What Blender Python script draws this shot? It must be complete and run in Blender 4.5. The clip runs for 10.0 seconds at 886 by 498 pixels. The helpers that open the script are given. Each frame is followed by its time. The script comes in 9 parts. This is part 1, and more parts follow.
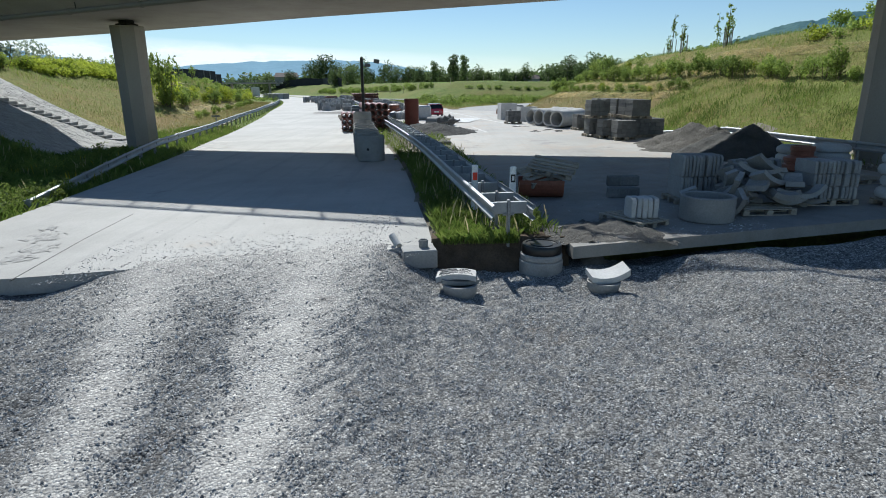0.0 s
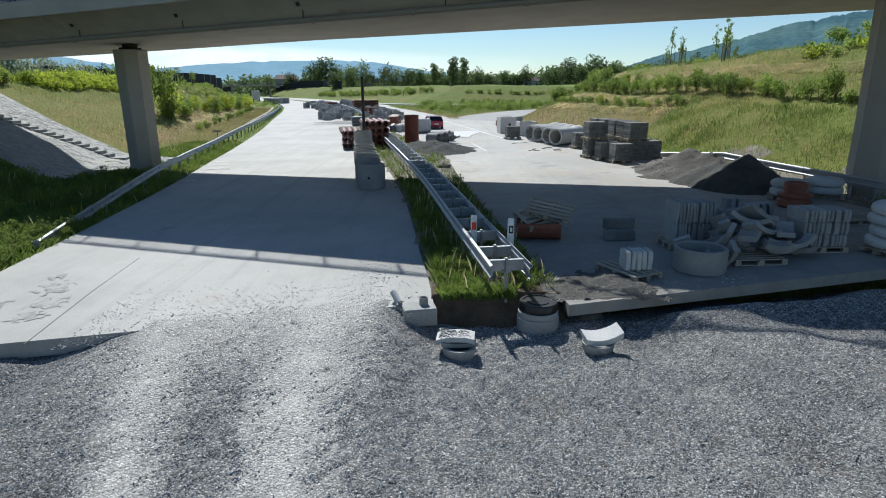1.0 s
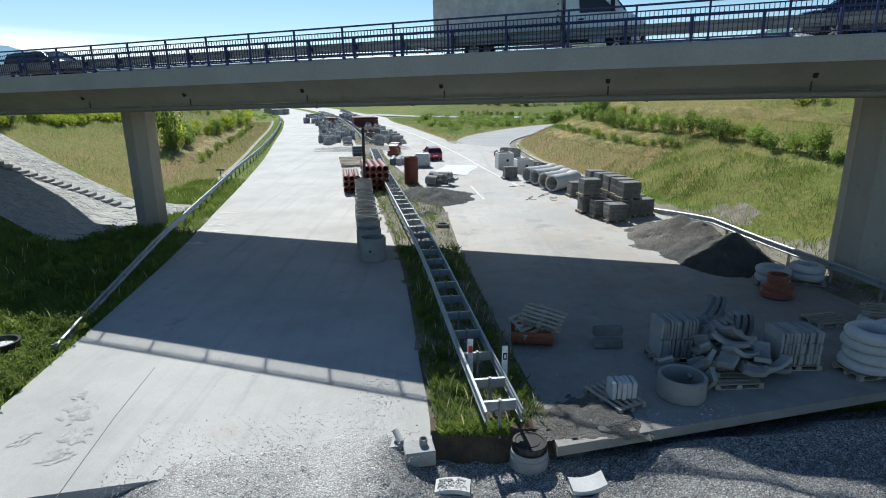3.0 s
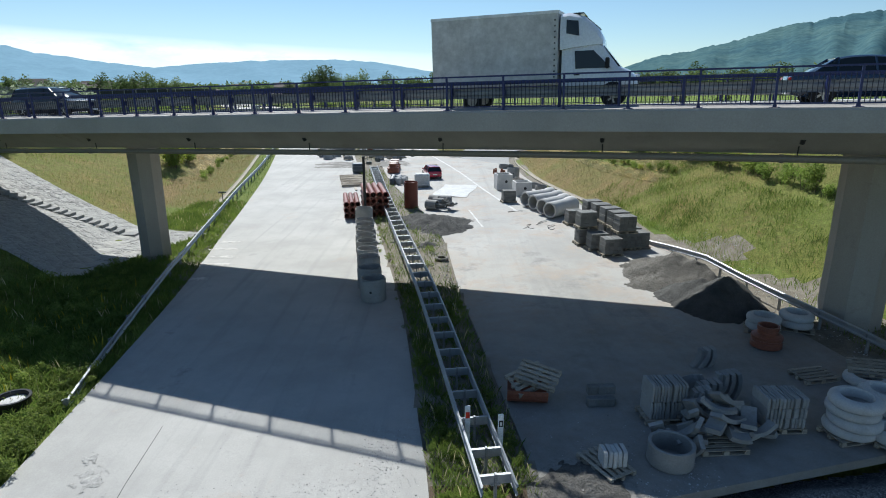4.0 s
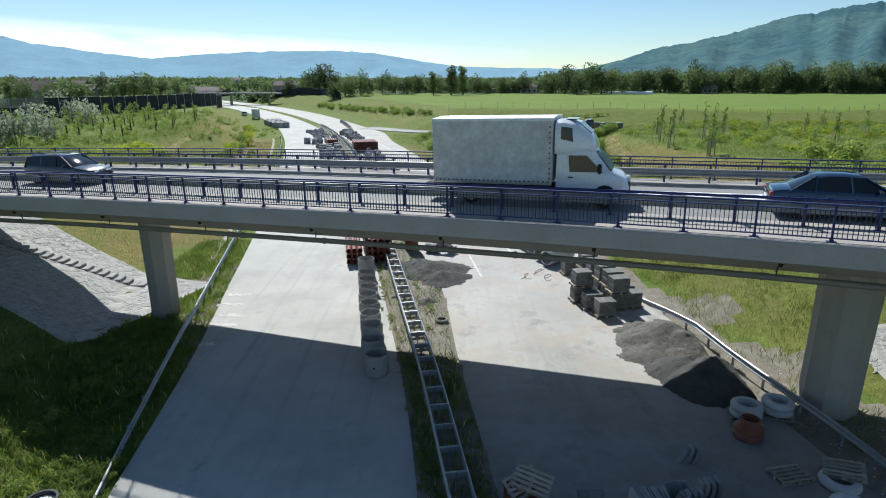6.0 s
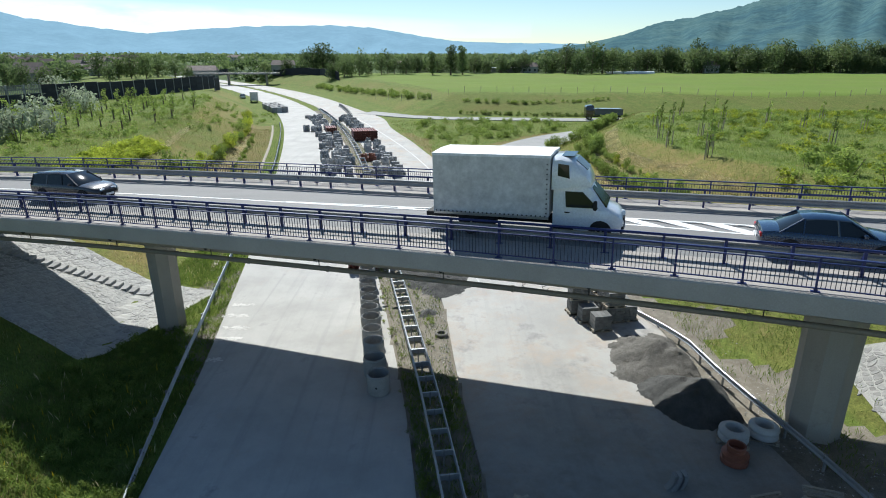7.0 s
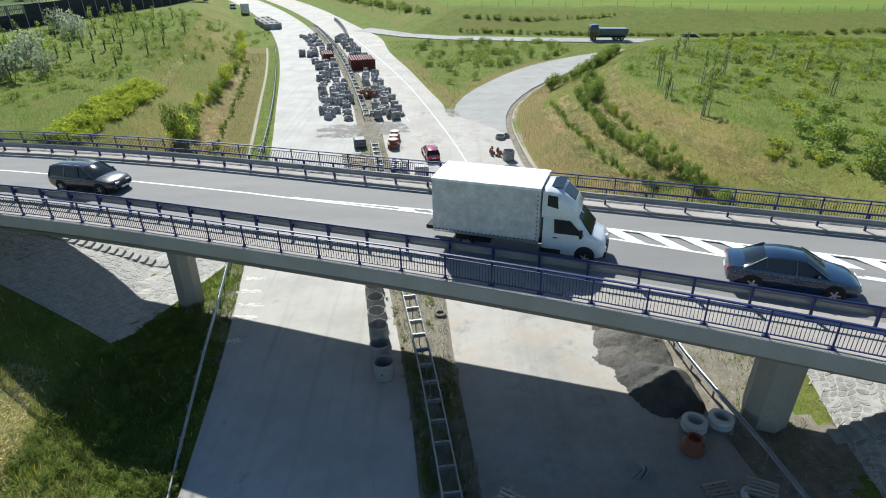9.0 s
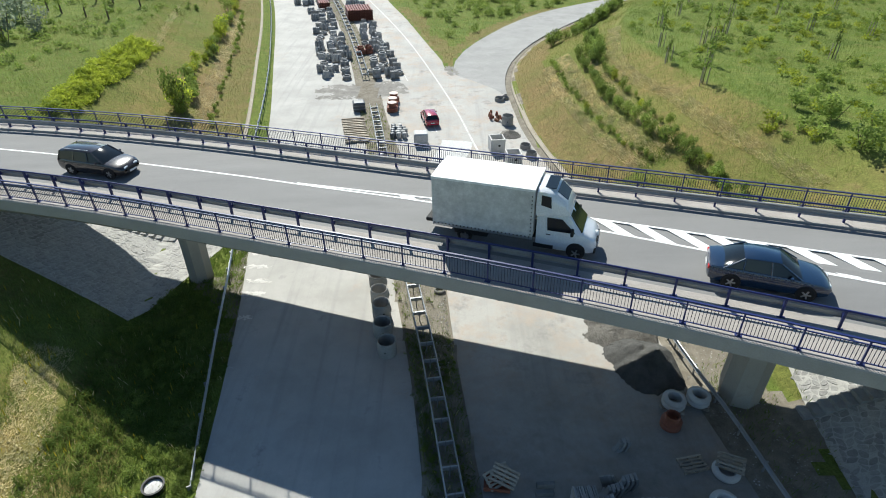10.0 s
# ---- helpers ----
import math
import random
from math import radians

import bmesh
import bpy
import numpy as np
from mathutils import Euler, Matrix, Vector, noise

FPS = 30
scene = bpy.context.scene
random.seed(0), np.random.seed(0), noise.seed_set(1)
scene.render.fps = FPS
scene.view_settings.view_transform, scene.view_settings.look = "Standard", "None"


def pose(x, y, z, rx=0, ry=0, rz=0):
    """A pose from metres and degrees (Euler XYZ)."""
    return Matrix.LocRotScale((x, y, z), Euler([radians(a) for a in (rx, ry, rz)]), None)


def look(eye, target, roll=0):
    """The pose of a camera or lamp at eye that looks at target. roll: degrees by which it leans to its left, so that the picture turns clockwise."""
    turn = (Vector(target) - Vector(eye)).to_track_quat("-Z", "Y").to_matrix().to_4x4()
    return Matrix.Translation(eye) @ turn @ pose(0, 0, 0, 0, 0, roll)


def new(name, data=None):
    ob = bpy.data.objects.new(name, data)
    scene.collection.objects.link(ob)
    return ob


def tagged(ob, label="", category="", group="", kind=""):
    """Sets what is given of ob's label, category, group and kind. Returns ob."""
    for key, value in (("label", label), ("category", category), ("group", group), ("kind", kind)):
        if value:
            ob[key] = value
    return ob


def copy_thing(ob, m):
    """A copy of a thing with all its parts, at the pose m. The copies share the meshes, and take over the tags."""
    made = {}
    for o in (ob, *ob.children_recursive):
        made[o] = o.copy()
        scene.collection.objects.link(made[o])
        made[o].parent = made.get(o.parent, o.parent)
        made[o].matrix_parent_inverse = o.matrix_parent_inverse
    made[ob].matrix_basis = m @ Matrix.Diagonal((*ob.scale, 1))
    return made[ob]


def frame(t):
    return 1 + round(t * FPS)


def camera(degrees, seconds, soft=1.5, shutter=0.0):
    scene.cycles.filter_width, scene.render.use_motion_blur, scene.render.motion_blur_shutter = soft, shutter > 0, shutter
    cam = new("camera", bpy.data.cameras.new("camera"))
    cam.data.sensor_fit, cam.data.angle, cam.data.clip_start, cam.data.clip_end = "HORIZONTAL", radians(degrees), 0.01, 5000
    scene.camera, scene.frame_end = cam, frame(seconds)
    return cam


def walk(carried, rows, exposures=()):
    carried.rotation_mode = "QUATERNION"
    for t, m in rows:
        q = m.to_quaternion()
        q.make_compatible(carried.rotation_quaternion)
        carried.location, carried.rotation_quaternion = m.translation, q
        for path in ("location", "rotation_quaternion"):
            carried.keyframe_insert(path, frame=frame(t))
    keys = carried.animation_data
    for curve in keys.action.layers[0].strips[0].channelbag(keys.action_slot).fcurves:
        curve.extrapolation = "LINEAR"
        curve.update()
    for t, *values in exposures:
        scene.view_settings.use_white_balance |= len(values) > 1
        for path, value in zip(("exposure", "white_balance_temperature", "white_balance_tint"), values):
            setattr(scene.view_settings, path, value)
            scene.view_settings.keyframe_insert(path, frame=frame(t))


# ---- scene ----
cam = camera(75.04, 10.0, 1.0)
# seconds, place, and turn (degrees, Euler XYZ)
PATH = [
    (0, 0.0039, 0.1074, 2.9369, 74.441, 0.178, 0.385),
    (0.5, 0.0114, 0.0993, 3.4165, 74.394, 0.172, 0.362),
    (1, 0.0122, 0.0902, 4.0734, 74.437, 0.167, 0.375),
    (1.5, 0.0086, 0.0793, 4.7421, 74.426, 0.179, 0.361),
    (2, 0.0049, 0.0782, 5.5015, 74.406, 0.142, 0.337),
    (2.5, 0.0132, 0.0724, 6.3058, 74.346, 0.128, 0.31),
    (4, 0.065, 0.0263, 8.9929, 74.349, -0.011, 0.287),
    (4.5, 0.0648, 0.0126, 9.9063, 74.251, -0.012, 0.269),
    (5, 0.049, 0.0087, 10.872, 74.189, -0.039, 0.251),
    (5.5, 0.0339, 0.012, 11.8946, 74.067, -0.051, 0.24),
    (7, 0.0006, 0.015, 15.1991, 71.252, -0.076, 0.164),
    (7.5, 0.0053, -0.0342, 16.3754, 69.669, -0.073, 0.152),
    (8, 0.0176, -0.0577, 17.6718, 67.478, -0.148, 0.176),
    (8.5, 0.027, -0.0895, 19.0083, 64.816, -0.168, 0.16),
    (9, 0.0256, -0.0997, 20.3778, 61.862, -0.161, 0.128),
    (9.5, 0.0237, -0.1157, 21.7351, 59.032, -0.153, 0.082),
    (10, 0.0219, -0.1249, 23.1124, 56.085, -0.192, 0.051),
]
walk(cam, [(t, pose(x, y, z, rx, ry, rz)) for t, x, y, z, rx, ry, rz in PATH], [(0.0, 0.43, 5880, 3.0), (1.5, 0.49, 5880, 3.0), (2.5, 0.62, 5880, 2.5), (4.0, 0.53, 5890, 3.0), (5.5, 0.54, 5900, 3.0), (7.0, 0.63, 5960, 2.5), (8.5, 0.74, 6040, 2.5), (10.0, 0.74, 6220, 1.0)])

# ---- light ----
SUN_AZ, SUN_EL = radians(-16.0), radians(43.6)
world = bpy.data.worlds.new("sky")
scene.world = world
world.use_nodes = True
wn, wl = world.node_tree.nodes, world.node_tree.links
sky = wn.new("ShaderNodeTexSky")
sky.sky_type = "NISHITA"
sky.sun_disc = False
sky.sun_elevation, sky.sun_rotation = SUN_EL, SUN_AZ
sky.altitude, sky.air_density, sky.dust_density, sky.ozone_density = 350, 1.0, 0.05, 2.6
wl.new(sky.outputs[0], wn["Background"].inputs[0])
wn["Background"].inputs[1].default_value = 0.066
sun = new("sun", bpy.data.lights.new("sun", "SUN"))
sun.data.energy, sun.data.angle, sun.data.color = 4.6, radians(0.53), (1.0, 0.927, 0.86)
sun.matrix_world = look((0, 0, 60), (-60 * math.sin(SUN_AZ) * math.cos(SUN_EL), -60 * math.cos(SUN_AZ) * math.cos(SUN_EL), 60 - 60 * math.sin(SUN_EL)))


# ---- materials ----
def ramp(nt, stops):
    r = nt.nodes.new("ShaderNodeValToRGB")
    e = r.color_ramp.elements
    while len(e) < len(stops):
        e.new(0.5)
    for k, (p, c) in zip(e, stops):
        k.position, k.color = p, (*c, 1)
    return r


def mixed(nt, a, b, fac, kind="MIX"):
    m = nt.nodes.new("ShaderNodeMix")
    m.data_type, m.blend_type = "RGBA", kind
    for sock, v in ((m.inputs[6], a), (m.inputs[7], b)):
        if isinstance(v, tuple):
            sock.default_value = (*v, 1)
        else:
            nt.links.new(v, sock)
    if isinstance(fac, float):
        m.inputs[0].default_value = fac
    else:
        nt.links.new(fac, m.inputs[0])
    return m.outputs[2]


def noise_at(nt, where, scale, detail=4.0, rough=0.6, stretch=None):
    n = nt.nodes.new("ShaderNodeTexNoise")
    n.inputs["Scale"].default_value, n.inputs["Detail"].default_value, n.inputs["Roughness"].default_value = scale, detail, rough
    if stretch:
        m = nt.nodes.new("ShaderNodeMapping")
        m.inputs["Scale"].default_value = stretch
        nt.links.new(where, m.inputs[0])
        where = m.outputs[0]
    nt.links.new(where, n.inputs["Vector"])
    return n.outputs["Fac"]


def clamp01(nt, v, lo, hi):
    m = nt.nodes.new("ShaderNodeMapRange")
    m.inputs[1].default_value, m.inputs[2].default_value = lo, hi
    nt.links.new(v, m.inputs[0])
    return m.outputs[0]


def base_mat(name):
    m = bpy.data.materials.new(name)
    m.use_nodes = True
    nt = m.node_tree
    geo = nt.nodes.new("ShaderNodeNewGeometry")
    return m, nt, nt.nodes["Principled BSDF"], geo.outputs["Position"]


def mat(name, c1, c2, scale=1.5, fine=25.0, rough=0.8, bump=0.25, metal=0.0, stain=None, stain_at=(0.55, 0.75), stain_scale=0.35, vary=0.0, stretch=None, spec=0.35, depth=0.02, grain=0.26):
    """A surface with broad and fine variation, an optional stain and a per-object shift in lightness."""
    m, nt, b, pos = base_mat(name)
    broad = noise_at(nt, pos, scale, 5.0, 0.65, stretch)
    small = noise_at(nt, pos, fine, 4.0, 0.7)
    col = mixed(nt, c1, c2, clamp01(nt, broad, 0.3, 0.7))
    specks = ramp(nt, [(0.25, (1 - grain,) * 3), (0.75, (1 + grain,) * 3)])
    nt.links.new(small, specks.inputs[0])
    col = mixed(nt, col, specks.outputs[0], 1.0, "MULTIPLY")
    if stain:
        s = clamp01(nt, noise_at(nt, pos, stain_scale, 6.0, 0.7), *stain_at)
        col = mixed(nt, col, stain, s)
    if vary:
        info = nt.nodes.new("ShaderNodeObjectInfo")
        v = nt.nodes.new("ShaderNodeMapRange")
        v.inputs[3].default_value, v.inputs[4].default_value = 1 - vary, 1 + vary
        nt.links.new(info.outputs["Random"], v.inputs[0])
        h = nt.nodes.new("ShaderNodeHueSaturation")
        nt.links.new(v.outputs[0], h.inputs["Value"])
        nt.links.new(col, h.inputs["Color"])
        col = h.outputs[0]
    nt.links.new(col, b.inputs["Base Color"])
    b.inputs["Roughness"].default_value, b.inputs["Metallic"].default_value = rough, metal
    b.inputs["Specular IOR Level"].default_value = spec
    if bump:
        bp = nt.nodes.new("ShaderNodeBump")
        bp.inputs["Strength"].default_value, bp.inputs["Distance"].default_value = bump, depth
        nt.links.new(small, bp.inputs["Height"])
        nt.links.new(bp.outputs[0], b.inputs["Normal"])
    return m


def leaf_mat(name, c1, c2, trans=0.35, scale=0.4, object_vary=0.25):
    m, nt, b, pos = base_mat(name)
    geo = [n for n in nt.nodes if n.type == "NEW_GEOMETRY"][0]
    col = mixed(nt, c1, c2, geo.outputs["Random Per Island"])
    broad = ramp(nt, [(0.32, (0.58, 0.64, 0.58)), (0.68, (1.35, 1.3, 1.2))])
    nt.links.new(noise_at(nt, pos, scale, 3.0), broad.inputs[0])
    col = mixed(nt, col, broad.outputs[0], 1.0, "MULTIPLY")
    info = nt.nodes.new("ShaderNodeObjectInfo")
    v = nt.nodes.new("ShaderNodeMapRange")
    v.inputs[3].default_value, v.inputs[4].default_value = 1 - object_vary, 1 + object_vary
    nt.links.new(info.outputs["Random"], v.inputs[0])
    h = nt.nodes.new("ShaderNodeHueSaturation")
    nt.links.new(v.outputs[0], h.inputs["Value"])
    nt.links.new(col, h.inputs["Color"])
    nt.links.new(h.outputs[0], b.inputs["Base Color"])
    b.inputs["Roughness"].default_value = 0.6
    b.inputs["Specular IOR Level"].default_value = 0.2
    tr = nt.nodes.new("ShaderNodeBsdfTranslucent")
    nt.links.new(h.outputs[0], tr.inputs[0])
    mx = nt.nodes.new("ShaderNodeMixShader")
    mx.inputs[0].default_value = trans
    nt.links.new(b.outputs[0], mx.inputs[1])
    nt.links.new(tr.outputs[0], mx.inputs[2])
    nt.links.new(mx.outputs[0], nt.nodes["Material Output"].inputs[0])
    return m


def plain(name, c, rough=0.5, metal=0.0, coat=0.0, spec=0.5):
    m, nt, b, pos = base_mat(name)
    small = noise_at(nt, pos, 14.0, 3.0)
    r = ramp(nt, [(0.3, tuple(v * 0.9 for v in c)), (0.7, tuple(min(1, v * 1.08) for v in c))])
    nt.links.new(small, r.inputs[0])
    nt.links.new(r.outputs[0], b.inputs["Base Color"])
    b.inputs["Roughness"].default_value, b.inputs["Metallic"].default_value = rough, metal
    b.inputs["Coat Weight"].default_value, b.inputs["Specular IOR Level"].default_value = coat, spec
    return m


def glass_mat(name, c=(0.02, 0.03, 0.035)):
    m, nt, b, pos = base_mat(name)
    b.inputs["Base Color"].default_value = (*c, 1)
    b.inputs["Roughness"].default_value, b.inputs["Specular IOR Level"].default_value = 0.06, 0.45
    return m


def concrete_road(name, soiling, yard=0.0):
    """Brushed pale concrete with wheel-track greying, dust and damp-looking patches; yard deepens the bridge's shade in
    its colour.
    """
    m, nt, b, pos = base_mat(name)
    broad = noise_at(nt, pos, 0.25, 6.0, 0.65)
    small = noise_at(nt, pos, 30.0, 5.0, 0.75)
    streak = noise_at(nt, pos, 1.0, 4.0, 0.6, (2.2, 0.06, 1.0))
    col = mixed(nt, (0.34, 0.33, 0.308), (0.445, 0.432, 0.406), clamp01(nt, broad, 0.35, 0.65))
    col = mixed(nt, col, (0.30, 0.295, 0.28), clamp01(nt, streak, 0.52, 0.85))
    dust = clamp01(nt, noise_at(nt, pos, 0.33, 9.0, 0.78), 0.58 - soiling, 0.74 - soiling)
    col = mixed(nt, col, (0.40, 0.335, 0.275), dust)
    patch = clamp01(nt, noise_at(nt, pos, 0.5, 8.0, 0.72), 0.60 - 0.6 * soiling, 0.76 - 0.5 * soiling)
    col = mixed(nt, col, (0.22, 0.215, 0.205), patch)
    pale = clamp01(nt, noise_at(nt, pos, 0.9, 8.0, 0.75), 0.62 + 0.5 * soiling, 0.8 + 0.5 * soiling)
    col = mixed(nt, col, (0.54, 0.52, 0.485), pale)
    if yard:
        # trodden soil, also darkened to deepen the bridge's shade over goods near the gravel
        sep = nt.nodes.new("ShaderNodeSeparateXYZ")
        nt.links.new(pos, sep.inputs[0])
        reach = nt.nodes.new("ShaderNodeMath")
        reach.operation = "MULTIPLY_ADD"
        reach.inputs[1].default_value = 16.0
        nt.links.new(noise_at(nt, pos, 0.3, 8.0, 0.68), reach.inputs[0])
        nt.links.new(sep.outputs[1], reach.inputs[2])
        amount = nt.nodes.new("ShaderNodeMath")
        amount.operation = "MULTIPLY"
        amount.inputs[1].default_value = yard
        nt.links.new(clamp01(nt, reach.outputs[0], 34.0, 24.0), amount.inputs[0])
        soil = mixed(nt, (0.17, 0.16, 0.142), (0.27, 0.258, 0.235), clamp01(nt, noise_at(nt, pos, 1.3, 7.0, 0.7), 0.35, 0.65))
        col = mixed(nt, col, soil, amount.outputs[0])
    g = ramp(nt, [(0.2, (0.8, 0.8, 0.8)), (0.8, (1.15, 1.15, 1.15))])
    nt.links.new(small, g.inputs[0])
    col = mixed(nt, col, g.outputs[0], 1.0, "MULTIPLY")
    nt.links.new(col, b.inputs["Base Color"])
    b.inputs["Roughness"].default_value, b.inputs["Specular IOR Level"].default_value = 0.78, 0.3
    bp = nt.nodes.new("ShaderNodeBump")
    bp.inputs["Strength"].default_value, bp.inputs["Distance"].default_value = 0.25, 0.01
    nt.links.new(small, bp.inputs["Height"])
    nt.links.new(bp.outputs[0], b.inputs["Normal"])
    return m


def meadow(name, greens, tans):
    """Summer meadow: green with straw-coloured and brown stretches."""
    m, nt, b, pos = base_mat(name)
    broad = noise_at(nt, pos, 0.055, 5.0, 0.6)
    mid = noise_at(nt, pos, 0.5, 6.0, 0.7)
    small = noise_at(nt, pos, 9.0, 6.0, 0.75)
    geo = [n for n in nt.nodes if n.type == "NEW_GEOMETRY"][0]
    sep = nt.nodes.new("ShaderNodeSeparateXYZ")
    nt.links.new(geo.outputs["Normal"], sep.inputs[0])
    steep = nt.nodes.new("ShaderNodeMapRange")
    steep.inputs[1].default_value, steep.inputs[2].default_value = 0.985, 0.945
    nt.links.new(sep.outputs[2], steep.inputs[0])
    col = mixed(nt, *greens, clamp01(nt, mid, 0.35, 0.65))
    tan = mixed(nt, *tans, clamp01(nt, mid, 0.35, 0.65))
    dry = nt.nodes.new("ShaderNodeMath")
    dry.operation, dry.use_clamp = "MULTIPLY", True
    nt.links.new(steep.outputs[0], dry.inputs[0])
    nt.links.new(clamp01(nt, broad, 0.36, 0.58), dry.inputs[1])
    col = mixed(nt, col, tan, dry.outputs[0])
    col = mixed(nt, col, (0.115, 0.18, 0.034), clamp01(nt, noise_at(nt, pos, 0.16, 6.0, 0.7), 0.58, 0.78))
    seed_heads = clamp01(nt, noise_at(nt, pos, 0.35, 7.0, 0.75), 0.56, 0.78)
    col = mixed(nt, col, (0.235, 0.165, 0.088), seed_heads)
    tufts = noise_at(nt, pos, 2.6, 5.0, 0.7)
    for height, lo, hi in ((small, 0.6, 1.4), (tufts, 0.72, 1.28)):
        g = ramp(nt, [(0.28, (lo, lo, lo)), (0.72, (hi, hi, hi * 0.95))])
        nt.links.new(height, g.inputs[0])
        col = mixed(nt, col, g.outputs[0], 1.0, "MULTIPLY")
    nt.links.new(col, b.inputs["Base Color"])
    b.inputs["Roughness"].default_value, b.inputs["Specular IOR Level"].default_value = 0.95, 0.1
    bp = nt.nodes.new("ShaderNodeBump")
    bp.inputs["Strength"].default_value, bp.inputs["Distance"].default_value = 0.6, 0.08
    nt.links.new(small, bp.inputs["Height"])
    nt.links.new(bp.outputs[0], b.inputs["Normal"])
    return m


def gravel_mat():
    """Crushed stone with paler, dusty wheel tracks."""
    m, nt, b, pos = base_mat("crushed_gravel")
    broad = noise_at(nt, pos, 0.5, 5.0, 0.65)
    # two dusty wheel tracks, fanning out from a point behind the yard
    sep = nt.nodes.new("ShaderNodeSeparateXYZ")
    nt.links.new(pos, sep.inputs[0])

    def calc(kind, a, b, c=None):
        q = nt.nodes.new("ShaderNodeMath")
        q.operation = kind
        for sock, v in zip(q.inputs, (a, b, c)):
            if isinstance(v, float):
                sock.default_value = v
            elif v is not None:
                nt.links.new(v, sock)
        return q.outputs[0]
    fan = calc("DIVIDE", calc("ADD", sep.outputs[0], 1.26), calc("MAXIMUM", calc("ADD", sep.outputs[1], 2.6), 1.0))
    fan = calc("MULTIPLY_ADD", noise_at(nt, pos, 0.9, 6.0, 0.7), 0.09, calc("SUBTRACT", fan, 0.045))
    track = ramp(nt, [(0.13, (0, 0, 0)), (0.19, (0.6, 0.6, 0.6)), (0.24, (0.9, 0.9, 0.9)), (0.30, (0.7, 0.7, 0.7)), (0.36, (0.12, 0.12, 0.12)), (0.40, (0.15, 0.15, 0.15)), (0.46, (0.85, 0.85, 0.85)), (0.53, (1, 1, 1)), (0.60, (0.65, 0.65, 0.65)), (0.70, (0.3, 0.3, 0.3)), (1.0, (0.12, 0.12, 0.12))])
    nt.links.new(clamp01(nt, fan, -0.5, 0.3), track.inputs[0])
    # vehicles have ground it to pale dust where they climb onto the slab
    climb = nt.nodes.new("ShaderNodeMath")
    climb.operation = "MULTIPLY_ADD"
    climb.inputs[1].default_value = -0.2
    nt.links.new(sep.outputs[0], climb.inputs[0])
    nt.links.new(sep.outputs[1], climb.inputs[2])
    ragged = nt.nodes.new("ShaderNodeMath")
    ragged.operation = "MULTIPLY_ADD"
    ragged.inputs[1].default_value = 3.0
    nt.links.new(noise_at(nt, pos, 0.8, 6.0, 0.7), ragged.inputs[0])
    nt.links.new(climb.outputs[0], ragged.inputs[2])
    dusty = clamp01(nt, ragged.outputs[0], 8.0, 12.6)
    for lo, hi in ((-6.6, -5.0), (-0.5, -1.6)):
        side = nt.nodes.new("ShaderNodeMath")
        side.operation = "MULTIPLY"
        nt.links.new(dusty, side.inputs[0])
        nt.links.new(clamp01(nt, sep.outputs[0], lo, hi), side.inputs[1])
        dusty = side.outputs[0]
    dust = nt.nodes.new("ShaderNodeMath")
    dust.operation = "MAXIMUM"
    nt.links.new(dusty, dust.inputs[0])
    nt.links.new(track.outputs[0], dust.inputs[1])
    small = noise_at(nt, pos, 55.0, 4.0, 0.7)
    col = mixed(nt, (0.25, 0.248, 0.242), (0.335, 0.33, 0.318), clamp01(nt, broad, 0.35, 0.65))
    col = mixed(nt, col, (0.56, 0.54, 0.505), dust.outputs[0])
    col = mixed(nt, col, (0.235, 0.21, 0.19), clamp01(nt, noise_at(nt, pos, 0.7, 4.0), 0.6, 0.75))
    g = ramp(nt, [(0.3, (0.7, 0.7, 0.71)), (0.5, (1.0, 1.0, 1.0)), (0.72, (1.25, 1.25, 1.24))])
    nt.links.new(small, g.inputs[0])
    col = mixed(nt, col, g.outputs[0], 1.0, "MULTIPLY")
    # single chippings of two sizes
    warp = nt.nodes.new("ShaderNodeVectorMath")
    warp.operation = "ADD"
    wob = nt.nodes.new("ShaderNodeTexNoise")
    wob.inputs["Scale"].default_value = 30.0
    nt.links.new(pos, wob.inputs["Vector"])
    shrink = nt.nodes.new("ShaderNodeVectorMath")
    shrink.operation = "SCALE"
    shrink.inputs["Scale"].default_value = 0.02
    nt.links.new(wob.outputs["Color"], shrink.inputs[0])
    nt.links.new(pos, warp.inputs[0])
    nt.links.new(shrink.outputs[0], warp.inputs[1])
    # dust evens the chippings out in the tracks
    crisp = nt.nodes.new("ShaderNodeMapRange")
    crisp.inputs[3].default_value, crisp.inputs[4].default_value = 1.0, 0.4
    nt.links.new(dust.outputs[0], crisp.inputs[0])
    high = None
    for scale, low, top in ((32.0, 0.36, 1.6), (72.0, 0.5, 1.4)):
        vo = nt.nodes.new("ShaderNodeTexVoronoi")
        vo.inputs["Scale"].default_value = scale
        nt.links.new(warp.outputs[0], vo.inputs["Vector"])
        sp = nt.nodes.new("ShaderNodeSeparateColor")
        nt.links.new(vo.outputs["Color"], sp.inputs[0])
        gr = ramp(nt, [(0.0, (low, low, low)), (0.7, (1.0, 1.0, 1.0)), (1.0, (top, top, top * 0.98))])
        nt.links.new(sp.outputs[0], gr.inputs[0])
        # gaps between chippings darkened in the colour, standing for crevice shade
        gap = ramp(nt, [(0.35, (1, 1, 1)), (0.75, (0.55, 0.55, 0.56))])
        nt.links.new(vo.outputs["Distance"], gap.inputs[0])
        col = mixed(nt, col, gr.outputs[0], crisp.outputs[0], "MULTIPLY")
        col = mixed(nt, col, gap.outputs[0], crisp.outputs[0], "MULTIPLY")
        high = high or vo.outputs["Distance"]
    nt.links.new(col, b.inputs["Base Color"])
    b.inputs["Roughness"].default_value, b.inputs["Specular IOR Level"].default_value = 0.95, 0.2
    bp = nt.nodes.new("ShaderNodeBump")
    bp.invert = True
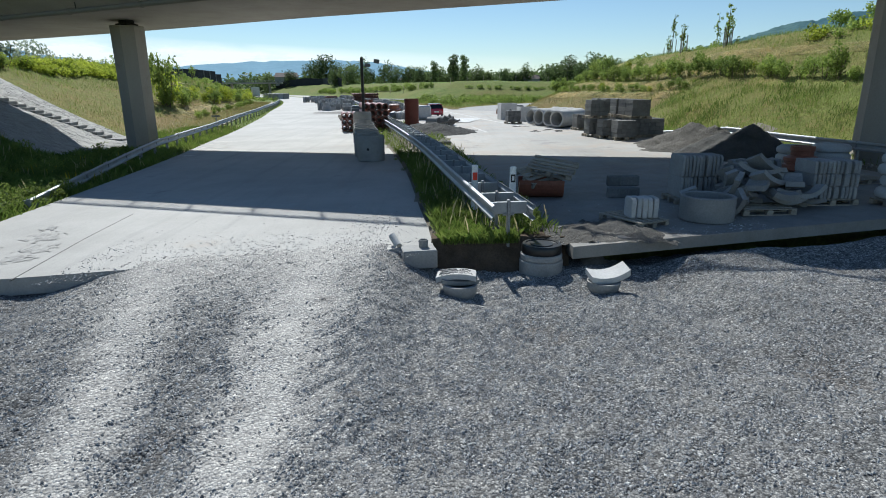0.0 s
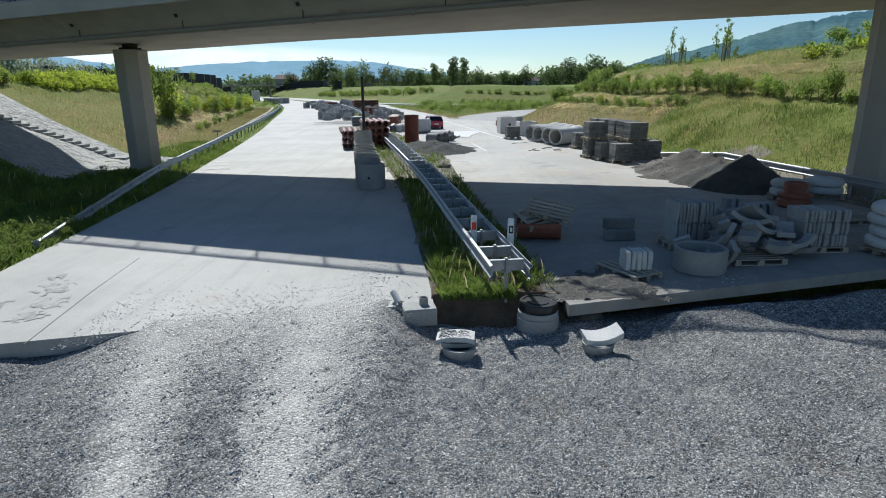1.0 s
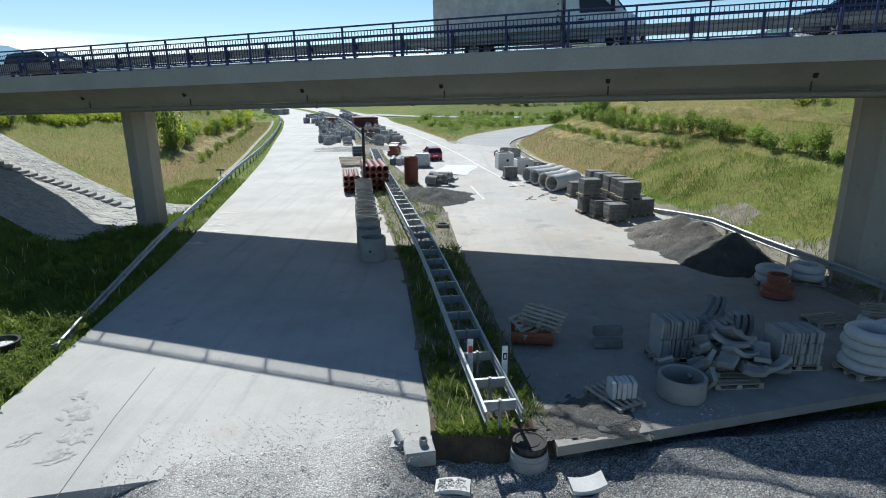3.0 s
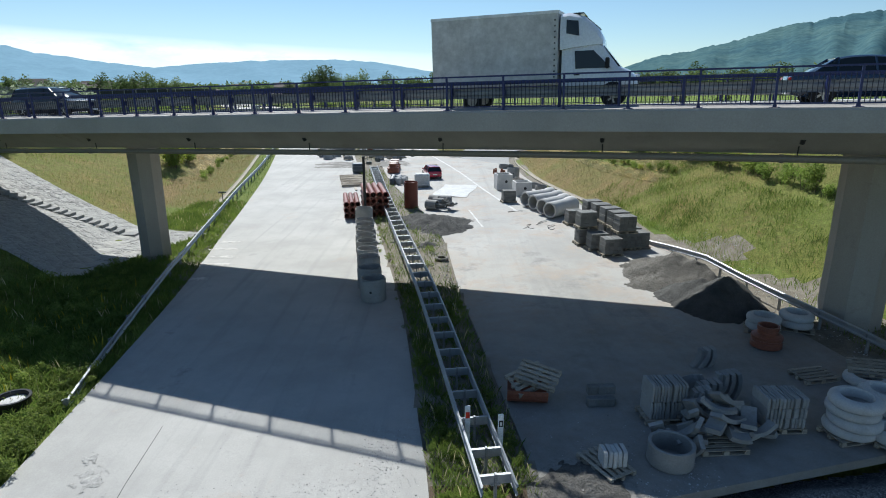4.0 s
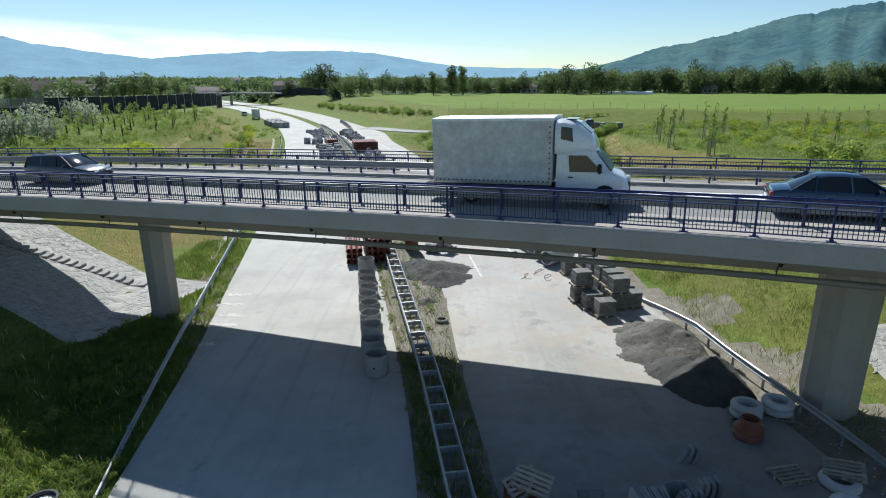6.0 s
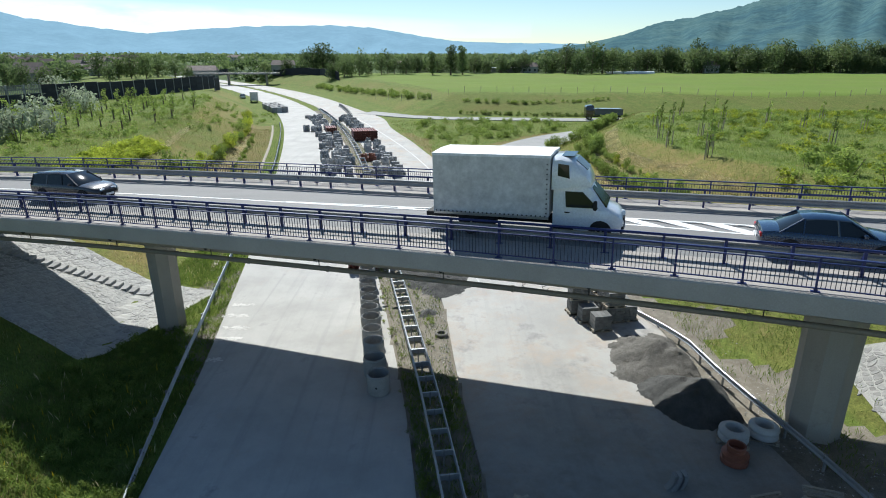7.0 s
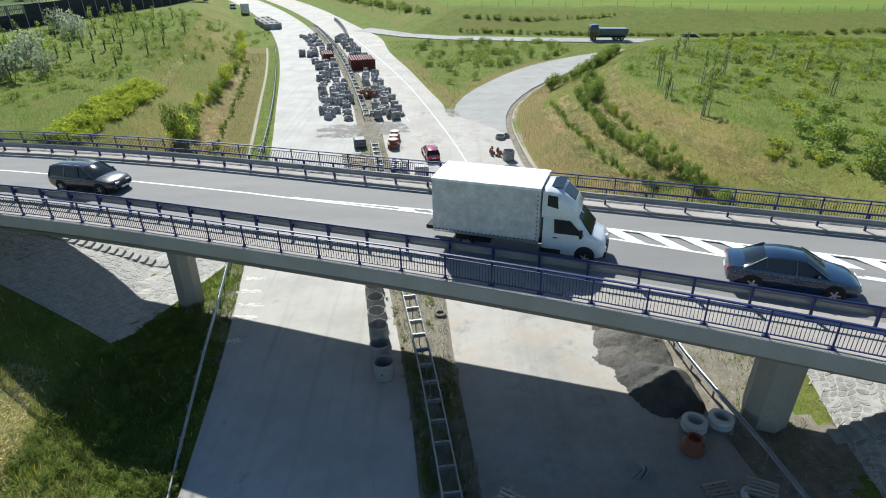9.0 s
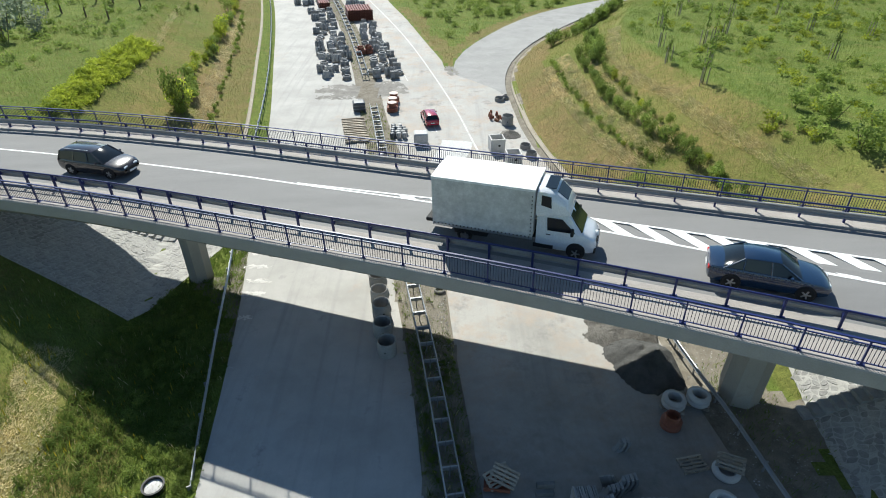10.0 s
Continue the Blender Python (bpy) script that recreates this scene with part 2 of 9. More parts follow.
    bp.inputs["Strength"].default_value, bp.inputs["Distance"].default_value = 0.8, 0.02
    nt.links.new(high, bp.inputs["Height"])
    nt.links.new(bp.outputs[0], b.inputs["Normal"])
    return m


M = dict(
    road=concrete_road("pale_road_concrete", 0.0),
    yard_road=concrete_road("soiled_shaded_road_concrete", 0.10, 0.7),
    meadow=meadow("summer_meadow", ((0.098, 0.143, 0.030), (0.160, 0.185, 0.050)), ((0.235, 0.185, 0.075), (0.155, 0.160, 0.048))),
    dry_meadow=meadow("dry_meadow", ((0.205, 0.165, 0.075), (0.150, 0.155, 0.052)), ((0.255, 0.180, 0.092), (0.200, 0.160, 0.075))),
    field=mat("green_field", (0.115, 0.178, 0.028), (0.165, 0.215, 0.042), 0.03, 3.0, 0.95, 0.3, spec=0.1, stain=(0.15, 0.17, 0.05), stain_at=(0.5, 0.75), stain_scale=0.05, stretch=(0.25, 1.6, 1)),
    gravel=gravel_mat(),
    stone=mat("gravel_stone", (0.16, 0.16, 0.16), (0.34, 0.335, 0.32), 9.0, 60.0, 0.9, 0.3, spec=0.2),
    wood_floor=mat("dark_woodland_floor", (0.045, 0.075, 0.025), (0.10, 0.14, 0.045), 0.03, 0.5, 0.95, 0.0, spec=0.1),
    soil=mat("bare_soil", (0.16, 0.14, 0.11), (0.28, 0.255, 0.21), 1.5, 20.0, 0.95, 0.8, spec=0.1, depth=0.04),
    asphalt=mat("bridge_asphalt", (0.175, 0.173, 0.170), (0.22, 0.217, 0.212), 0.4, 80.0, 0.8, 0.2, spec=0.35, stretch=(0.3, 1.4, 1)),
    ramp_asphalt=mat("pale_ramp_asphalt", (0.265, 0.262, 0.252), (0.335, 0.33, 0.318), 0.3, 60.0, 0.85, 0.2, stain=(0.22, 0.216, 0.208), stain_at=(0.52, 0.75), stain_scale=0.25),
    bridge=mat("bridge_concrete", (0.300, 0.278, 0.240), (0.375, 0.350, 0.305), 0.6, 22.0, 0.85, 0.06, stain=(0.22, 0.20, 0.17), stain_at=(0.58, 0.8), stain_scale=0.8, stretch=(1.0, 1.0, 0.35), grain=0.1),
    cornice=mat("cornice_concrete", (0.315, 0.305, 0.285), (0.385, 0.372, 0.35), 0.5, 20.0, 0.85, 0.05, stain=(0.46, 0.445, 0.42), stain_at=(0.66, 0.74), stain_scale=5.0, grain=0.12),
    walkway=mat("walkway_concrete", (0.285, 0.262, 0.24), (0.365, 0.338, 0.312), 0.6, 30.0, 0.85, 0.15),
    paint=mat("white_road_paint", (0.72, 0.72, 0.70), (0.82, 0.82, 0.80), 2.0, 30.0, 0.7, 0.05, stain=(0.30, 0.295, 0.285), stain_at=(0.63, 0.7), stain_scale=1.4),
    worn_paint=mat("worn_road_paint", (0.52, 0.515, 0.49), (0.64, 0.63, 0.61), 2.0, 30.0, 0.8, 0.05, stain=(0.42, 0.41, 0.385), stain_at=(0.48, 0.62), stain_scale=2.5),
    blue=plain("blue_rail_paint", (0.011, 0.02, 0.11), 0.4),
    bar_blue=plain("dark_blue_bar_paint", (0.007, 0.01, 0.03), 0.45),
    zinc=mat("galvanised_steel", (0.30, 0.315, 0.33), (0.40, 0.415, 0.43), 2.0, 30.0, 0.52, 0.03, metal=0.55, grain=0.12),
    dullzinc=mat("weathered_zinc", (0.24, 0.245, 0.25), (0.33, 0.335, 0.34), 1.0, 30.0, 0.55, 0.03, metal=0.5),
    pipe_paint=plain("brown_drain_pipe", (0.20, 0.18, 0.145), 0.5),
    dark=plain("dark_steel", (0.02, 0.02, 0.02), 0.6),
)


# ---- building blocks ----
class Shape:
    """Vertices and faces of one mesh, gathered from simple solids."""

    def __init__(self):
        self.v, self.f = [], []

    def add(self, verts, faces, m=None):
        k = len(self.v)
        self.v += [tuple(m @ Vector(p)) if m else tuple(p) for p in verts]
        self.f += [tuple(i + k for i in f) for f in faces]
        return self

    def box(self, c, s, m=None, ch=0.0):
        x, y, z = (v / 2 for v in s)
        ch = min(ch, x * 0.9, y * 0.9, z * 0.9)
        if ch <= 0:
            vs = [(c[0] + a * x, c[1] + b * y, c[2] + d * z) for a in (-1, 1) for b in (-1, 1) for d in (-1, 1)]
            return self.add(vs, [(0, 1, 3, 2), (4, 6, 7, 5), (0, 4, 5, 1), (2, 3, 7, 6), (0, 2, 6, 4), (1, 5, 7, 3)], m)
        vs, ix = [], {}
        for a in (-1, 1):
            for b in (-1, 1):
                for d in (-1, 1):
                    for k in range(3):
                        p = [a * x, b * y, d * z]
                        for j, sgn in enumerate((a, b, d)):
                            if j != k:
                                p[j] -= sgn * ch
                        ix[a, b, d, k] = len(vs)
                        vs.append((c[0] + p[0], c[1] + p[1], c[2] + p[2]))
        fs = []
        for k in range(3):
            i, j = [q for q in range(3) if q != k]
            for sgn in (-1, 1):
                quad = []
                for si, sj in ((-1, -1), (1, -1), (1, 1), (-1, 1)):
                    key = [0, 0, 0]
                    key[k], key[i], key[j] = sgn, si, sj
                    quad.append(ix[(*key, k)])
                fs.append(tuple(quad))
        for k in range(3):
            i, j = [q for q in range(3) if q != k]
            for si in (-1, 1):
                for sj in (-1, 1):
                    def key(sk, face):
                        q = [0, 0, 0]
                        q[i], q[j], q[k] = si, sj, sk
                        return ix[(*q, face)]
                    fs.append((key(-1, i), key(1, i), key(1, j), key(-1, j)))
        for a in (-1, 1):
            for b in (-1, 1):
                for d in (-1, 1):
                    fs.append(tuple(ix[a, b, d, k] for k in range(3)))
        return self.add(vs, fs, m)

    def lathe(self, prof, n=20, m=None, closed=False):
        """A profile of (radius, z) turned round z; closed joins its ends."""
        vs = [(r * math.cos(2 * math.pi * i / n), r * math.sin(2 * math.pi * i / n), z) for r, z in prof for i in range(n)]
        fs = []
        rows = len(prof)
        for r in range(rows if closed else rows - 1):
            a, b = r * n, ((r + 1) % rows) * n
            fs += [(a + i, a + (i + 1) % n, b + (i + 1) % n, b + i) for i in range(n)]
        if not closed:
            fs += [tuple(range(n))[::-1], tuple((rows - 1) * n + i for i in range(n))]
        return self.add(vs, fs, m)

    def tube(self, r1, r2, z1, z2, n=24, m=None):
        c = min(0.02, (r2 - r1) * 0.3)
        return self.lathe([(r1, z1), (r2 - c, z1), (r2, z1 + c), (r2, z2 - c), (r2 - c, z2), (r1 + c, z2), (r1, z2 - c)], n, m, True)

    def rod(self, a, b, r, n=8):
        a, b = Vector(a), Vector(b)
        q = (b - a).to_track_quat("Z", "Y").to_matrix().to_4x4()
        return self.lathe([(r, 0), (r, (b - a).length)], n, Matrix.Translation(a) @ q)

    def sweep(self, path, prof, closed=True):
        """A profile of (side, up) drawn along a path of points; side is to the right of the way."""
        vs, fs, n = [], [], len(prof)
        for i, p in enumerate(path):
            d = Vector(path[min(i + 1, len(path) - 1)]) - Vector(path[max(i - 1, 0)])
            d.z = 0
            d.normalize()
            for s, u in prof:
                vs.append((p[0] + d.y * s, p[1] - d.x * s, p[2] + u))
        for i in range(len(path) - 1):
            for j in range(n if closed else n - 1):
                k = (j + 1) % n
                fs.append((i * n + j, i * n + k, (i + 1) * n + k, (i + 1) * n + j))
        if closed:
            fs += [tuple(range(n))[::-1], tuple((len(path) - 1) * n + j for j in range(n))]
        return self.add(vs, fs)


def part(name, shape, material, parent=None, label="", smooth=False):
    me = bpy.data.meshes.new(name)
    me.from_pydata(shape.v, [], shape.f)
    me.materials.append(material)
    if smooth:
        me.polygons.foreach_set("use_smooth", [True] * len(me.polygons))
        me.set_sharp_from_angle(angle=radians(40))
    me.update()
    ob = new(name, me)
    if parent:
        ob.parent = parent
    if label:
        ob["label"] = label
    return ob


def thing(name, m, label, category, group="", kind=""):
    ob = new(name)
    ob.empty_display_size = 0.2
    ob.matrix_world = m
    return tagged(ob, label, category, group, kind)


def curve(points):
    """A smooth line through (y, x) points: x for any y."""
    ys, xs = np.array([p[0] for p in points], float), np.array([p[1] for p in points], float)
    d = np.gradient(xs, ys)

    def at(y):
        y = np.clip(np.asarray(y, float), ys[0], ys[-1])
        i = np.clip(np.searchsorted(ys, y) - 1, 0, len(ys) - 2)
        h = ys[i + 1] - ys[i]
        t = (y - ys[i]) / h
        return ((2 * t**3 - 3 * t**2 + 1) * xs[i] + (t**3 - 2 * t**2 + t) * h * d[i] + (-2 * t**3 + 3 * t**2) * xs[i + 1] + (t**3 - t**2) * h * d[i + 1])
    return at


def smooth01(v):
    v = np.clip(v, 0, 1)
    return v * v * (3 - 2 * v)


# ---- the plan ----
# edges of the two concrete carriageways, of the slip road and of the road beyond: x for y
XL = curve([(0, -9.6), (10, -10.3), (18, -11.2), (27, -12.5), (35, -14.0), (60, -18.7), (80, -23.2), (100, -27.8), (128, -35.3), (157, -45.0), (220, -73.0), (295, -117.0), (420, -210)])
XA = curve([(0, 1.2), (10.8, -0.28), (21.3, -1.6), (30, -3.15), (57, -8.4), (72, -11.1), (100, -17.2), (128, -24.8), (157, -34.4), (220, -62.0), (295, -106.0), (420, -200)])
XB = curve([(0, 3.8), (10.8, 2.3), (16, 1.67), (25, 0.64), (32.7, 0.0), (57, -5.6), (72, -8.3), (100, -14.4), (128, -22.0), (157, -31.6), (220, -59.0), (295, -103.0), (420, -197)])
XC = curve([(0, 15.0), (10, 14.2), (15, 13.6), (21, 12.7), (32, 11.9), (42, 10.4), (50.5, 8.8), (55.5, 8.1), (62, 7.75), (66, 7.4), (69, 5.7), (71.6, 3.6), (74.2, 1.24), (80.4, -0.2), (90.2, -2.7), (103, -5.8), (122, -11.0), (142, -15.0), (157, -21.0), (220, -48.0), (295, -92.0), (420, -186)])
XRO = curve([(0, 15.0), (10, 14.2), (15, 13.6), (21, 12.7), (32, 11.9), (42, 10.4), (50.5, 8.8), (55.5, 8.1), (62, 7.75), (68.5, 7.6), (75.6, 8.4), (80, 9.5), (85.8, 11.7), (92.5, 15.0), (101, 20.6), (114, 29.8), (123.5, 38.0), (131, 52.0), (135, 75.0)])
XRI = curve([(70, 1.0), (74.2, 1.24), (80.4, 1.8), (85.8, 3.3), (94.6, 7.3), (104.5, 13.0), (113, 20.0), (121, 29.5), (128, 39.7), (134, 52.0), (138, 75.0)])


def road_z(x, y):
    """Height of the roadway: banked to the left near the bridge."""
    x, y = np.asarray(x, float), np.asarray(y, float)
    fade = np.clip((70 - y) / 30, 0, 1)
    return 0.02 + 0.0206 * np.clip(x, -16, 16) * fade + 0.008 * np.clip(y, 0, 32) + 0.07 * (1 - fade)


# the bridge's axis: a point on the near railing, the way along it, across it, and its rise
BP = Vector((-14.424, 25.164, 7.713))
BU, BN, BS = Vector((0.9467, -0.3222, 0)), Vector((0.3222, 0.9467, 0)), 0.0296


def widening(l, n):
    """How far the near side swings out where the deck widens towards the junction."""
    k = min(max(0.0, l - 10.0), 40.0)
    return k * k * min(1.0, max(0.0, 1 - n / 5.0))


def far_shadow_shift(l, n):
    """Measure of the far side's shift, growing eastwards, made to place its shadow."""
    return min(26.0, max(0.0, l - 4.0)) * min(1.0, max(0.0, (n - 6.6) / 3.0))


def on_bridge(l, n, h):
    """A point on the deck; the bridge bends a little towards its west end."""
    w = widening(l, n)
    return BP + BU * l + BN * (n - w / 520 + 0.03 * far_shadow_shift(l, n) - 0.0034 * min(0.0, l) ** 2) + Vector((0, 0, BS * l + h - 0.0003 * w - 0.012 * far_shadow_shift(l, n)))


def bridge_pose(l, n, h, turn=0.0):
    yaw = math.atan2(BU.y, BU.x) - min(max(0.0, l - 10.0), 40.0) / 260 * min(1.0, max(0.0, 1 - n / 5.0)) - 0.0068 * min(0.0, l)
    m = Matrix.Translation(on_bridge(l, n, h)) @ Matrix.Rotation(yaw, 4, "Z") @ Matrix.Rotation(-math.atan(BS), 4, "Y")
    return m @ Matrix.Rotation(radians(turn), 4, "Z")


_rng = np.random.default_rng(5)
_WAVES = [(_rng.uniform(0.03, 0.5), _rng.uniform(0, 6.28), _rng.uniform(0, 6.28)) for _ in range(14)]


def rolling(x, y):
    z = 0
    for f, a, p in _WAVES:
        z = z + np.sin(f * (x * math.cos(a) + y * math.sin(a)) + p) / (1 + 6 * f)
    return z * 0.12


def land_z(x, y):
    """Height of the ground: cutting slopes, bridge embankments, the bank behind the road and the plain."""
    x, y = np.asarray(x, float), np.asarray(y, float)
    g = road_z(x, y)
    dl = XL(y) - x
    dr = x - XRO(y)
    left = np.clip(0.40 * (dl - np.interp(y, [10, 20, 30, 45], [2.6, 4.2, 6.2, 6.0])), 0, np.interp(y, [-60, 30, 46, 110, 400], [7.5, 7.5, 4.8, 4.4, 4.2]))
    right = np.clip(0.43 * (dr - np.interp(y, [10, 20, 30, 45, 70], [5.0, 4.8, 2.6, 1.6, 1.0])), 0, np.interp(y, [-60, 30, 60, 100, 118, 131], [7.5, 6.6, 6.0, 5.4, 3.6, 0.5]))
    right = np.where(y > 131, 0.0, right)
    bank = np.clip(0.24 * np.minimum(y - 147.5, x - XC(y) - 9), 0, 4.6)
    bank = np.where(y > 140, bank, 0)
    verge = np.where((dl > 0.3) | (dr > 0.3), -0.06, -0.14)
    median = (x > XA(y)) & (x < XB(y))
    verge = np.where(median, 0.04, verge)
    slope = np.clip(np.maximum(np.maximum(left, right), bank), 0, 1)
    z = g + verge + np.maximum(np.maximum(left, right), bank) + rolling(x, y) * slope
    # under the gravel yard in front of the slabs
    yard = np.where(x < -0.25, 10.2 + 0.2 * np.clip(x, -12, 0), np.where(x < 2.2, 10.75, 9.85 + 0.2 * np.clip(x, 0, 14)))
    yard = yard + np.where(((x > -10.0) & (x < -0.9)) | ((x > 2.9) & (x < 13.6)), 1.3, 0.0)
    z = np.where(y < yard, np.minimum(z, -0.75), z)
    # the abutment slopes stay under the deck
    l = (x - BP.x) * BU.x + (y - BP.y) * BU.y
    n = (x - BP.x) * BN.x + (y - BP.y) * BN.y
    near = (n > -2.5) & (n < 13.0)
    z = np.where(near, np.minimum(z, BP.z + BS * l - 1.75), z)
    # the plain falls a little towards the distance, and hills close it
    r = np.hypot(x, y)
    z = z + np.where(r > 350, rolling(x * 0.06, y * 0.06) * 6 * smooth01((r - 350) / 400), 0)
    return z


def dry_strip(x, y):
    """The russet, sun-dried lower parts of the cutting slopes."""
    wob = 0.7 * np.sin(y * 0.31) + 0.4 * np.sin(y * 0.83 + 1)
    right = (x > XRO(y) + 1.2) & (x < XRO(y) + 5.4 + wob) & (y > 42) & (y < 108)
    left = (x < XL(y) - 2.6) & (x > XL(y) - 8.0 - wob) & (y > 44) & (y < 126)
    nose = (y > 74) & (y < 116) & (x > XC(y) + 0.5) & (x < XRI(np.clip(y, 74.2, 138)) - 0.3) & ((x < XC(y) + 2.9 + wob) | (x > XRI(np.clip(y, 74.2, 138)) - 2.6 + 0.8 * wob))
    return right | left | nose


def land_grid():
    def steps(a, *legs):
        out = [a]
        for end, d in legs:
            k = max(1, round((end - out[-1]) / d))
            s = out[-1]
            out += [s + (end - s) * (i + 1) / k for i in range(k)]
        return np.array(out)
    xs = steps(-3600, (-700, 290), (-200, 40), (-70, 6), (-40, 1.2), (40, 0.7), (80, 1.5), (220, 8), (700, 40), (3600, 290))
    ys = steps(-300, (-30, 30), (-6, 4), (70, 0.7), (165, 1.2), (240, 4), (440, 10), (1000, 45), (4200, 320))
    gx, gy = np.meshgrid(xs, ys)
    gz = land_z(gx, gy)
    nx, ny = len(xs), len(ys)
    v = np.stack([gx, gy, gz], -1).reshape(-1, 3)
    i = np.arange(nx * ny).reshape(ny, nx)
    f = np.stack([i[:-1, :-1], i[:-1, 1:], i[1:, 1:], i[1:, :-1]], -1).reshape(-1, 4)
    me = bpy.data.meshes.new("ground")
    me.from_pydata(v.tolist(), [], f.tolist())
    me.polygons.foreach_set("use_smooth", [True] * len(f))
    me.materials.append(M["meadow"])
    me.materials.append(M["field"])
    me.materials.append(M["soil"])
    me.materials.append(M["wood_floor"])
    me.materials.append(M["dry_meadow"])
    c = v[f].mean(1)
    mi = np.zeros(len(f), int)
    cx, cy = c[:, 0], c[:, 1]
    field = (cy > 167 + 4 * np.sin(cx * 0.05)) & (cy < 330) & (cx > XC(cy) + 26 + 0.10 * (cy - 160))
    mi[field] = 1
    mi[(cx > XA(cy) - 0.9) & (cx < XB(cy) + 0.9) & (cy < 160)] = 2
    mi[dry_strip(cx, cy)] = 4
    mi[(cx > XRO(cy) - 1.0) & (cx < XRO(cy) + np.where(cy < 25, 4.9, 3.0) + 1.3 * np.sin(cy * 1.1)) & (cy > 12) & (cy < 34)] = 2
    mi[(cx > XRO(cy) - 1.0) & (cx < XRO(cy) + 1.0 + 0.3 * np.sin(cy * 0.7)) & (cy > 33) & (cy < 120)] = 2
    mi[(cx < XL(cy) + 1.0) & (cx > XL(cy) - 1.6 - 1.2 * np.sin(cy * 0.9)) & (cy > 25) & (cy < 40)] = 2
    mi[(cy > 330) & (cy < 1600)] = 3
    mi[(cx < XL(cy) - 62) & (cy > 165) & (cy < 1600)] = 3
    me.polygons.foreach_set("material_index", mi.tolist())
    ob = new("ground", me)
    return tagged(ob, "dry summer meadow slopes and green fields beside the motorway", "ground", kind="structure")


land_grid()


def pavement(name, rows, material, label, thick=0.3, across=6, lift=0.0):
    """A slab between pairs of plan points, at the road's height."""
    s = Shape()
    top = []
    for (x1, y1), (x2, y2) in rows:
        line = []
        for k in range(across + 1):
            t = k / across
            x, y = x1 + (x2 - x1) * t, y1 + (y2 - y1) * t
            line.append((x, y, float(road_z(x, y)) + lift))
        top.append(line)
    n, w = len(top), across + 1
    vs = [p for line in top for p in line] + [(p[0], p[1], p[2] - thick) for line in top for p in line]
    fs = []
    for i in range(n - 1):
        for k in range(across):
            a = i * w + k
            fs.append((a, a + 1, a + w + 1, a + w))
    o = n * w
    rim = [i for i in range(w)] + [i * w + w - 1 for i in range(1, n)] + [(n - 1) * w + k for k in range(w - 2, -1, -1)] + [i * w for i in range(n - 2, 0, -1)]
    for a, b in zip(rim, rim[1:] + rim[:1]):
        fs.append((a, a + o, b + o, b))
    s.add(vs, fs)
    return tagged(part(name, s, material), label, "road", kind="structure")


def strip(xa, xb, ys):
    return [((float(xa(y)), y), (float(xb(y)), y)) for y in ys]


far_ys = list(np.arange(14, 80, 2.0)) + list(np.arange(80, 170, 4.0)) + list(np.arange(170, 420, 10.0))
pavement("road_1", [((-10.2, 8.45), (-0.25, 10.5)), ((-10.4, 11.2), (-0.4, 12.0))] + strip(XL, XA, far_ys), M["road"], "pale concrete carriageway, dusty, closed to traffic and unmarked")
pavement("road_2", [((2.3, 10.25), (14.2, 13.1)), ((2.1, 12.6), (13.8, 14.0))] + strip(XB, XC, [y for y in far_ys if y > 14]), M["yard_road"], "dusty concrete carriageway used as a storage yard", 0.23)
ramp_ys = [70, 72, 74.2, 76.6, 80, 85, 90, 95, 100, 105, 110, 114, 118, 121, 124, 127, 129, 131, 133, 135]
pavement("road_3", [((float(XC(y)) + 0.0, y), (float(XRO(y)), y)) for y in (66.5, 68, 70, 72, 73.2)] + [((float(XRI(y)), y), (float(XRO(y)), y)) for y in ramp_ys[2:]], M["ramp_asphalt"], "pale asphalt slip road curving away from the carriageway", lift=-0.004)
pavement("road_4", [((-22.5, 153), (-19, 159)), ((-10, 143.5), (-8, 149)), ((0, 139.5), (1, 145)), ((20, 137), (20, 143)), ((50, 135.5), (50, 141.5)), ((90, 134), (90, 140)), ((180, 130), (180, 136))], M["ramp_asphalt"], "narrow asphalt road along the foot of a grassy bank", lift=0.02)


# ---- the bridge ----
BL0, BL1, BW = -34.0, 60.0, 10.4


def along(prof, l0=BL0, l1=BL1):
    """A cross-section of (across, height) carried along the bridge."""
    s = Shape()
    ls = [l0] + [l for l in list(np.arange(-31.0, 8.0, 3.0)) + list(np.arange(10.0, 59.0, 3.0)) if l0 < l < l1] + [l1]
    vs = [tuple(on_bridge(l, n, h)) for l in ls for n, h in prof]
    k, e = len(prof), len(ls) - 1
    fs = [(i * k + j, i * k + (j + 1) % k, (i + 1) * k + (j + 1) % k, (i + 1) * k + j) for i in range(e) for j in range(k)] + [tuple(range(k))[::-1], tuple(range(e * k, (e + 1) * k))]
    return s.add(vs, fs)


bridge = thing("road_bridge", Matrix.Identity(4), "grey concrete road bridge on octagonal piers over the motorway", "bridge")
part("girder", along([(0.3, -0.3), (-0.02, -0.53), (1.32, -1.36), (9.1, -1.32), (10.36, -0.34), (10.1, -0.28)]), M["bridge"], bridge)
part("cornice", along([(-0.28, -0.6), (-0.28, 0.0), (-0.24, 0.05), (1.93, 0.09), (1.93, -0.35), (0.02, -0.35), (-0.04, -0.6)]), M["cornice"], bridge, "grey concrete edge beam with pale blotches")
part("cornice", along([(10.56, -0.34), (10.3, -0.34), (8.85, -0.35), (8.85, 0.09), (10.52, 0.05), (10.56, 0.0)]), M["cornice"], bridge)
part("walkway", along([(-0.2, 0.02), (-0.2, 0.064), (1.9, 0.1), (1.9, 0.02)]), M["walkway"], bridge)
part("walkway", along([(8.9, 0.02), (8.9, 0.1), (10.5, 0.064), (10.5, 0.02)]), M["walkway"], bridge)
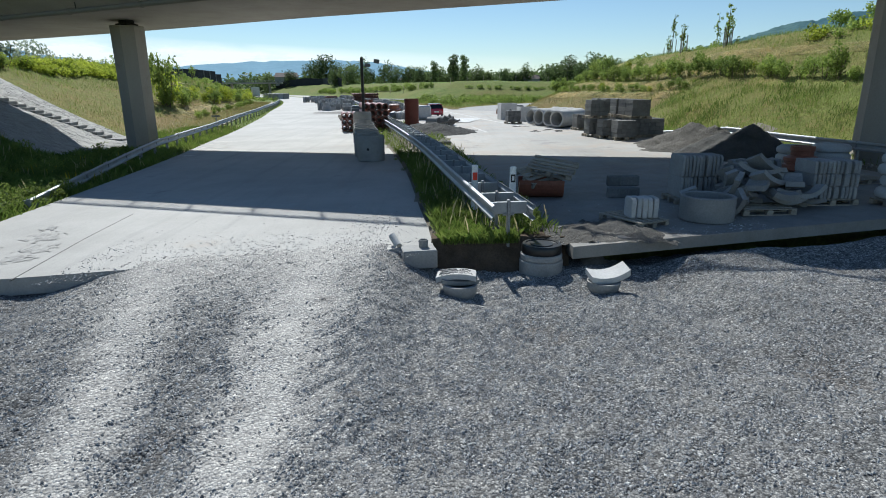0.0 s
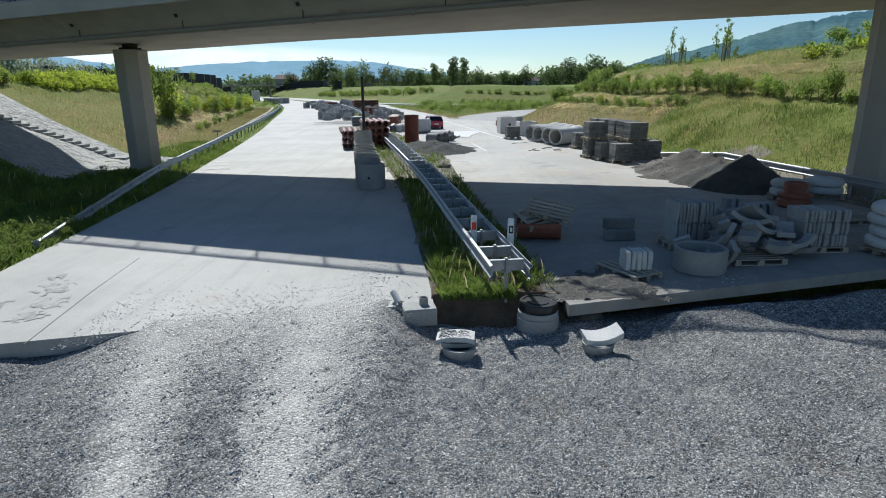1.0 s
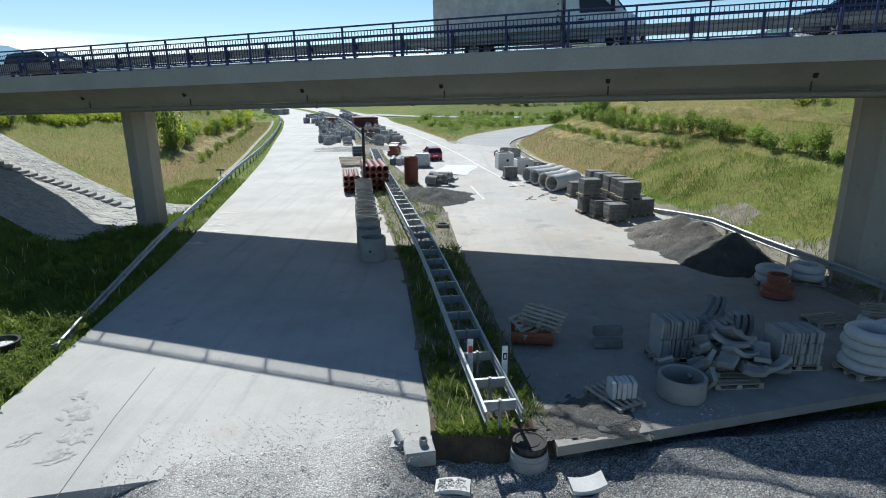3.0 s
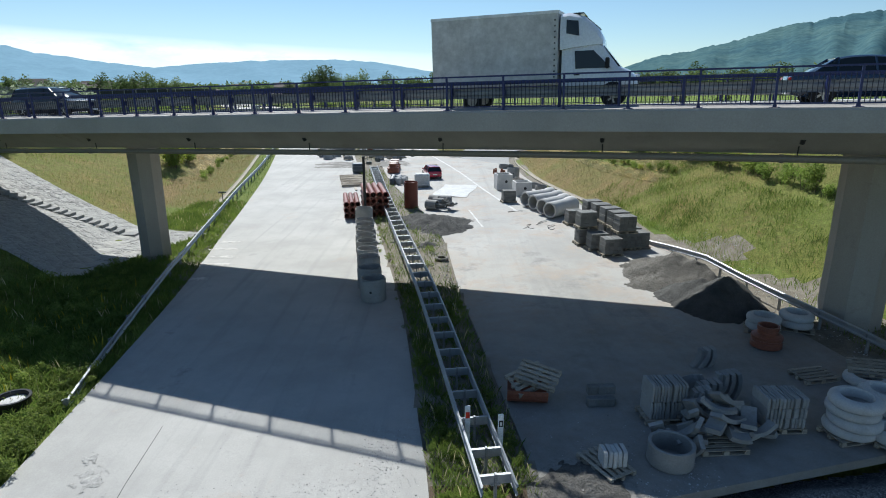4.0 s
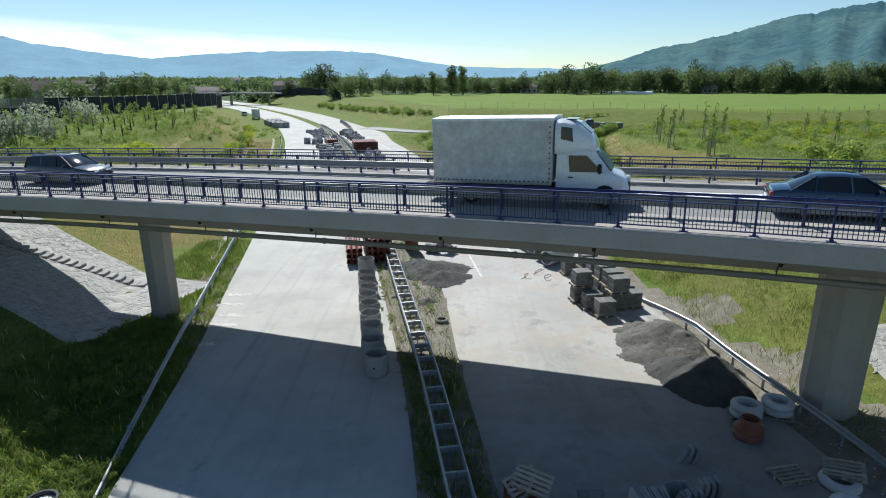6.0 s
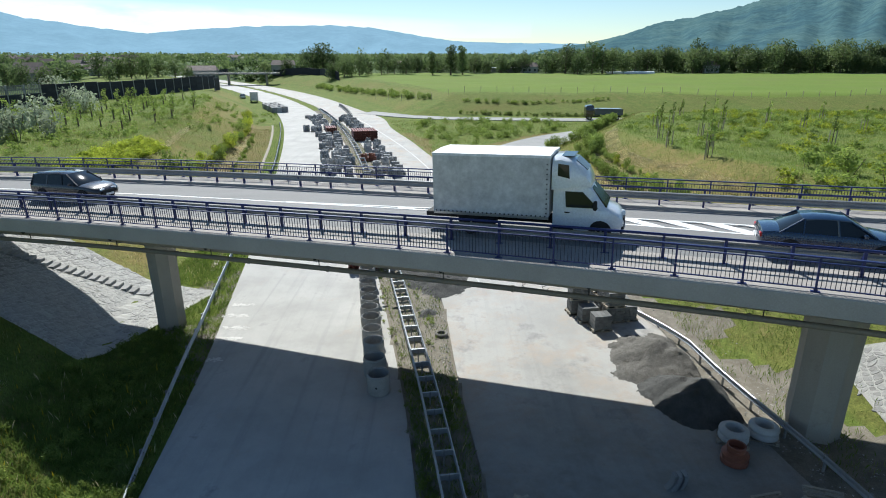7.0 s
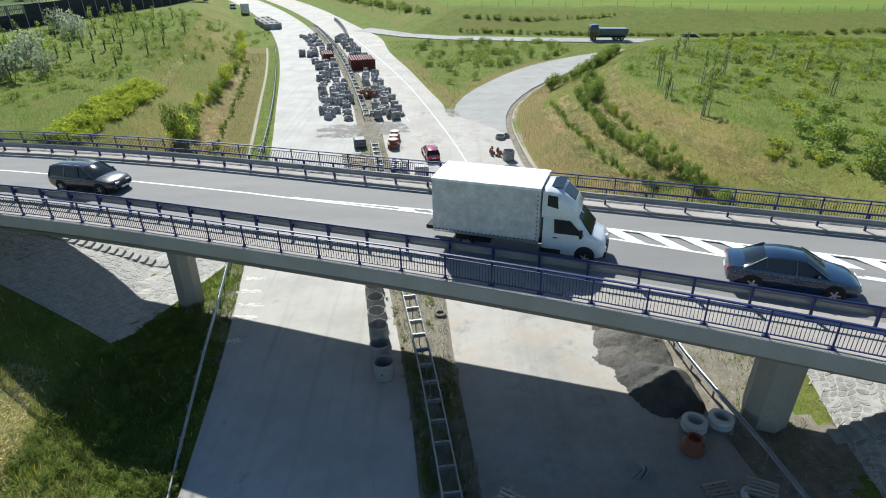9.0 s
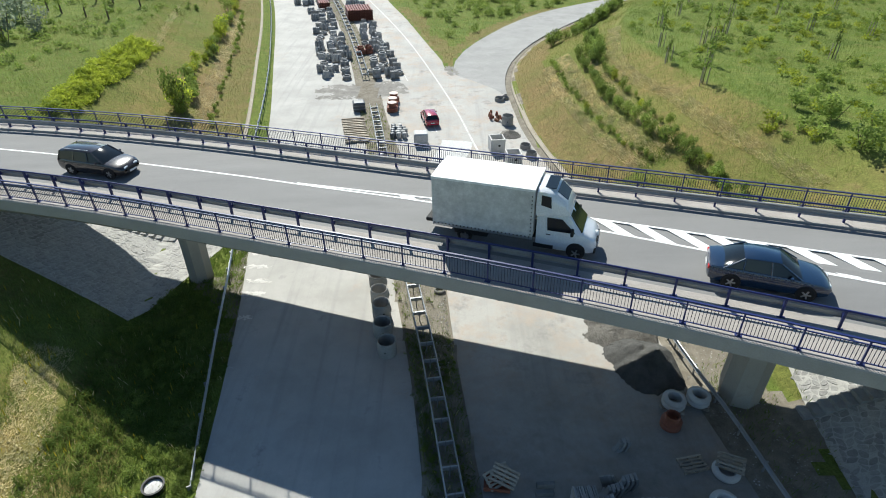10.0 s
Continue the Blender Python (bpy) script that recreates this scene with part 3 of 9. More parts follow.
part("roadway", along([(1.934, -0.35), (1.934, -0.033), (5.2, 0.03), (8.846, -0.04), (8.846, -0.35)]), M["asphalt"], bridge, "dark grey asphalt roadway")


def deck_h(n):
    return -0.04 + 0.07 * (1 - abs(n - 5.2) / 3.646)


def deck_marks(name, quads, label):
    s = Shape()
    for q in quads:
        top = [tuple(on_bridge(l, n, deck_h(n) + 0.006)) for l, n in q]
        low = [tuple(on_bridge(l, n, deck_h(n) - 0.02)) for l, n in q]
        k = len(q)
        s.add(top + low, [tuple(range(k))] + [(j, k + j, k + (j + 1) % k, (j + 1) % k) for j in range(k)])
    return part(name, s, M["paint"], bridge, label)


def hatch_low(l):
    return np.interp(l, [3, 7, 12, 17, 21.3, 26, 30.6, 50], [5.74, 5.76, 5.9, 5.78, 5.48, 5.08, 4.75, 3.8])


def hatch_high(l):
    return np.interp(l, [4.5, 8, 11.5, 17, 21, 30, 50], [5.84, 6.02, 6.26, 6.5, 6.58, 6.5, 6.5])


def deck_line(name, f, l0, l1, w, label):
    """One painted line along the deck."""
    ls = np.arange(l0, l1 + 0.01, 4.0)
    s = Shape()
    vs = [tuple(on_bridge(l, f(l) + d, deck_h(f(l) + d) + e)) for l in ls for d, e in ((-w / 2, -0.02), (-w / 2, 0.006), (w / 2, 0.006), (w / 2, -0.02))]
    s.add(vs, [(4 * i + k, 4 * i + k + 1, 4 * i + k + 5, 4 * i + k + 4) for i in range(len(ls) - 1) for k in range(3)])
    return part(name, s, M["paint"], bridge, label)


deck_line("centre_line", lambda l: np.interp(l, [-34, -17, -12, -4, 3], [5.9, 5.75, 5.6, 5.62, 5.78]), -34, 4, 0.14, "solid white centre line")
deck_line("hatch_border", hatch_low, 2, 58, 0.14, "white line beside the hatched area")
deck_line("hatch_border", hatch_high, 4.5, 58, 0.14, "white line beside the hatched area")
for i in range(26):
    a = 10.6 + 1.72 * i
    w = 0.84
    slant = 1.1 * (hatch_high(a) - hatch_low(a + 2.0))
    deck_marks("hatch_bar", [[(a, hatch_high(a)), (a + w, hatch_high(a + w)), (a + w + slant, hatch_low(a + w + slant)), (a + slant, hatch_low(a + slant))]], "worn white diagonal bar")


def pier(l, n, foot, girth):
    top = BP + BU * l + BN * n + Vector((0, 0, BS * l - 1.62))
    s = Shape()
    h = top.z - foot
    prof = []
    for z, w in ((0, 1.04), (0.4 * h, 1.03), (h - 0.04, 1.08), (h, 1.05)):
        prof.append((w * girth, z))
    s.lathe(prof, 8, Matrix.Rotation(radians(22.5), 4, "Z"))
    p = part("pier", s, M["bridge"], bridge, "octagonal concrete pier")
    p.matrix_world = Matrix.Translation((top.x, top.y, foot)) @ Matrix.Rotation(math.atan2(BU.y, BU.x), 4, "Z")
    b = Shape().box((0, 0, h + 0.06), (0.75, 0.75, 0.12), None, 0.02).lathe([(0.33, h + 0.12), (0.36, h + 0.15), (0.36, h + 0.24), (0.33, h + 0.32)], 16)
    part("bearing", b, M["dark"], p, "dark round bearing")
    return p


pier(-3.5, 5.0, -0.5, 0.78)
pier(29.6, 5.0, 0.2, 1.0)
for a, b in zip([BL0] + list(range(-30, 59, 4)), list(range(-30, 59, 4)) + [BL1]):
    length = part("drain_pipe", Shape().rod(on_bridge(a, 0.92, -1.47), on_bridge(b, 0.92, -1.47), 0.11, 12), M["pipe_paint"], bridge, "brown drain pipe hung under the edge", True)
    part("collar", Shape().lathe([(0.135, -0.05), (0.135, 0.05)], 12, bridge_pose(b - 0.3, 0.92, -1.47) @ Matrix.Rotation(radians(90), 4, "Y")), M["pipe_paint"], length)
for i in range(16):
    l = -26 + 5.6 * i + 1.7
    part("pipe_hanger", Shape().rod(on_bridge(l, 0.9, -0.95), on_bridge(l, 0.92, -1.4), 0.022, 8), M["dark"], bridge)
    s = Shape().rod(on_bridge(l, 0.55, -0.87), on_bridge(l, 0.62, -0.98), 0.07, 10)
    part("drain_spout", s, M["dark"], bridge)


def bridge_railing(n, face, label):
    """A blue parapet of posts, two rails and thin upright bars in panels of two metres."""
    r = thing("bridge_railing", Matrix.Identity(4), label, "railing", "parapet railings on the bridge")
    for h, w, t in ((1.12, 0.09, 0.05), (0.96, 0.045, 0.035), (0.16, 0.045, 0.035)):
        part("rail", along([(n - w / 2, h), (n - w / 2, h + t), (n + w / 2, h + t), (n + w / 2, h)]), M["blue"], r)
    post = Shape().box((0, 0, 0.56), (0.06, 0.07, 1.12), None, 0.006).box((0, 0, 0.07), (0.26, 0.16, 0.03), None, 0.006).box((0, 0, 0.11), (0.1, 0.1, 0.08), None, 0.006)
    bars = Shape()
    pm = None
    for i in range(47):
        m = bridge_pose(BL0 + 1.953 * i + 0.55, n, 0.0)
        for k in range(1, 16):
            bars.box((k * 0.122, 0, 0.57), (0.019, 0.019, 0.8), m)
        if pm is None:
            a = part("post", post, M["blue"], r)
            pm = a.data
        else:
            a = new("post", pm)
            a.parent = r
        a.matrix_world = m
    tagged(part("upright_bar_infill", bars, M["bar_blue"], r, "thin dark blue upright bars"), kind="stuff")
    return r


W_BEAM = [(0, -0.155), (0.045, -0.13), (0.05, -0.09), (0.0, -0.04), (0.0, 0.04), (0.05, 0.09), (0.045, 0.13), (0, 0.155), (-0.004, 0.155), (0.04, 0.128), (0.045, 0.092), (-0.005, 0.042), (-0.005, -0.042), (0.045, -0.092), (0.04, -0.128), (-0.004, -0.155)]


def bridge_barrier(n, toward, label):
    """Blue posts with a top tube, and a zinc beam on brackets towards the road."""
    r = thing("bridge_barrier", Matrix.Identity(4), label, "barrier", "crash barriers on the bridge")
    part("top_rail", along([(n - 0.02, 0.89), (n - 0.042, 0.92), (n - 0.042, 0.95), (n - 0.02, 0.98), (n + 0.02, 0.98), (n + 0.042, 0.95), (n + 0.042, 0.92), (n + 0.02, 0.89)]), M["blue"], r)
    c = n + toward * 0.2
    part("beam", along([(c + toward * s, 0.6 + 1.15 * u) for s, u in W_BEAM]), M["dullzinc"], r, "grey zinc beam")
    post = Shape().box((0, 0, 0.46), (0.09, 0.13, 0.9), None, 0.01).box((0, 0, 0.08), (0.3, 0.24, 0.03), None, 0.006).box((0, toward * 0.12, 0.6), (0.08, 0.16, 0.2), None, 0.01)
    pm = None
    for i in range(47):
        if pm is None:
            a = part("post", post, M["blue"], r)
            pm = a.data
        else:
            a = new("post", pm)
            a.parent = r
        a.matrix_world = bridge_pose(BL0 + 1.953 * i + 0.2, n, 0.0)
    return r


bridge_railing(0.0, -1, "blue steel parapet railing with thin upright bars")
bridge_railing(10.4, 1, "blue steel parapet railing with thin upright bars")
bridge_barrier(1.52, 1, "blue steel crash barrier with a grey beam beside the walkway")
bridge_barrier(9.22, -1, "blue steel crash barrier with a grey beam beside the walkway")


# ---- motorway barriers ----
def road_path(f, ys, h):
    return [(float(f(y)), float(y), float(road_z(f(y), y)) + h) for y in ys]


def resample(path, step):
    out, rest = [], 0.0
    for a, b in zip(path[:-1], path[1:]):
        a, b = Vector(a), Vector(b)
        d = (b - a).length
        t = rest
        while t < d:
            out.append((a.lerp(b, t / d), math.atan2(b.y - a.y, b.x - a.x)))
            t += step
        rest = t - d
    return out


def barrier(f, ys, side, label, tip=True, step=2.0):
    """A single zinc beam on posts; side: which way the beam faces along the run."""
    r = thing("crash_barrier", Matrix.Identity(4), label, "barrier")
    path = road_path(f, ys, 0.58)
    if tip:
        run = math.hypot(path[0][0] - path[9][0], path[0][1] - path[9][1])
        for k in range(9):
            part_way = math.hypot(path[0][0] - path[k][0], path[0][1] - path[k][1]) / run
            path[k] = (path[k][0], path[k][1], path[k][2] - 0.52 * (1 - part_way))
    part("beam", Shape().sweep(path, [(side * s, u) for s, u in W_BEAM]), M["zinc"], r)
    post = Shape().box((0, 0, -0.37), (0.06, 0.11, 1.0), None, 0.008).box((0, -side * 0.07, 0.05), (0.05, 0.1, 0.22), None, 0.008)
    pm = None
    for p, a in resample(path, step):
        if pm is None:
            o = part("post", post, M["dullzinc"], r)
            pm = o.data
        else:
            o = new("post", pm)
            o.parent = r
        o.matrix_world = Matrix.Translation((p.x, p.y, p.z)) @ Matrix.Rotation(a, 4, "Z") @ Matrix.Translation((0, side * 0.09, 0))
    return r


left_rail = curve([(0, -9.0), (10, -10.1), (15.5, -11.2), (17.6, -11.65), (20.4, -12.2), (24.6, -13.0), (29.1, -13.8), (34.2, -14.85), (45, -17.0), (64.6, -20.4), (92.6, -26.6), (130, -36.6), (157, -46)])
right_rail = curve([(6, 16.0), (14.3, 14.55), (18.3, 14.0), (21.9, 13.3), (24, 12.95), (27, 12.6), (29.4, 12.1), (31.6, 11.45)])
barrier(left_rail, list(np.arange(15.2, 25.5, 1.15)) + list(np.arange(27, 128, 2.5)), 1, "galvanised crash barrier with a sloping end along the verge")
barrier(right_rail, list(np.arange(31.5, 28.4, -0.4)) + list(np.arange(28.0, 8, -1.25)), 1, "galvanised crash barrier curving past the gravel heap")


def median_barrier(y0, y1, label):
    """Two zinc beams joined by flat spacer plates, like a ladder, on centre posts."""
    mid = curve([(0, 2.4), (10.5, 1.2), (13.3, 0.76), (24, -0.92), (29, -1.86), (42.2, -4.3), (63.6, -8.05), (90, -13.6), (115, -19.8), (157, -32.9), (220, -60.4), (295, -104)])
    r = thing("median_barrier", Matrix.Identity(4), label, "barrier", "double barriers in the median")
    path = road_path(mid, np.arange(y0, y1 + 0.1, 1.5), 0.62)
    beam = [(s, u) for s, u in W_BEAM]
    for side in (1, -1):
        off = [(side * (0.36 + s), u) for s, u in beam]
        part("beam", Shape().sweep(path, off), M["zinc"], r)
    spacer = Shape().box((0, 0, 0.02), (0.014, 0.7, 0.22)).box((0.03, 0, 0.125), (0.075, 0.7, 0.012)).box((0.03, 0, -0.085), (0.075, 0.7, 0.012))
    post = Shape().box((0, 0, -0.3), (0.1, 0.06, 0.95), None, 0.008).box((0, 0, -0.1), (0.06, 0.22, 0.05), None, 0.008)
    sm = pm = None
    for k, (p, a) in enumerate(resample(path, 1.33 if y1 < 70 else 2.66)):
        if sm is None:
            o, q = part("spacer", spacer, M["zinc"], r), part("post", post, M["dullzinc"], r)
            sm, pm = o.data, q.data
        else:
            o, q = new("spacer", sm), new("post", pm)
            o.parent = q.parent = r
        late = 0.38 if k == 0 else 0.0
        o.matrix_world = q.matrix_world = Matrix.Translation((p.x + late * math.cos(a), p.y + late * math.sin(a), p.z)) @ Matrix.Rotation(a, 4, "Z")
    return r


median_barrier(10.4, 62.5, "galvanised double crash barrier with spacer plates in the grassy median")
median_barrier(71.5, 160, "galvanised double crash barrier running on between stacked goods")


# ---- road markings ----
def road_mark(pts, w, label, material="worn_paint"):
    s = Shape()
    path = [(x, y, float(road_z(x, y)) + 0.004) for x, y in pts]
    s.sweep(path, [(-w / 2, -0.01), (-w / 2, 0.002), (w / 2, 0.002), (w / 2, -0.01)])
    return tagged(part("road_marking", s, M[material]), label, "road marking", kind="structure")


edge = curve([(36.5, 6.06), (50.8, 3.3), (60.7, 1.6), (73, -1.05), (88.7, -4.8), (119.5, -13.9), (150, -24.0)])
road_mark([(float(edge(y)), y) for y in np.arange(41, 150, 3.0)], 0.2, "worn white edge line on concrete")
lane = curve([(30, 3.5), (36.5, 2.42), (42.1, 1.7), (71.5, -4.4), (75, -5.3), (85.4, -7.7), (90, -8.85), (120, -17.0), (150, -27)])
for y in (36.3, 55.0, 71.3, 86.0, 101.0, 116.0, 131.0):
    road_mark([(float(lane(v)), v) for v in np.linspace(y, y + 5.2, 4)], 0.13, "worn white lane dash on concrete")


# ---- the gravel yard ----
def gravel_z(x, y):
    x, y = np.asarray(x, float), np.asarray(y, float)
    z = np.full(np.broadcast(x, y).shape, -0.36)
    front = 10.5 + 0.2 * x
    rise = smooth01((x + 6.9) / 1.6) * smooth01((-0.15 - x) / 1.1)
    up = smooth01((y - 3.0) / (front - 3.2))
    z = z + rise * up * (road_z(x, y) + 0.012 - z)
    # the ramp runs out thinly over the slab
    z = z - rise * 0.13 * np.clip((y - front - 0.45 - 0.10 * np.sin(x * 1.9) - 0.08 * np.sin(x * 5.3)) / 1.0, 0, 3)
    calm = 1 - 0.8 * rise * smooth01((y - front + 2.2) / 1.8)
    # wheel ruts and lumps
    ruts = np.sin((x + 0.16 * y) * 1.9 + 0.4) * 0.035 + np.sin((x + 0.22 * y) * 4.1) * 0.012
    lumps = (np.sin(x * 2.3 + y * 1.1) * np.sin(y * 2.9 - x * 0.7) + np.sin(x * 5.7 + 1.0) * np.sin(y * 5.1 + x)) * 0.018
    z = z + (ruts + lumps) * calm
    # loose bank pushed up at the ends of the slabs
    bank = np.exp(-((y - (9.0 + 0.17 * x)) / 0.55) ** 2) * (1 - rise)
    z = z + 0.07 * smooth01((x - 1.5) / 1.5) * smooth01((y - 8.2 - 0.2 * x) / 1.2)
    # broad bank beside the yard, falling to a trough along the slab
    away = front - y
    z = z + (0.27 * smooth01((x - 3.6) / 1.2) + 0.10 * smooth01((x - 5.0) / 3.5)) * smooth01((away - 0.25) / 0.9) * (1 - 0.6 * smooth01((away - 2.2) / 3.5))
    return z - 0.10 * bank * smooth01((x - 1.0) / 2.0) + 0.04 * rolling(x * 9, y * 9) * calm


def gravel_yard():
    xs, ys = np.arange(-22, 22.01, 0.1), np.arange(-14, 14.01, 0.1)
    gx, gy = np.meshgrid(xs, ys)
    rng = np.random.default_rng(3)
    gz = gravel_z(gx, gy) + rng.normal(0, 0.008, gx.shape)
    v = np.stack([gx, gy, gz], -1).reshape(-1, 3)
    nx, ny = len(xs), len(ys)
    i = np.arange(nx * ny).reshape(ny, nx)
    f = np.stack([i[:-1, :-1], i[:-1, 1:], i[1:, 1:], i[1:, :-1]], -1).reshape(-1, 4)
    c = v[f].mean(1)
    limit = np.where(c[:, 0] < -6.0, 10.5 + 0.2 * c[:, 0], np.where(c[:, 0] < -0.2, 12.4, np.where(c[:, 0] < 2.2, 10.8, 10.0 + 0.2 * c[:, 0])))
    f = f[(c[:, 1] < limit + 0.35)]
    me = bpy.data.meshes.new("gravel_yard")
    me.from_pydata(v.tolist(), [], f.tolist())
    me.materials.append(M["gravel"])
    me.polygons.foreach_set("use_smooth", [True] * len(f))
    tagged(new("gravel_yard", me), "grey crushed gravel with wheel ruts in front of the slabs", "gravel", kind="structure")


gravel_yard()


# ---- stored goods ----
M.update(
    precast=mat("precast_concrete", (0.235, 0.232, 0.222), (0.335, 0.33, 0.315), 1.2, 28.0, 0.85, 0.1, vary=0.16, stain=(0.17, 0.16, 0.145), stain_at=(0.6, 0.8), stain_scale=1.6, grain=0.16),
    white_precast=mat("pale_precast", (0.45, 0.442, 0.425), (0.56, 0.55, 0.53), 1.4, 28.0, 0.85, 0.08, vary=0.08, stain=(0.33, 0.315, 0.29), stain_at=(0.6, 0.8), stain_scale=1.5, grain=0.14),
    block=mat("grey_paving_block", (0.125, 0.127, 0.122), (0.19, 0.19, 0.183), 2.0, 22.0, 0.9, 0.4, vary=0.15),
    far_block=mat("grey_stored_goods", (0.25, 0.25, 0.245), (0.38, 0.38, 0.37), 1.5, 15.0, 0.85, 0.3, vary=0.3),
    wood=mat("weathered_pallet_wood", (0.30, 0.26, 0.20), (0.42, 0.37, 0.30), 3.0, 30.0, 0.85, 0.3, vary=0.2, stretch=(1, 8, 8)),
    orange=mat("orange_brown_plastic", (0.20, 0.072, 0.042), (0.27, 0.10, 0.06), 2.0, 20.0, 0.5, 0.05, vary=0.1),
    brown=mat("red_brown_plastic", (0.15, 0.042, 0.028), (0.20, 0.056, 0.036), 2.0, 20.0, 0.45, 0.05, vary=0.12),
    heap=mat("crushed_stone_heap", (0.13, 0.124, 0.112), (0.225, 0.212, 0.19), 1.6, 18.0, 0.95, 1.0, depth=0.10, spec=0.1),
    # dark stone; on the heap by the barrier it stands in for shade
    dark_shaded_heap=mat("dark_shaded_stone_heap", (0.075, 0.075, 0.073), (0.13, 0.128, 0.122), 1.5, 26.0, 0.95, 1.0, depth=0.06, spec=0.1),
    white=mat("white_plastic", (0.72, 0.72, 0.71), (0.80, 0.80, 0.79), 1.0, 18.0, 0.5, 0.05),
    sheet=mat("white_sheeting", (0.44, 0.44, 0.43), (0.56, 0.56, 0.55), 1.5, 8.0, 0.7, 0.4, depth=0.05),
    black=plain("black_plastic", (0.012, 0.012, 0.013), 0.35),
    rubber=plain("dusty_rubber", (0.16, 0.15, 0.135), 0.85),
    red=plain("red_reflector", (0.65, 0.04, 0.02), 0.4),
    rust=mat("rusty_steel", (0.16, 0.07, 0.04), (0.24, 0.12, 0.07), 5.0, 30.0, 0.8, 0.2),
    lid=mat("pale_pink_lid", (0.56, 0.43, 0.37), (0.62, 0.50, 0.44), 2.0, 20.0, 0.6, 0.05),
    graphite=plain("grey_plastic", (0.10, 0.11, 0.12), 0.5),
)


def loft(sections):
    """A closed body through rings of equal point counts."""
    s = Shape()
    n = len(sections[0])
    vs = [p for r in sections for p in r]
    fs = []
    for i in range(len(sections) - 1):
        for j in range(n):
            k = (j + 1) % n
            fs.append((i * n + j, i * n + k, (i + 1) * n + k, (i + 1) * n + j))
    fs += [tuple(range(n))[::-1], tuple((len(sections) - 1) * n + j for j in range(n))]
    return s.add(vs, fs)


def on_road(x, y, turn=0.0, dz=0.0):
    return Matrix.Translation((x, y, float(road_z(x, y)) + dz)) @ Matrix.Rotation(radians(turn), 4, "Z")


def on_land(x, y, turn=0.0, dz=0.0):
    return Matrix.Translation((x, y, float(land_z(x, y)) + dz)) @ Matrix.Rotation(radians(turn), 4, "Z")


def on_gravel(x, y, turn=0.0, dz=0.0):
    return Matrix.Translation((x, y, float(gravel_z(x, y)) + dz)) @ Matrix.Rotation(radians(turn), 4, "Z")


PALLET_H = 0.145
_pallet = []


def pallet(m, label="weathered wooden pallet on the concrete", w=1.2, d=0.8):
    if _pallet:
        ob = copy_thing(_pallet[0], m)
        ob["label"] = label
        return ob
    p = thing("wooden_pallet", m, label, "pallet", "wooden pallets in the yard")
    board = part("board", Shape().box((0, 0, 0), (1.2, 0.1, 0.022), None, 0.004), M["wood"], p)
    block = part("block", Shape().box((0, 0, 0), (0.14, 0.1, 0.078), None, 0.004), M["wood"], p)
    first = True
    for y in (-0.35, -0.175, 0, 0.175, 0.35):
        o = board if first else new("board", board.data)
        o.parent, o.location, first = p, (0, y, 0.134), False
    for y in (-0.35, 0, 0.35):
        o = new("board", board.data)
        o.parent, o.location = p, (0, y, 0.011)
    first = True
    for x in (-0.53, 0, 0.53):
        part("cross_board", Shape().box((x, 0, 0.112), (0.1, 0.8, 0.022), None, 0.004), M["wood"], p)
        for y in (-0.35, 0, 0.35):
            o = block if first else new("block", block.data)
            o.parent, o.location, first = p, (x, y, 0.061), False
    _pallet.append(p)
    return p


def shell_shape(r=0.6, t=0.1, w=0.32, a0=-42, a1=42, n=9):
    """A curved precast piece: part of a ring."""
    s = Shape()
    vs = []
    for i in range(n):
        a = radians(a0 + (a1 - a0) * i / (n - 1))
        for rr in (r, r + t):
            for z in (0, w):
                vs.append((rr * math.sin(a), r + t - rr * math.cos(a), z))
    fs = []
    for i in range(n - 1):
        k = 4 * i
        fs += [(k, k + 4, k + 5, k + 1), (k + 2, k + 3, k + 7, k + 6), (k, k + 2, k + 6, k + 4), (k + 1, k + 5, k + 7, k + 3)]
    fs += [(0, 1, 3, 2), (4 * n - 4, 4 * n - 2, 4 * n - 1, 4 * n - 3)]
    return s.add(vs, fs)


SHELL = {}


def curved_piece(m, kind, material, label, group):
    if kind not in SHELL:
        SHELL[kind] = {"wide": shell_shape(0.85, 0.11, 0.36, -29, 29), "narrow": shell_shape(0.62, 0.1, 0.26, -38, 38), "short": shell_shape(0.5, 0.12, 0.42, -26, 26)}[kind]
    o = part("curved_concrete_piece", SHELL[kind], material)
    o.matrix_world = m
    return tagged(o, label, "concrete piece", group)


# loose pieces on the gravel
def bowl(m, r, h, label):
    o = part("concrete_bowl", Shape().lathe([(r * 0.62, 0.0), (r * 0.86, h * 0.3), (r * 0.97, h * 0.65), (r, h * 0.8), (r, h), (r * 0.8, h), (r * 0.72, h * 0.55), (0.0, h * 0.4)], 26), M["precast"], None, "", True)
    o.matrix_world = m
    return tagged(o, label, "concrete bowl", "loose concrete pieces")


def saddle(m, length, width, thick, sag, material, label):
    """A pale gutter piece: a slab hollowed along its length."""
    n, prof = 11, []
    for i in range(n):
        u = 2 * i / (n - 1) - 1
        prof.append((u * length / 2, sag * u * u))
    vs = [(x, y, z + dz) for x, z in prof for y, dz in ((-width / 2, 0), (-width / 2, thick), (width / 2, thick), (width / 2, 0))]
    fs = [(4 * i + k, 4 * i + (k + 1) % 4, 4 * i + 4 + (k + 1) % 4, 4 * i + 4 + k) for i in range(n - 1) for k in range(4)] + [(3, 2, 1, 0), tuple(4 * (n - 1) + k for k in range(4))]
    o = part("gutter_piece", Shape().add(vs, fs), material, None, "", True)
    o.matrix_world = m
    return tagged(o, label, "gutter piece", "loose concrete pieces")


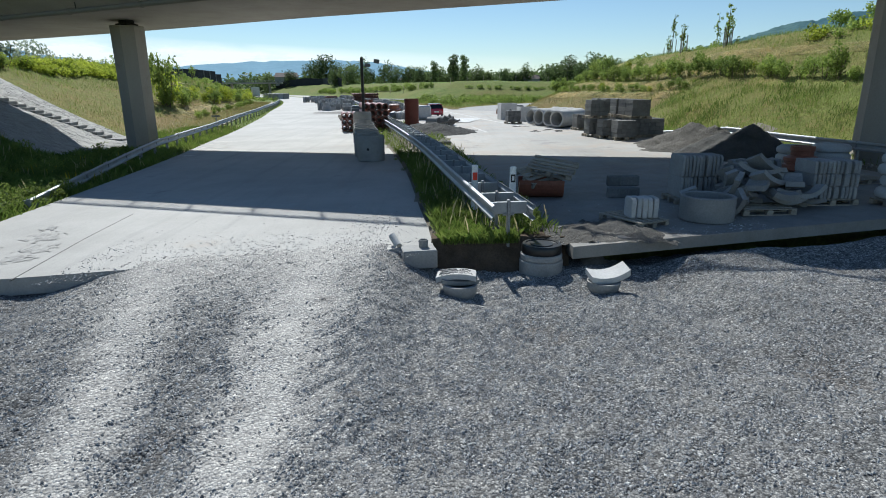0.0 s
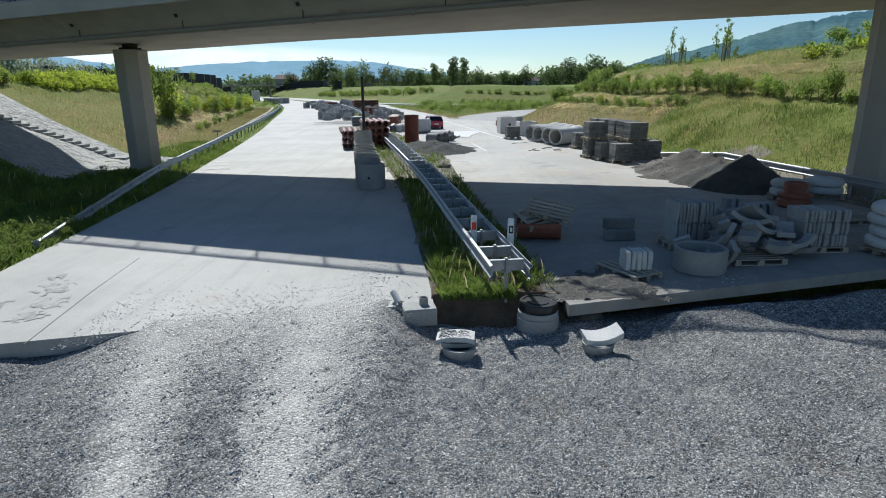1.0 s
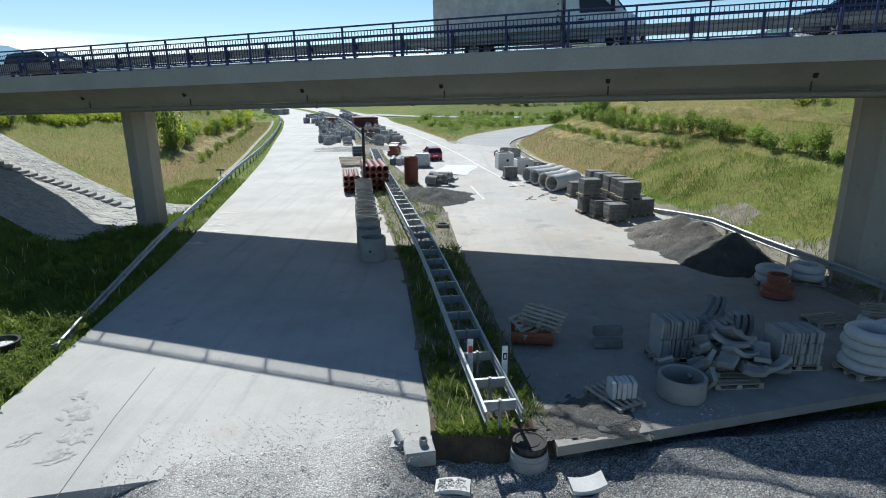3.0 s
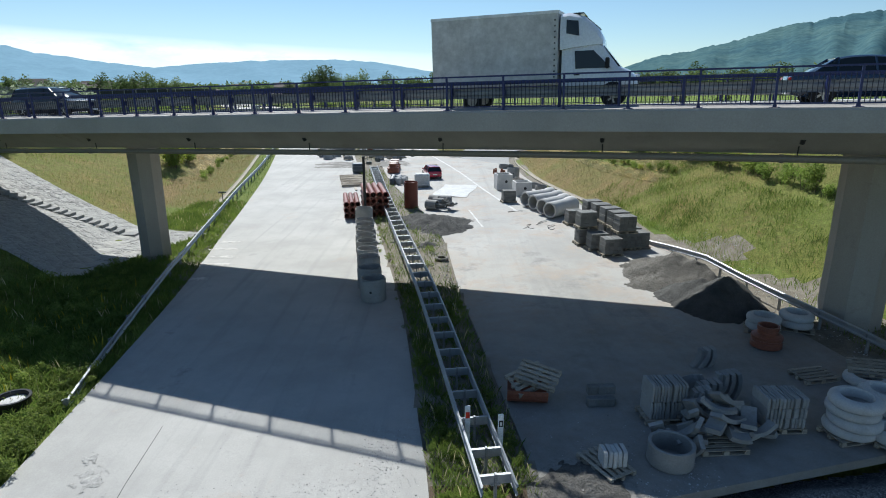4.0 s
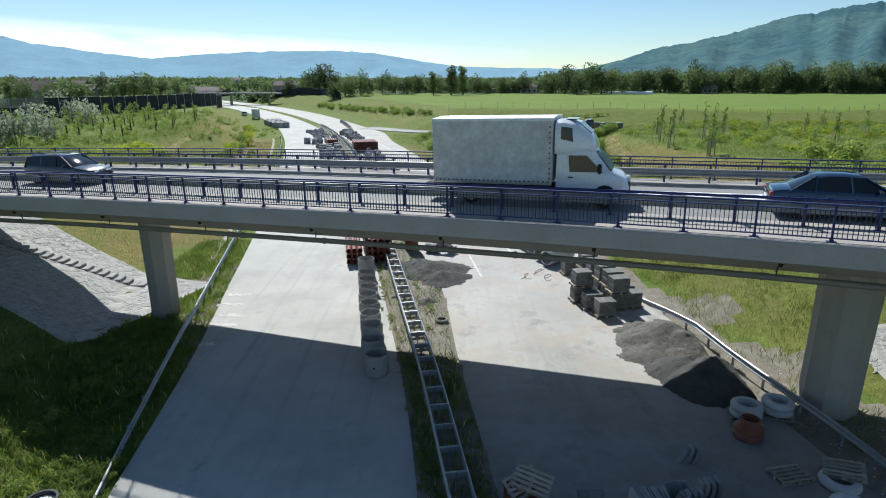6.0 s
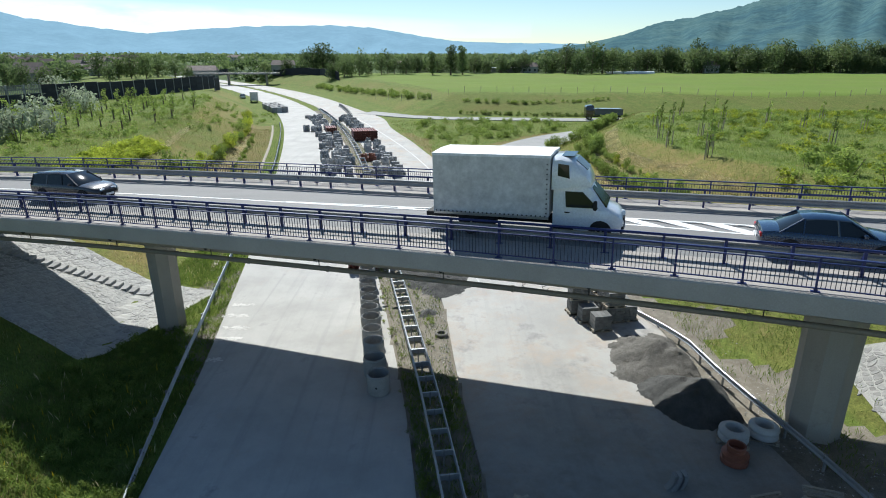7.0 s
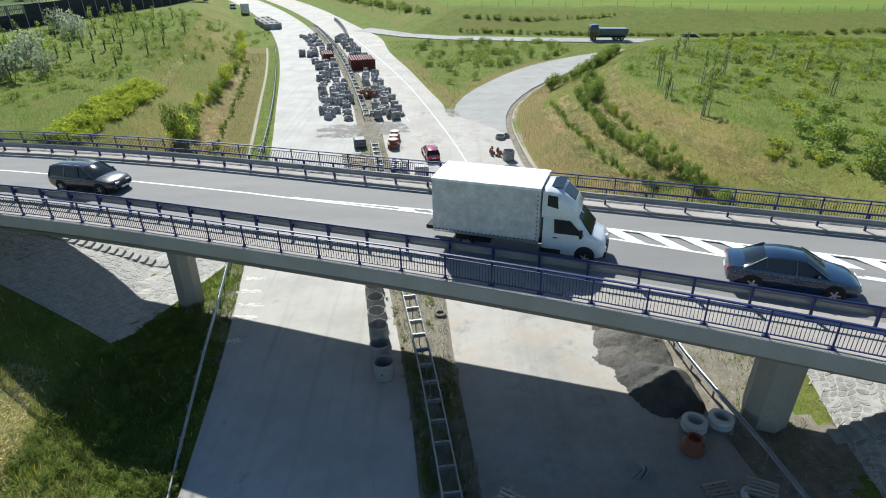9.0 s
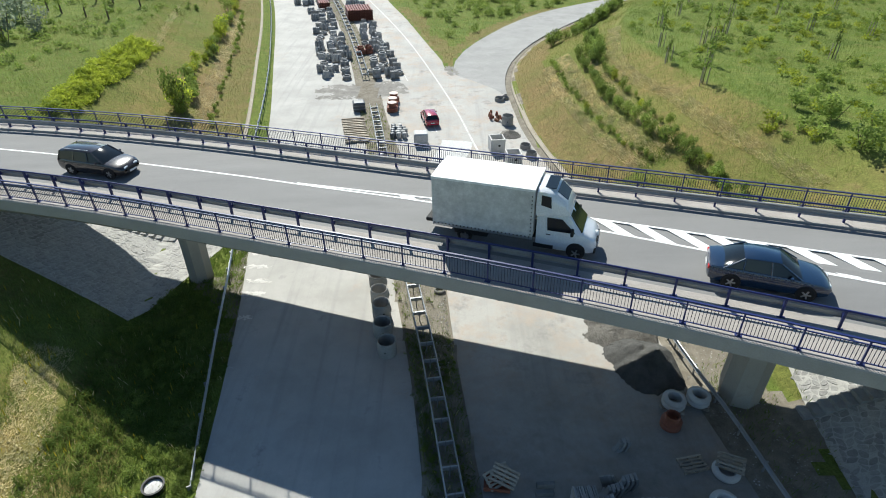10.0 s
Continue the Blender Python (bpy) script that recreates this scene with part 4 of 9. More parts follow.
bowl(on_gravel(0.22, 9.22, 20, -0.10), 0.29, 0.30, "grey concrete bowl half sunk in gravel")
saddle(on_gravel(0.20, 9.32, 8, 0.20) @ pose(0, 0, 0, 3, 2, 0), 0.62, 0.36, 0.07, 0.03, M["precast"], "grey gutter piece lying on a concrete bowl")
saddle(on_gravel(0.16, 9.34, -4, 0.285) @ pose(0, 0, 0, -3, -3, 0), 0.66, 0.40, 0.09, -0.05, M["white_precast"], "pale curved gutter piece with gravel on top")
rnd = np.random.default_rng(77)
top = Shape()
for _ in range(130):
    u, w, q = rnd.uniform(-0.28, 0.24), rnd.uniform(-0.17, 0.15), rnd.uniform(0.008, 0.02)
    top.box((u, w, 0.006), (q * 2, q * 1.5, q * 1.4), pose(0.16, 9.34, float(gravel_z(0.16, 9.34)) + 0.372 - 0.05 * (u / 0.33) ** 2, 0, 0, rnd.uniform(-5, 5)))
tagged(part("gravel_crumbs", top, M["stone"]), "small stones lying on the curved pieces", "loose stones", kind="stuff")
bowl(on_gravel(2.66, 9.42, 0, -0.06), 0.28, 0.24, "grey concrete bowl half sunk in gravel")
saddle(on_gravel(2.74, 9.46, 6, 0.20) @ pose(0, 0, 0, 10, -9, 0), 0.66, 0.34, 0.11, 0.09, M["white_precast"], "pale curved gutter piece tilted on a bowl")

mh = thing("manhole_shaft", on_gravel(1.75, 10.42, 0, -0.12), "concrete manhole shaft with a glossy black lid in gravel", "manhole")
part("shaft", Shape().tube(0.26, 0.40, 0.0, 0.34, 28).tube(0.27, 0.385, 0.34, 0.46, 28), M["precast"], mh, "", True)
part("lid", Shape().lathe([(0.36, 0.46), (0.37, 0.48), (0.37, 0.60), (0.35, 0.63), (0.30, 0.63), (0.29, 0.615), (0.22, 0.615), (0.21, 0.63), (0.0, 0.63)], 28), M["black"], mh, "glossy black lid with rings", True)

blk = thing("corner_block", on_road(-0.52, 10.3, 12), "grey concrete block at the slab's corner with pipe stubs", "concrete block")
part("block", Shape().box((0, 0, -0.14), (0.62, 0.46, 0.34), None, 0.02), M["precast"], blk)
part("pipe_stub", Shape().tube(0.065, 0.085, 0.02, 0.17, 18, pose(0.1, 0.05, 0)), M["precast"], blk)
part("plastic_tube", Shape().tube(0.055, 0.068, 0, 0.30, 18, pose(-0.34, 0.22, 0.02, 60, 0, 200)), M["white_precast"], blk, "pale green plastic tube")


def upright_slabs(x, y, turn, count, size, label, layers=1, dz=PALLET_H, gap=0.0):
    """Concrete slabs standing close together on a pallet."""
    st = thing("slab_stack", on_road(x, y, turn, dz), label, "slab stack", "stacks of upright concrete slabs")
    t, w, h = size
    # rounded top corners and a thinner foot
    rc = min(0.13, 0.2 * h)
    arc = [(w / 2 - rc * (1 - math.cos(a)), h - rc * (1 - math.sin(a))) for a in (0.0, 0.45, 0.9, 1.25, 1.57)]
    prof = [(-w / 2 + 0.02, 0.0), (w / 2 - 0.02, 0.0), (w / 2, 0.03)] + arc + [(-y, z) for y, z in arc[::-1]] + [(-w / 2, 0.03)]
    sh = loft([[(x, y * k, 0.5 * h + (z - 0.5 * h) * k) for y, z in prof] for x, k in ((-t * 0.42, 0.95), (-t * 0.32, 1.0), (t * 0.32, 1.0), (t * 0.42, 0.95))])
    me = None
    for k in range(layers):
        for i in range(count):
            if me is None:
                o = part("slab", sh, M["precast"] if layers > 1 else M["white_precast"], st)
                me = o.data
            else:
                o = new("slab", me)
                o.parent = st
            o.location = ((i - (count - 1) / 2) * (t + gap), 0.02 * math.sin(i * 2.3 + k), k * h)
            o.rotation_euler = (0, radians(2.0 * math.sin(i * 1.7 + k * 2)), radians(1.5 * math.sin(i * 2.9)))
    return st


pallet(on_road(3.92, 12.02, -62), "weathered pallet carrying five pale slabs")
upright_slabs(4.05, 11.95, 4, 5, (0.118, 0.42, 0.42), "five pale concrete slabs standing on a pallet")
pallet(on_road(6.0, 14.1, 4), "weathered pallet under grey slabs")
upright_slabs(6.0, 14.1, 4, 12, (0.082, 0.7, 0.5), "two layers of grey concrete slabs on a pallet", 2)
pallet(on_road(8.85, 13.6, 2), "weathered pallet under grey slabs")
upright_slabs(8.85, 13.6, 2, 11, (0.098, 0.75, 0.29), "three layers of grey concrete slabs on a pallet", 3)

ring = thing("concrete_ring", on_road(5.53, 12.2, 40), "short pale grey concrete shaft ring on the slab", "concrete ring")
part("ring", Shape().tube(0.46, 0.55, 0, 0.52, 36), M["precast"], ring, "", True)

# the untidy heap of curved pieces
pallet(on_road(6.95, 12.75, 4), "weathered pallet under curved concrete pieces")
rnd = random.Random(11)
HEAP_AT = [(6.35, 12.7, 0.16, 80, 10, 70), (6.5, 12.9, 0.3, 70, 20, 40), (6.25, 13.1, 0.14, 30, 60, 20), (6.6, 13.1, 0.2, 96, 0, 120), (7.55, 12.75, 0.16, 90, 0, 5), (7.5, 12.85, 0.34, 84, 5, -10),
           (6.85, 13.3, 0.2, 75, 30, -30), (6.7, 13.5, 0.45, 60, 40, 10), 
           (7.5, 13.2, 0.25, 95, 0, 30), (7.0, 14.5, 0.05, 88, 0, 60), (5.9, 12.9, 0.05, 80, 15, 100), (5.6, 13.3, 0.05, 60, 40, 60),
            (7.6, 13.55, 0.6, 60, 30, 10), (7.15, 13.35, 0.6, 76, 12, 60), (6.55, 13.9, 0.1, 30, 60, 70), (6.4, 14.4, 0.08, 85, 5, 20), (7.2, 15.2, 0.1, 10, 70, 10), (7.32, 15.2, 0.1, 12, 66, 10), (7.44, 15.2, 0.1, 14, 62, 10), (7.56, 15.2, 0.1, 16, 58, 10), (8.1, 13.1, 0.1, 84, 8, -40), (8.0, 12.8, 0.28, 80, -10, 15), (6.1, 12.4, 0.05, 35, 50, 130),
            (7.35, 12.6, 0.34, 96, 4, -12), (7.2, 12.95, 0.55, 70, 18, 20), (6.75, 12.75, 0.5, 84, -12, 48), (6.45, 13.3, 0.5, 66, 30, 80), (7.0, 13.1, 0.78, 82, 8, -30), (7.35, 13.45, 0.78, 62, 26, 14), (6.85, 13.75, 0.6, 74, 20, 40), (7.75, 13.0, 0.5, 88, -6, 64), (6.2, 12.75, 0.4, 52, 44, 110), (5.75, 12.95, 0.14, 70, 30, 30), (7.9, 13.4, 0.12, 50, 50, -20)]
for x, y, z, a, b, c in HEAP_AT:
    kind = rnd.choice(["wide", "narrow", "wide", "short"])
    curved_piece(on_road(x, y, 0, z) @ pose(0, 0, 0.12, a, b, c) @ pose(0, -0.12, -0.17), kind, M["precast"], "grey curved concrete piece thrown on an untidy heap", "heap of curved concrete pieces")

for x, y, z, count, lean in ((8.55, 17.0, 0.0, 5, 58), (7.35, 14.5, 0.2, 6, 50), (8.15, 14.9, 0.28, 6, 64), (6.9, 13.9, 0.35, 5, 44)):
    for i in range(count):
        curved_piece(on_road(x - 0.3 + 0.13 * i, y + 0.03 * i, 6, z + 0.12) @ pose(0, 0, 0, 90, 0, 0) @ pose(0, 0, 0, 0, 0, lean + 4 * i) @ pose(0, 0, -0.17), "wide" if i % 2 else "narrow", M["precast"], "grey curved concrete piece nested in a leaning row", "heap of curved concrete pieces")


def round_ring(m, r=0.62, label="thick pale concrete ring lying in a stack", mat_="white_precast"):
    o = part("rounded_ring", Shape().lathe([(0.36 * r / 0.62, 0.02), (r - 0.08, 0.0), (r - 0.02, 0.04), (r, 0.11), (r - 0.02, 0.19), (r - 0.10, 0.25), (r - 0.2, 0.27), (0.36 * r / 0.62 + 0.02, 0.27), (0.36 * r / 0.62, 0.24)], 32, None, True), M[mat_], None, "", True)
    o.matrix_world = m
    return tagged(o, label, "concrete ring", "thick concrete rings")


for x, y, layers in ((10.45, 13.1, 4), (11.75, 13.75, 3), (11.35, 12.7, 1)):
    pallet(on_road(x, y, 12), "weathered pallet under thick concrete rings")
    for k in range(layers):
        round_ring(on_road(x + 0.03 * math.sin(k * 2), y + 0.03 * math.cos(k * 3), k * 40, PALLET_H + 0.262 * k) @ pose(0, 0, 0, 2 * math.sin(k * 1.3), 0, 0))
for x, y in ((11.6, 19.55), (12.9, 19.75)):
    pallet(on_road(x, y, -25), "weathered pallet under thick concrete rings")
    for k in range(2):
        round_ring(on_road(x, y, k * 35, PALLET_H + 0.262 * k), 0.58)


def plastic_base(m, label, scale=1.0):
    s = Shape().lathe([(0.42, 0), (0.5, 0.05), (0.5, 0.2), (0.46, 0.24), (0.46, 0.3), (0.5, 0.33), (0.5, 0.42), (0.32, 0.5), (0.32, 0.62), (0.34, 0.64), (0.34, 0.78), (0.29, 0.78), (0.29, 0.5), (0.0, 0.48)], 28, Matrix.Scale(scale, 4))
    o = part("plastic_manhole_base", s, M["orange"], None, "", True)
    o.matrix_world = m
    return tagged(o, label, "manhole base", "orange plastic manhole bases")


plastic_base(on_road(11.1, 18.35, 20), "orange-brown plastic manhole base beside white rings")

crate = thing("plastic_channel", on_road(2.45, 15.1, -6), "orange-brown plastic half-pipe channel under a slatted pallet", "plastic channel")
part("channel", shell_shape(0.36, 0.05, 1.15, -100, 100, 13).add([], []), M["orange"], crate).matrix_local = pose(-0.58, 0, 0.0, 90, 0, 90) @ pose(0, 0, 0)
pallet(on_road(2.5, 15.3, 28, 0.52) @ pose(0, 0, 0, 24, -10, 0), "weathered slatted pallet tilted on a plastic channel")
pallet(on_road(2.75, 15.2, -24, 0.68) @ pose(0, 0, 0, 18, 8, 0), "weathered slatted pallet lying crosswise on another pallet")
for i in range(4):
    o = part("kerb_stone", Shape().box((0, 0, 0.13), (0.5, 0.2, 0.26), None, 0.02), M["block"])
    o.matrix_world = on_road(4.35 + 0.28 * (i % 2) + 0.02 * i, 14.75 + 0.22 * (i // 2), 4, 0.262 * (i // 2))
    tagged(o, "dark grey kerb stone in a small pile", "kerb stone", "small pile of kerb stones")
pallet(on_road(11.4, 16.15, 12), "weathered wooden pallet lying flat on concrete")
pallet(on_road(13.0, 16.0, -30, 0.30) @ pose(0, 0, 0, 12, -8, 0), "weathered pallet tilted against rings")
round_ring(on_road(12.75, 15.75, 0), 0.62)


# ---- rings along the median ----
def shaft_ring(m, h=0.95, holes=True, r=0.55, label="grey concrete shaft ring standing in a row"):
    t = thing("shaft_ring", m, label, "concrete ring", "row of shaft rings beside the median")
    part("ring", Shape().tube(r - 0.08, r, 0, h, 30).tube(r - 0.06, r - 0.025, h, h + 0.05, 30), M["precast"], t, "", True)
    if holes:
        # flat dark discs on the ring's skin, the holes' shade put into their colour
        for a in (-95, 80):
            part("lifting_hole", Shape().lathe([(0.055, 0), (0.055, 0.006)], 12, pose((r + 0.001) * math.cos(radians(a)), (r + 0.001) * math.sin(radians(a)), 0.48, 0, 90, a)), M["dark"], t)
    return t


for i, (x, y) in enumerate(((-3.06, 23.55), (-3.42, 25.1), (-3.66, 26.8), (-3.9, 28.15), (-4.14, 29.65), (-4.38, 30.95), (-4.52, 32.2), (-4.75, 33.5), (-4.98, 34.9), (-5.2, 36.4))):
    shaft_ring(on_road(x, y, 13 * i), 0.95 if i != 9 else 1.35)
lamp = thing("site_lamp_pole", on_road(-5.2, 37.0, 0), "dark slender pole with two small floodlights", "lamp pole")
part("pole", Shape().box((0, 0, 2.3), (0.16, 0.16, 4.6), None, 0.01), M["dark"], lamp)
part("floodlight", Shape().box((0.3, -0.05, 4.45), (0.34, 0.1, 0.24), pose(0, 0, 0, 0, 8, 0), 0.02).box((0.12, 0, 4.45), (0.2, 0.03, 0.03)), M["graphite"], lamp)
part("floodlight", Shape().box((0.34, 0.1, 4.15), (0.34, 0.1, 0.2), None, 0.02).box((0.15, 0.05, 4.15), (0.2, 0.03, 0.03)), M["graphite"], lamp)


def pipe_shape(r, length, n=18, socket=True):
    prof = [(r * 0.86, 0), (r * 1.12 if socket else r, 0), (r * 1.12 if socket else r, 0.14), (r, 0.18), (r, length), (r * 0.86, length)]
    return Shape().lathe(prof, n, None, True)


def pipe_bundle(x, y, turn, across, rows, r, length, material, label):
    b = thing("pipe_bundle", on_road(x, y, turn), label, "pipe bundle", "bundles of plastic pipes")
    me = None
    for k in range(rows):
        for i in range(across):
            if me is None:
                o = part("pipe", pipe_shape(r, length), M[material], b, "", True)
                me = o.data
            else:
                o = new("pipe", me)
                o.parent = b
            o.matrix_local = pose((i - (across - 1) / 2) * r * 2.26, 0, 0.08 + r * 1.12 + k * r * 2.3, -90, 0, 0)
    for yy in (0.6, length - 0.6):
        for k in range(rows):
            part("batten", Shape().box((0, yy, 0.04 + k * r * 2.3), (across * r * 2.3, 0.08, 0.05), None, 0.005), M["wood"], b)
    return b


pipe_bundle(-4.75, 39.6, 12, 4, 4, 0.19, 4.5, "brown", "red-brown plastic pipes stacked four high on battens")
pipe_bundle(-6.4, 39.2, 11, 3, 3, 0.17, 4.0, "brown", "red-brown plastic pipes strapped in a low bundle")
tall = thing("ribbed_pipe", on_road(-2.55, 42.8, 0), "tall ribbed red-brown plastic shaft standing upright", "plastic shaft")
part("shaft", Shape().lathe([(0.5, 0)] + [(0.5 + 0.03 * (k % 2), 0.1 * k) for k in range(1, 20)] + [(0.5, 2.0), (0.46, 2.0), (0.46, 1.6), (0, 1.6)], 24), M["brown"], tall, "", True)
for i, (x, y, a) in enumerate(((-1.35, 42.3, 60), (-0.9, 43.0, 75), (-1.1, 44.4, 50), (-0.4, 43.9, 80))):
    o = part("concrete_pipe_piece", Shape().tube(0.28, 0.36, 0, 0.9, 20), M["precast"], None, "", True)
    o.matrix_world = on_road(x, y, a, 0.36) @ pose(0, 0, 0, 90, 0, 0)
    tagged(o, "short grey concrete pipe lying on its side", "concrete pipe", "short concrete pipes")
for i, (x, y, a, b, c) in enumerate(((0.1, 41.9, 30, 20, 10), (0.4, 41.7, 70, 10, 50), (-0.2, 41.8, 80, 0, -20), (0.2, 42.3, 20, 60, 90))):
    curved_piece(on_road(x, y, 0, 0.2) @ pose(0, 0, 0.1, a, b, c), "wide", M["block"], "grey curved piece on a scrap pile", "scrap pile by the median")


def heap(name, peaks, x0, x1, y0, y1, material, label, seed=0, step=0.1):
    """Tipped stone: cones at their angle of rest, with slips and lumps; peaks: (x, y, height, steepness)."""
    xs, ys = np.arange(x0, x1, step), np.arange(y0, y1, step)
    vs, ids, fs = [], {}, []
    for j, y in enumerate(ys):
        for i, x in enumerate(xs):
            z = max(h - k * math.hypot((x - a) * (1 + 0.12 * math.sin(3 * math.atan2(y - b, x - a) + seed)), y - b) for a, b, h, k in peaks)
            z += 0.09 * noise.noise((x * 0.9 + seed, y * 0.9, 1.0)) + 0.05 * noise.noise((x * 3.7, y * 3.7, seed)) + 0.06 * noise.noise((x * 8.0, y * 8.0, seed)) + 0.035 * noise.noise((x * 17.0, y * 17.0, seed))
            if y < 31:
                z -= 1.1 * max(0.0, x - float(right_rail(y)) + 0.75)
            if z > -0.12:
                ids[i, j] = len(vs)
                vs.append((x, y, float(road_z(x, y)) + z))
    for (i, j), k in ids.items():
        q = [(i, j), (i + 1, j), (i + 1, j + 1), (i, j + 1)]
        if all(p in ids for p in q):
            fs.append(tuple(ids[p] for p in q))
    o = part(name, Shape().add(vs, fs), material, None, "", True)
    return tagged(o, label, "stone heap", "heaps of loose stone")


heap("gravel_mound", [(10.9, 26.3, 1.0, 0.46), (11.5, 25.5, 0.9, 0.46), (9.9, 25.0, 0.45, 0.3), (12.2, 27.4, 0.7, 0.4), (10.1, 27.6, 0.4, 0.35)], 7.6, 13.6, 22.6, 30.0, M["heap"], "grey heap of crushed stone beside the crash barrier", 1.0)
# colour darkened to stand for the bridge's shadow falling across this heap
heap("gravel_mound", [(11.5, 22.3, 1.2, 0.62), (10.8, 23.0, 0.85, 0.5), (11.0, 21.9, 0.95, 0.6)], 8.8, 14.2, 19.8, 25.6, M["dark_shaded_heap"], "dark pointed heap of crushed stone beside the crash barrier, bridge shade in its colour", 2.4)
heap("gravel_mound", [(-0.9, 37.6, 0.62, 0.26), (-0.2, 36.0, 0.5, 0.28), (-1.9, 38.6, 0.5, 0.3)], -4.0, 2.4, 32.0, 41.5, M["dark_shaded_heap"], "flat dark heap of crushed stone spilling from the median", 4.0)
heap("gravel_mound", [(-1.0, 31.8, 0.3, 0.45)], -2.0, 0.2, 30.6, 33.2, M["dark_shaded_heap"], "small dark heap of stones by the median", 5.0)
heap("gravel_mound", [(6.7, 54.2, 0.55, 0.5)], 5.2, 8.2, 52.6, 55.8, M["heap"], "small grey heap of stones beside the chambers", 6.0)

tyre = part("tyre", Shape().lathe([(0.22, 0.02), (0.30, 0.0), (0.36, 0.05), (0.37, 0.1), (0.36, 0.16), (0.30, 0.2), (0.22, 0.18), (0.25, 0.1)], 28, None, True), M["rubber"], None, "", True)
tyre.matrix_world = on_road(-0.15, 29.0, 0)
tagged(tyre, "dusty old tyre lying on the concrete edge", "tyre")

sh = Shape()
gx = [(x, y) for y in np.linspace(-3.0, 3.0, 13) for x in np.linspace(-1.5, 1.5, 9)]
sh.add([(x + 0.07 * math.sin(y * 1.3), y + 0.06 * math.sin(x * 1.7), 0.03 + 0.07 * abs(noise.noise((x * 1.2, y * 1.2, 3)))) for x, y in gx], [(r * 9 + c, r * 9 + c + 1, r * 9 + c + 10, r * 9 + c + 9) for r in range(12) for c in range(8)])
o = part("ground_sheet", sh, M["sheet"], None, "", True)
o.matrix_world = on_road(0.9, 49.8, -12)
tagged(o, "white plastic sheet spread creased on the concrete", "sheet")


# ---- big pipes, chambers, block pallets ----
for i, ((x1, y1), (x2, y2)) in enumerate((((5.95, 42.4), (8.9, 44.5)), ((6.35, 41.1), (9.25, 43.3)), ((6.75, 39.4), (9.6, 42.2)), ((7.05, 38.2), (9.75, 41.0)))):
    a = math.atan2(y2 - y1, x2 - x1)
    o = part("concrete_pipe", Shape().lathe([(0.42, 0), (0.52, 0), (0.54, 0.03), (0.54, 2.2), (0.62, 2.4), (0.62, 2.75), (0.60, 2.78), (0.50, 2.78), (0.48, 2.5), (0.42, 2.4)], 32, None, True), M["white_precast"], None, "", True)
    o.matrix_world = Matrix.Translation((x1, y1, float(road_z(x1, y1)) + 0.6)) @ Matrix.Rotation(a, 4, "Z") @ pose(0, 0, 0, 0, 90, 0)
    tagged(o, "large pale concrete pipe with a flared end lying down", "concrete pipe", "row of large concrete pipes")


def chamber(x, y, turn, h, label):
    c = thing("concrete_chamber", on_road(x, y, turn), label, "concrete chamber", "square concrete chambers")
    s = Shape()
    for sx, sy, w, d in ((-0.62, 0, 0.12, 1.36), (0.62, 0, 0.12, 1.36), (0, -0.62, 1.12, 0.12), (0, 0.62, 1.12, 0.12)):
        s.box((sx, sy, h / 2), (w, d, h), None, 0.012)
    s.box((0, 0, 0.06), (1.12, 1.12, 0.1))
    part("box", s, M["white_precast"], c)
    # no opening is cut: a dark disc carries the hole's shade as colour
    part("pipe_hole", Shape().lathe([(0.12, 0), (0.12, 0.006)], 20, pose(0.12, -0.683, h * 0.55, 90, 0, 0)), M["dark"], c)
    return c


chamber(5.1, 50.5, 8, 1.35, "pale square concrete chamber open at the top")
chamber(6.4, 47.7, 6, 1.1, "pale square concrete chamber open at the top")
shaft_ring(on_road(8.2, 48.9), 0.5, False, 0.5, "grey concrete ring beside the square chambers")
shaft_ring(on_road(7.9, 51.0), 0.35, False, 0.5, "low grey concrete ring beside the square chambers")
shaft_ring(on_road(6.73, 57.0), 0.95, True, 0.6, "grey concrete shaft ring near the slip road")
shaft_ring(on_road(6.5, 64.2), 0.35, False, 0.55, "low grey concrete ring near the slip road")
shaft_ring(on_road(7.2, 64.8), 0.25, False, 0.45, "low grey concrete ring near the slip road")
for i in range(9):
    o = part("drain_fitting", Shape().lathe([(0.14, 0), (0.16, 0.02), (0.16, 0.3), (0.12, 0.36), (0.12, 0.5), (0.09, 0.5)], 14), M["rust" if i % 3 else "orange"], None, "", True)
    o.matrix_world = on_road(5.1 + 0.36 * (i % 4) + 0.1 * math.sin(i), 58.2 + 0.75 * (i // 4) + 0.2 * math.cos(i * 2), 40 * i, 0.12) @ pose(0, 0, 0, 90 if i % 2 else 0, 0, 0)
    tagged(o, "rusty brown drain fitting on concrete", "drain fitting", "drain fittings in a loose pile")


def block_stack(x, y, turn, z=0.0, w=0.98, d=0.78, layers=4, lh=0.2, label="dark grey paving blocks packed on a pallet"):
    pallet(on_road(x, y, turn, z), "weathered pallet under paving blocks")
    st = thing("block_stack", on_road(x, y, turn, z + PALLET_H), label, "paving blocks", "pallets of paving blocks")
    me = None
    for k in range(layers):
        for i in range(4):
            if me is None:
                o = part("block", Shape().box((0, 0, lh / 2), (w / 4 - 0.006, d, lh - 0.008), None, 0.01), M["block"], st)
                me = o.data
            else:
                o = new("block", me)
                o.parent = st
            o.location = ((i - 1.5) * w / 4 + 0.01 * math.sin(k * 2 + x), 0.012 * math.cos(k * 3 + i * 2 + y), k * lh)
    return st


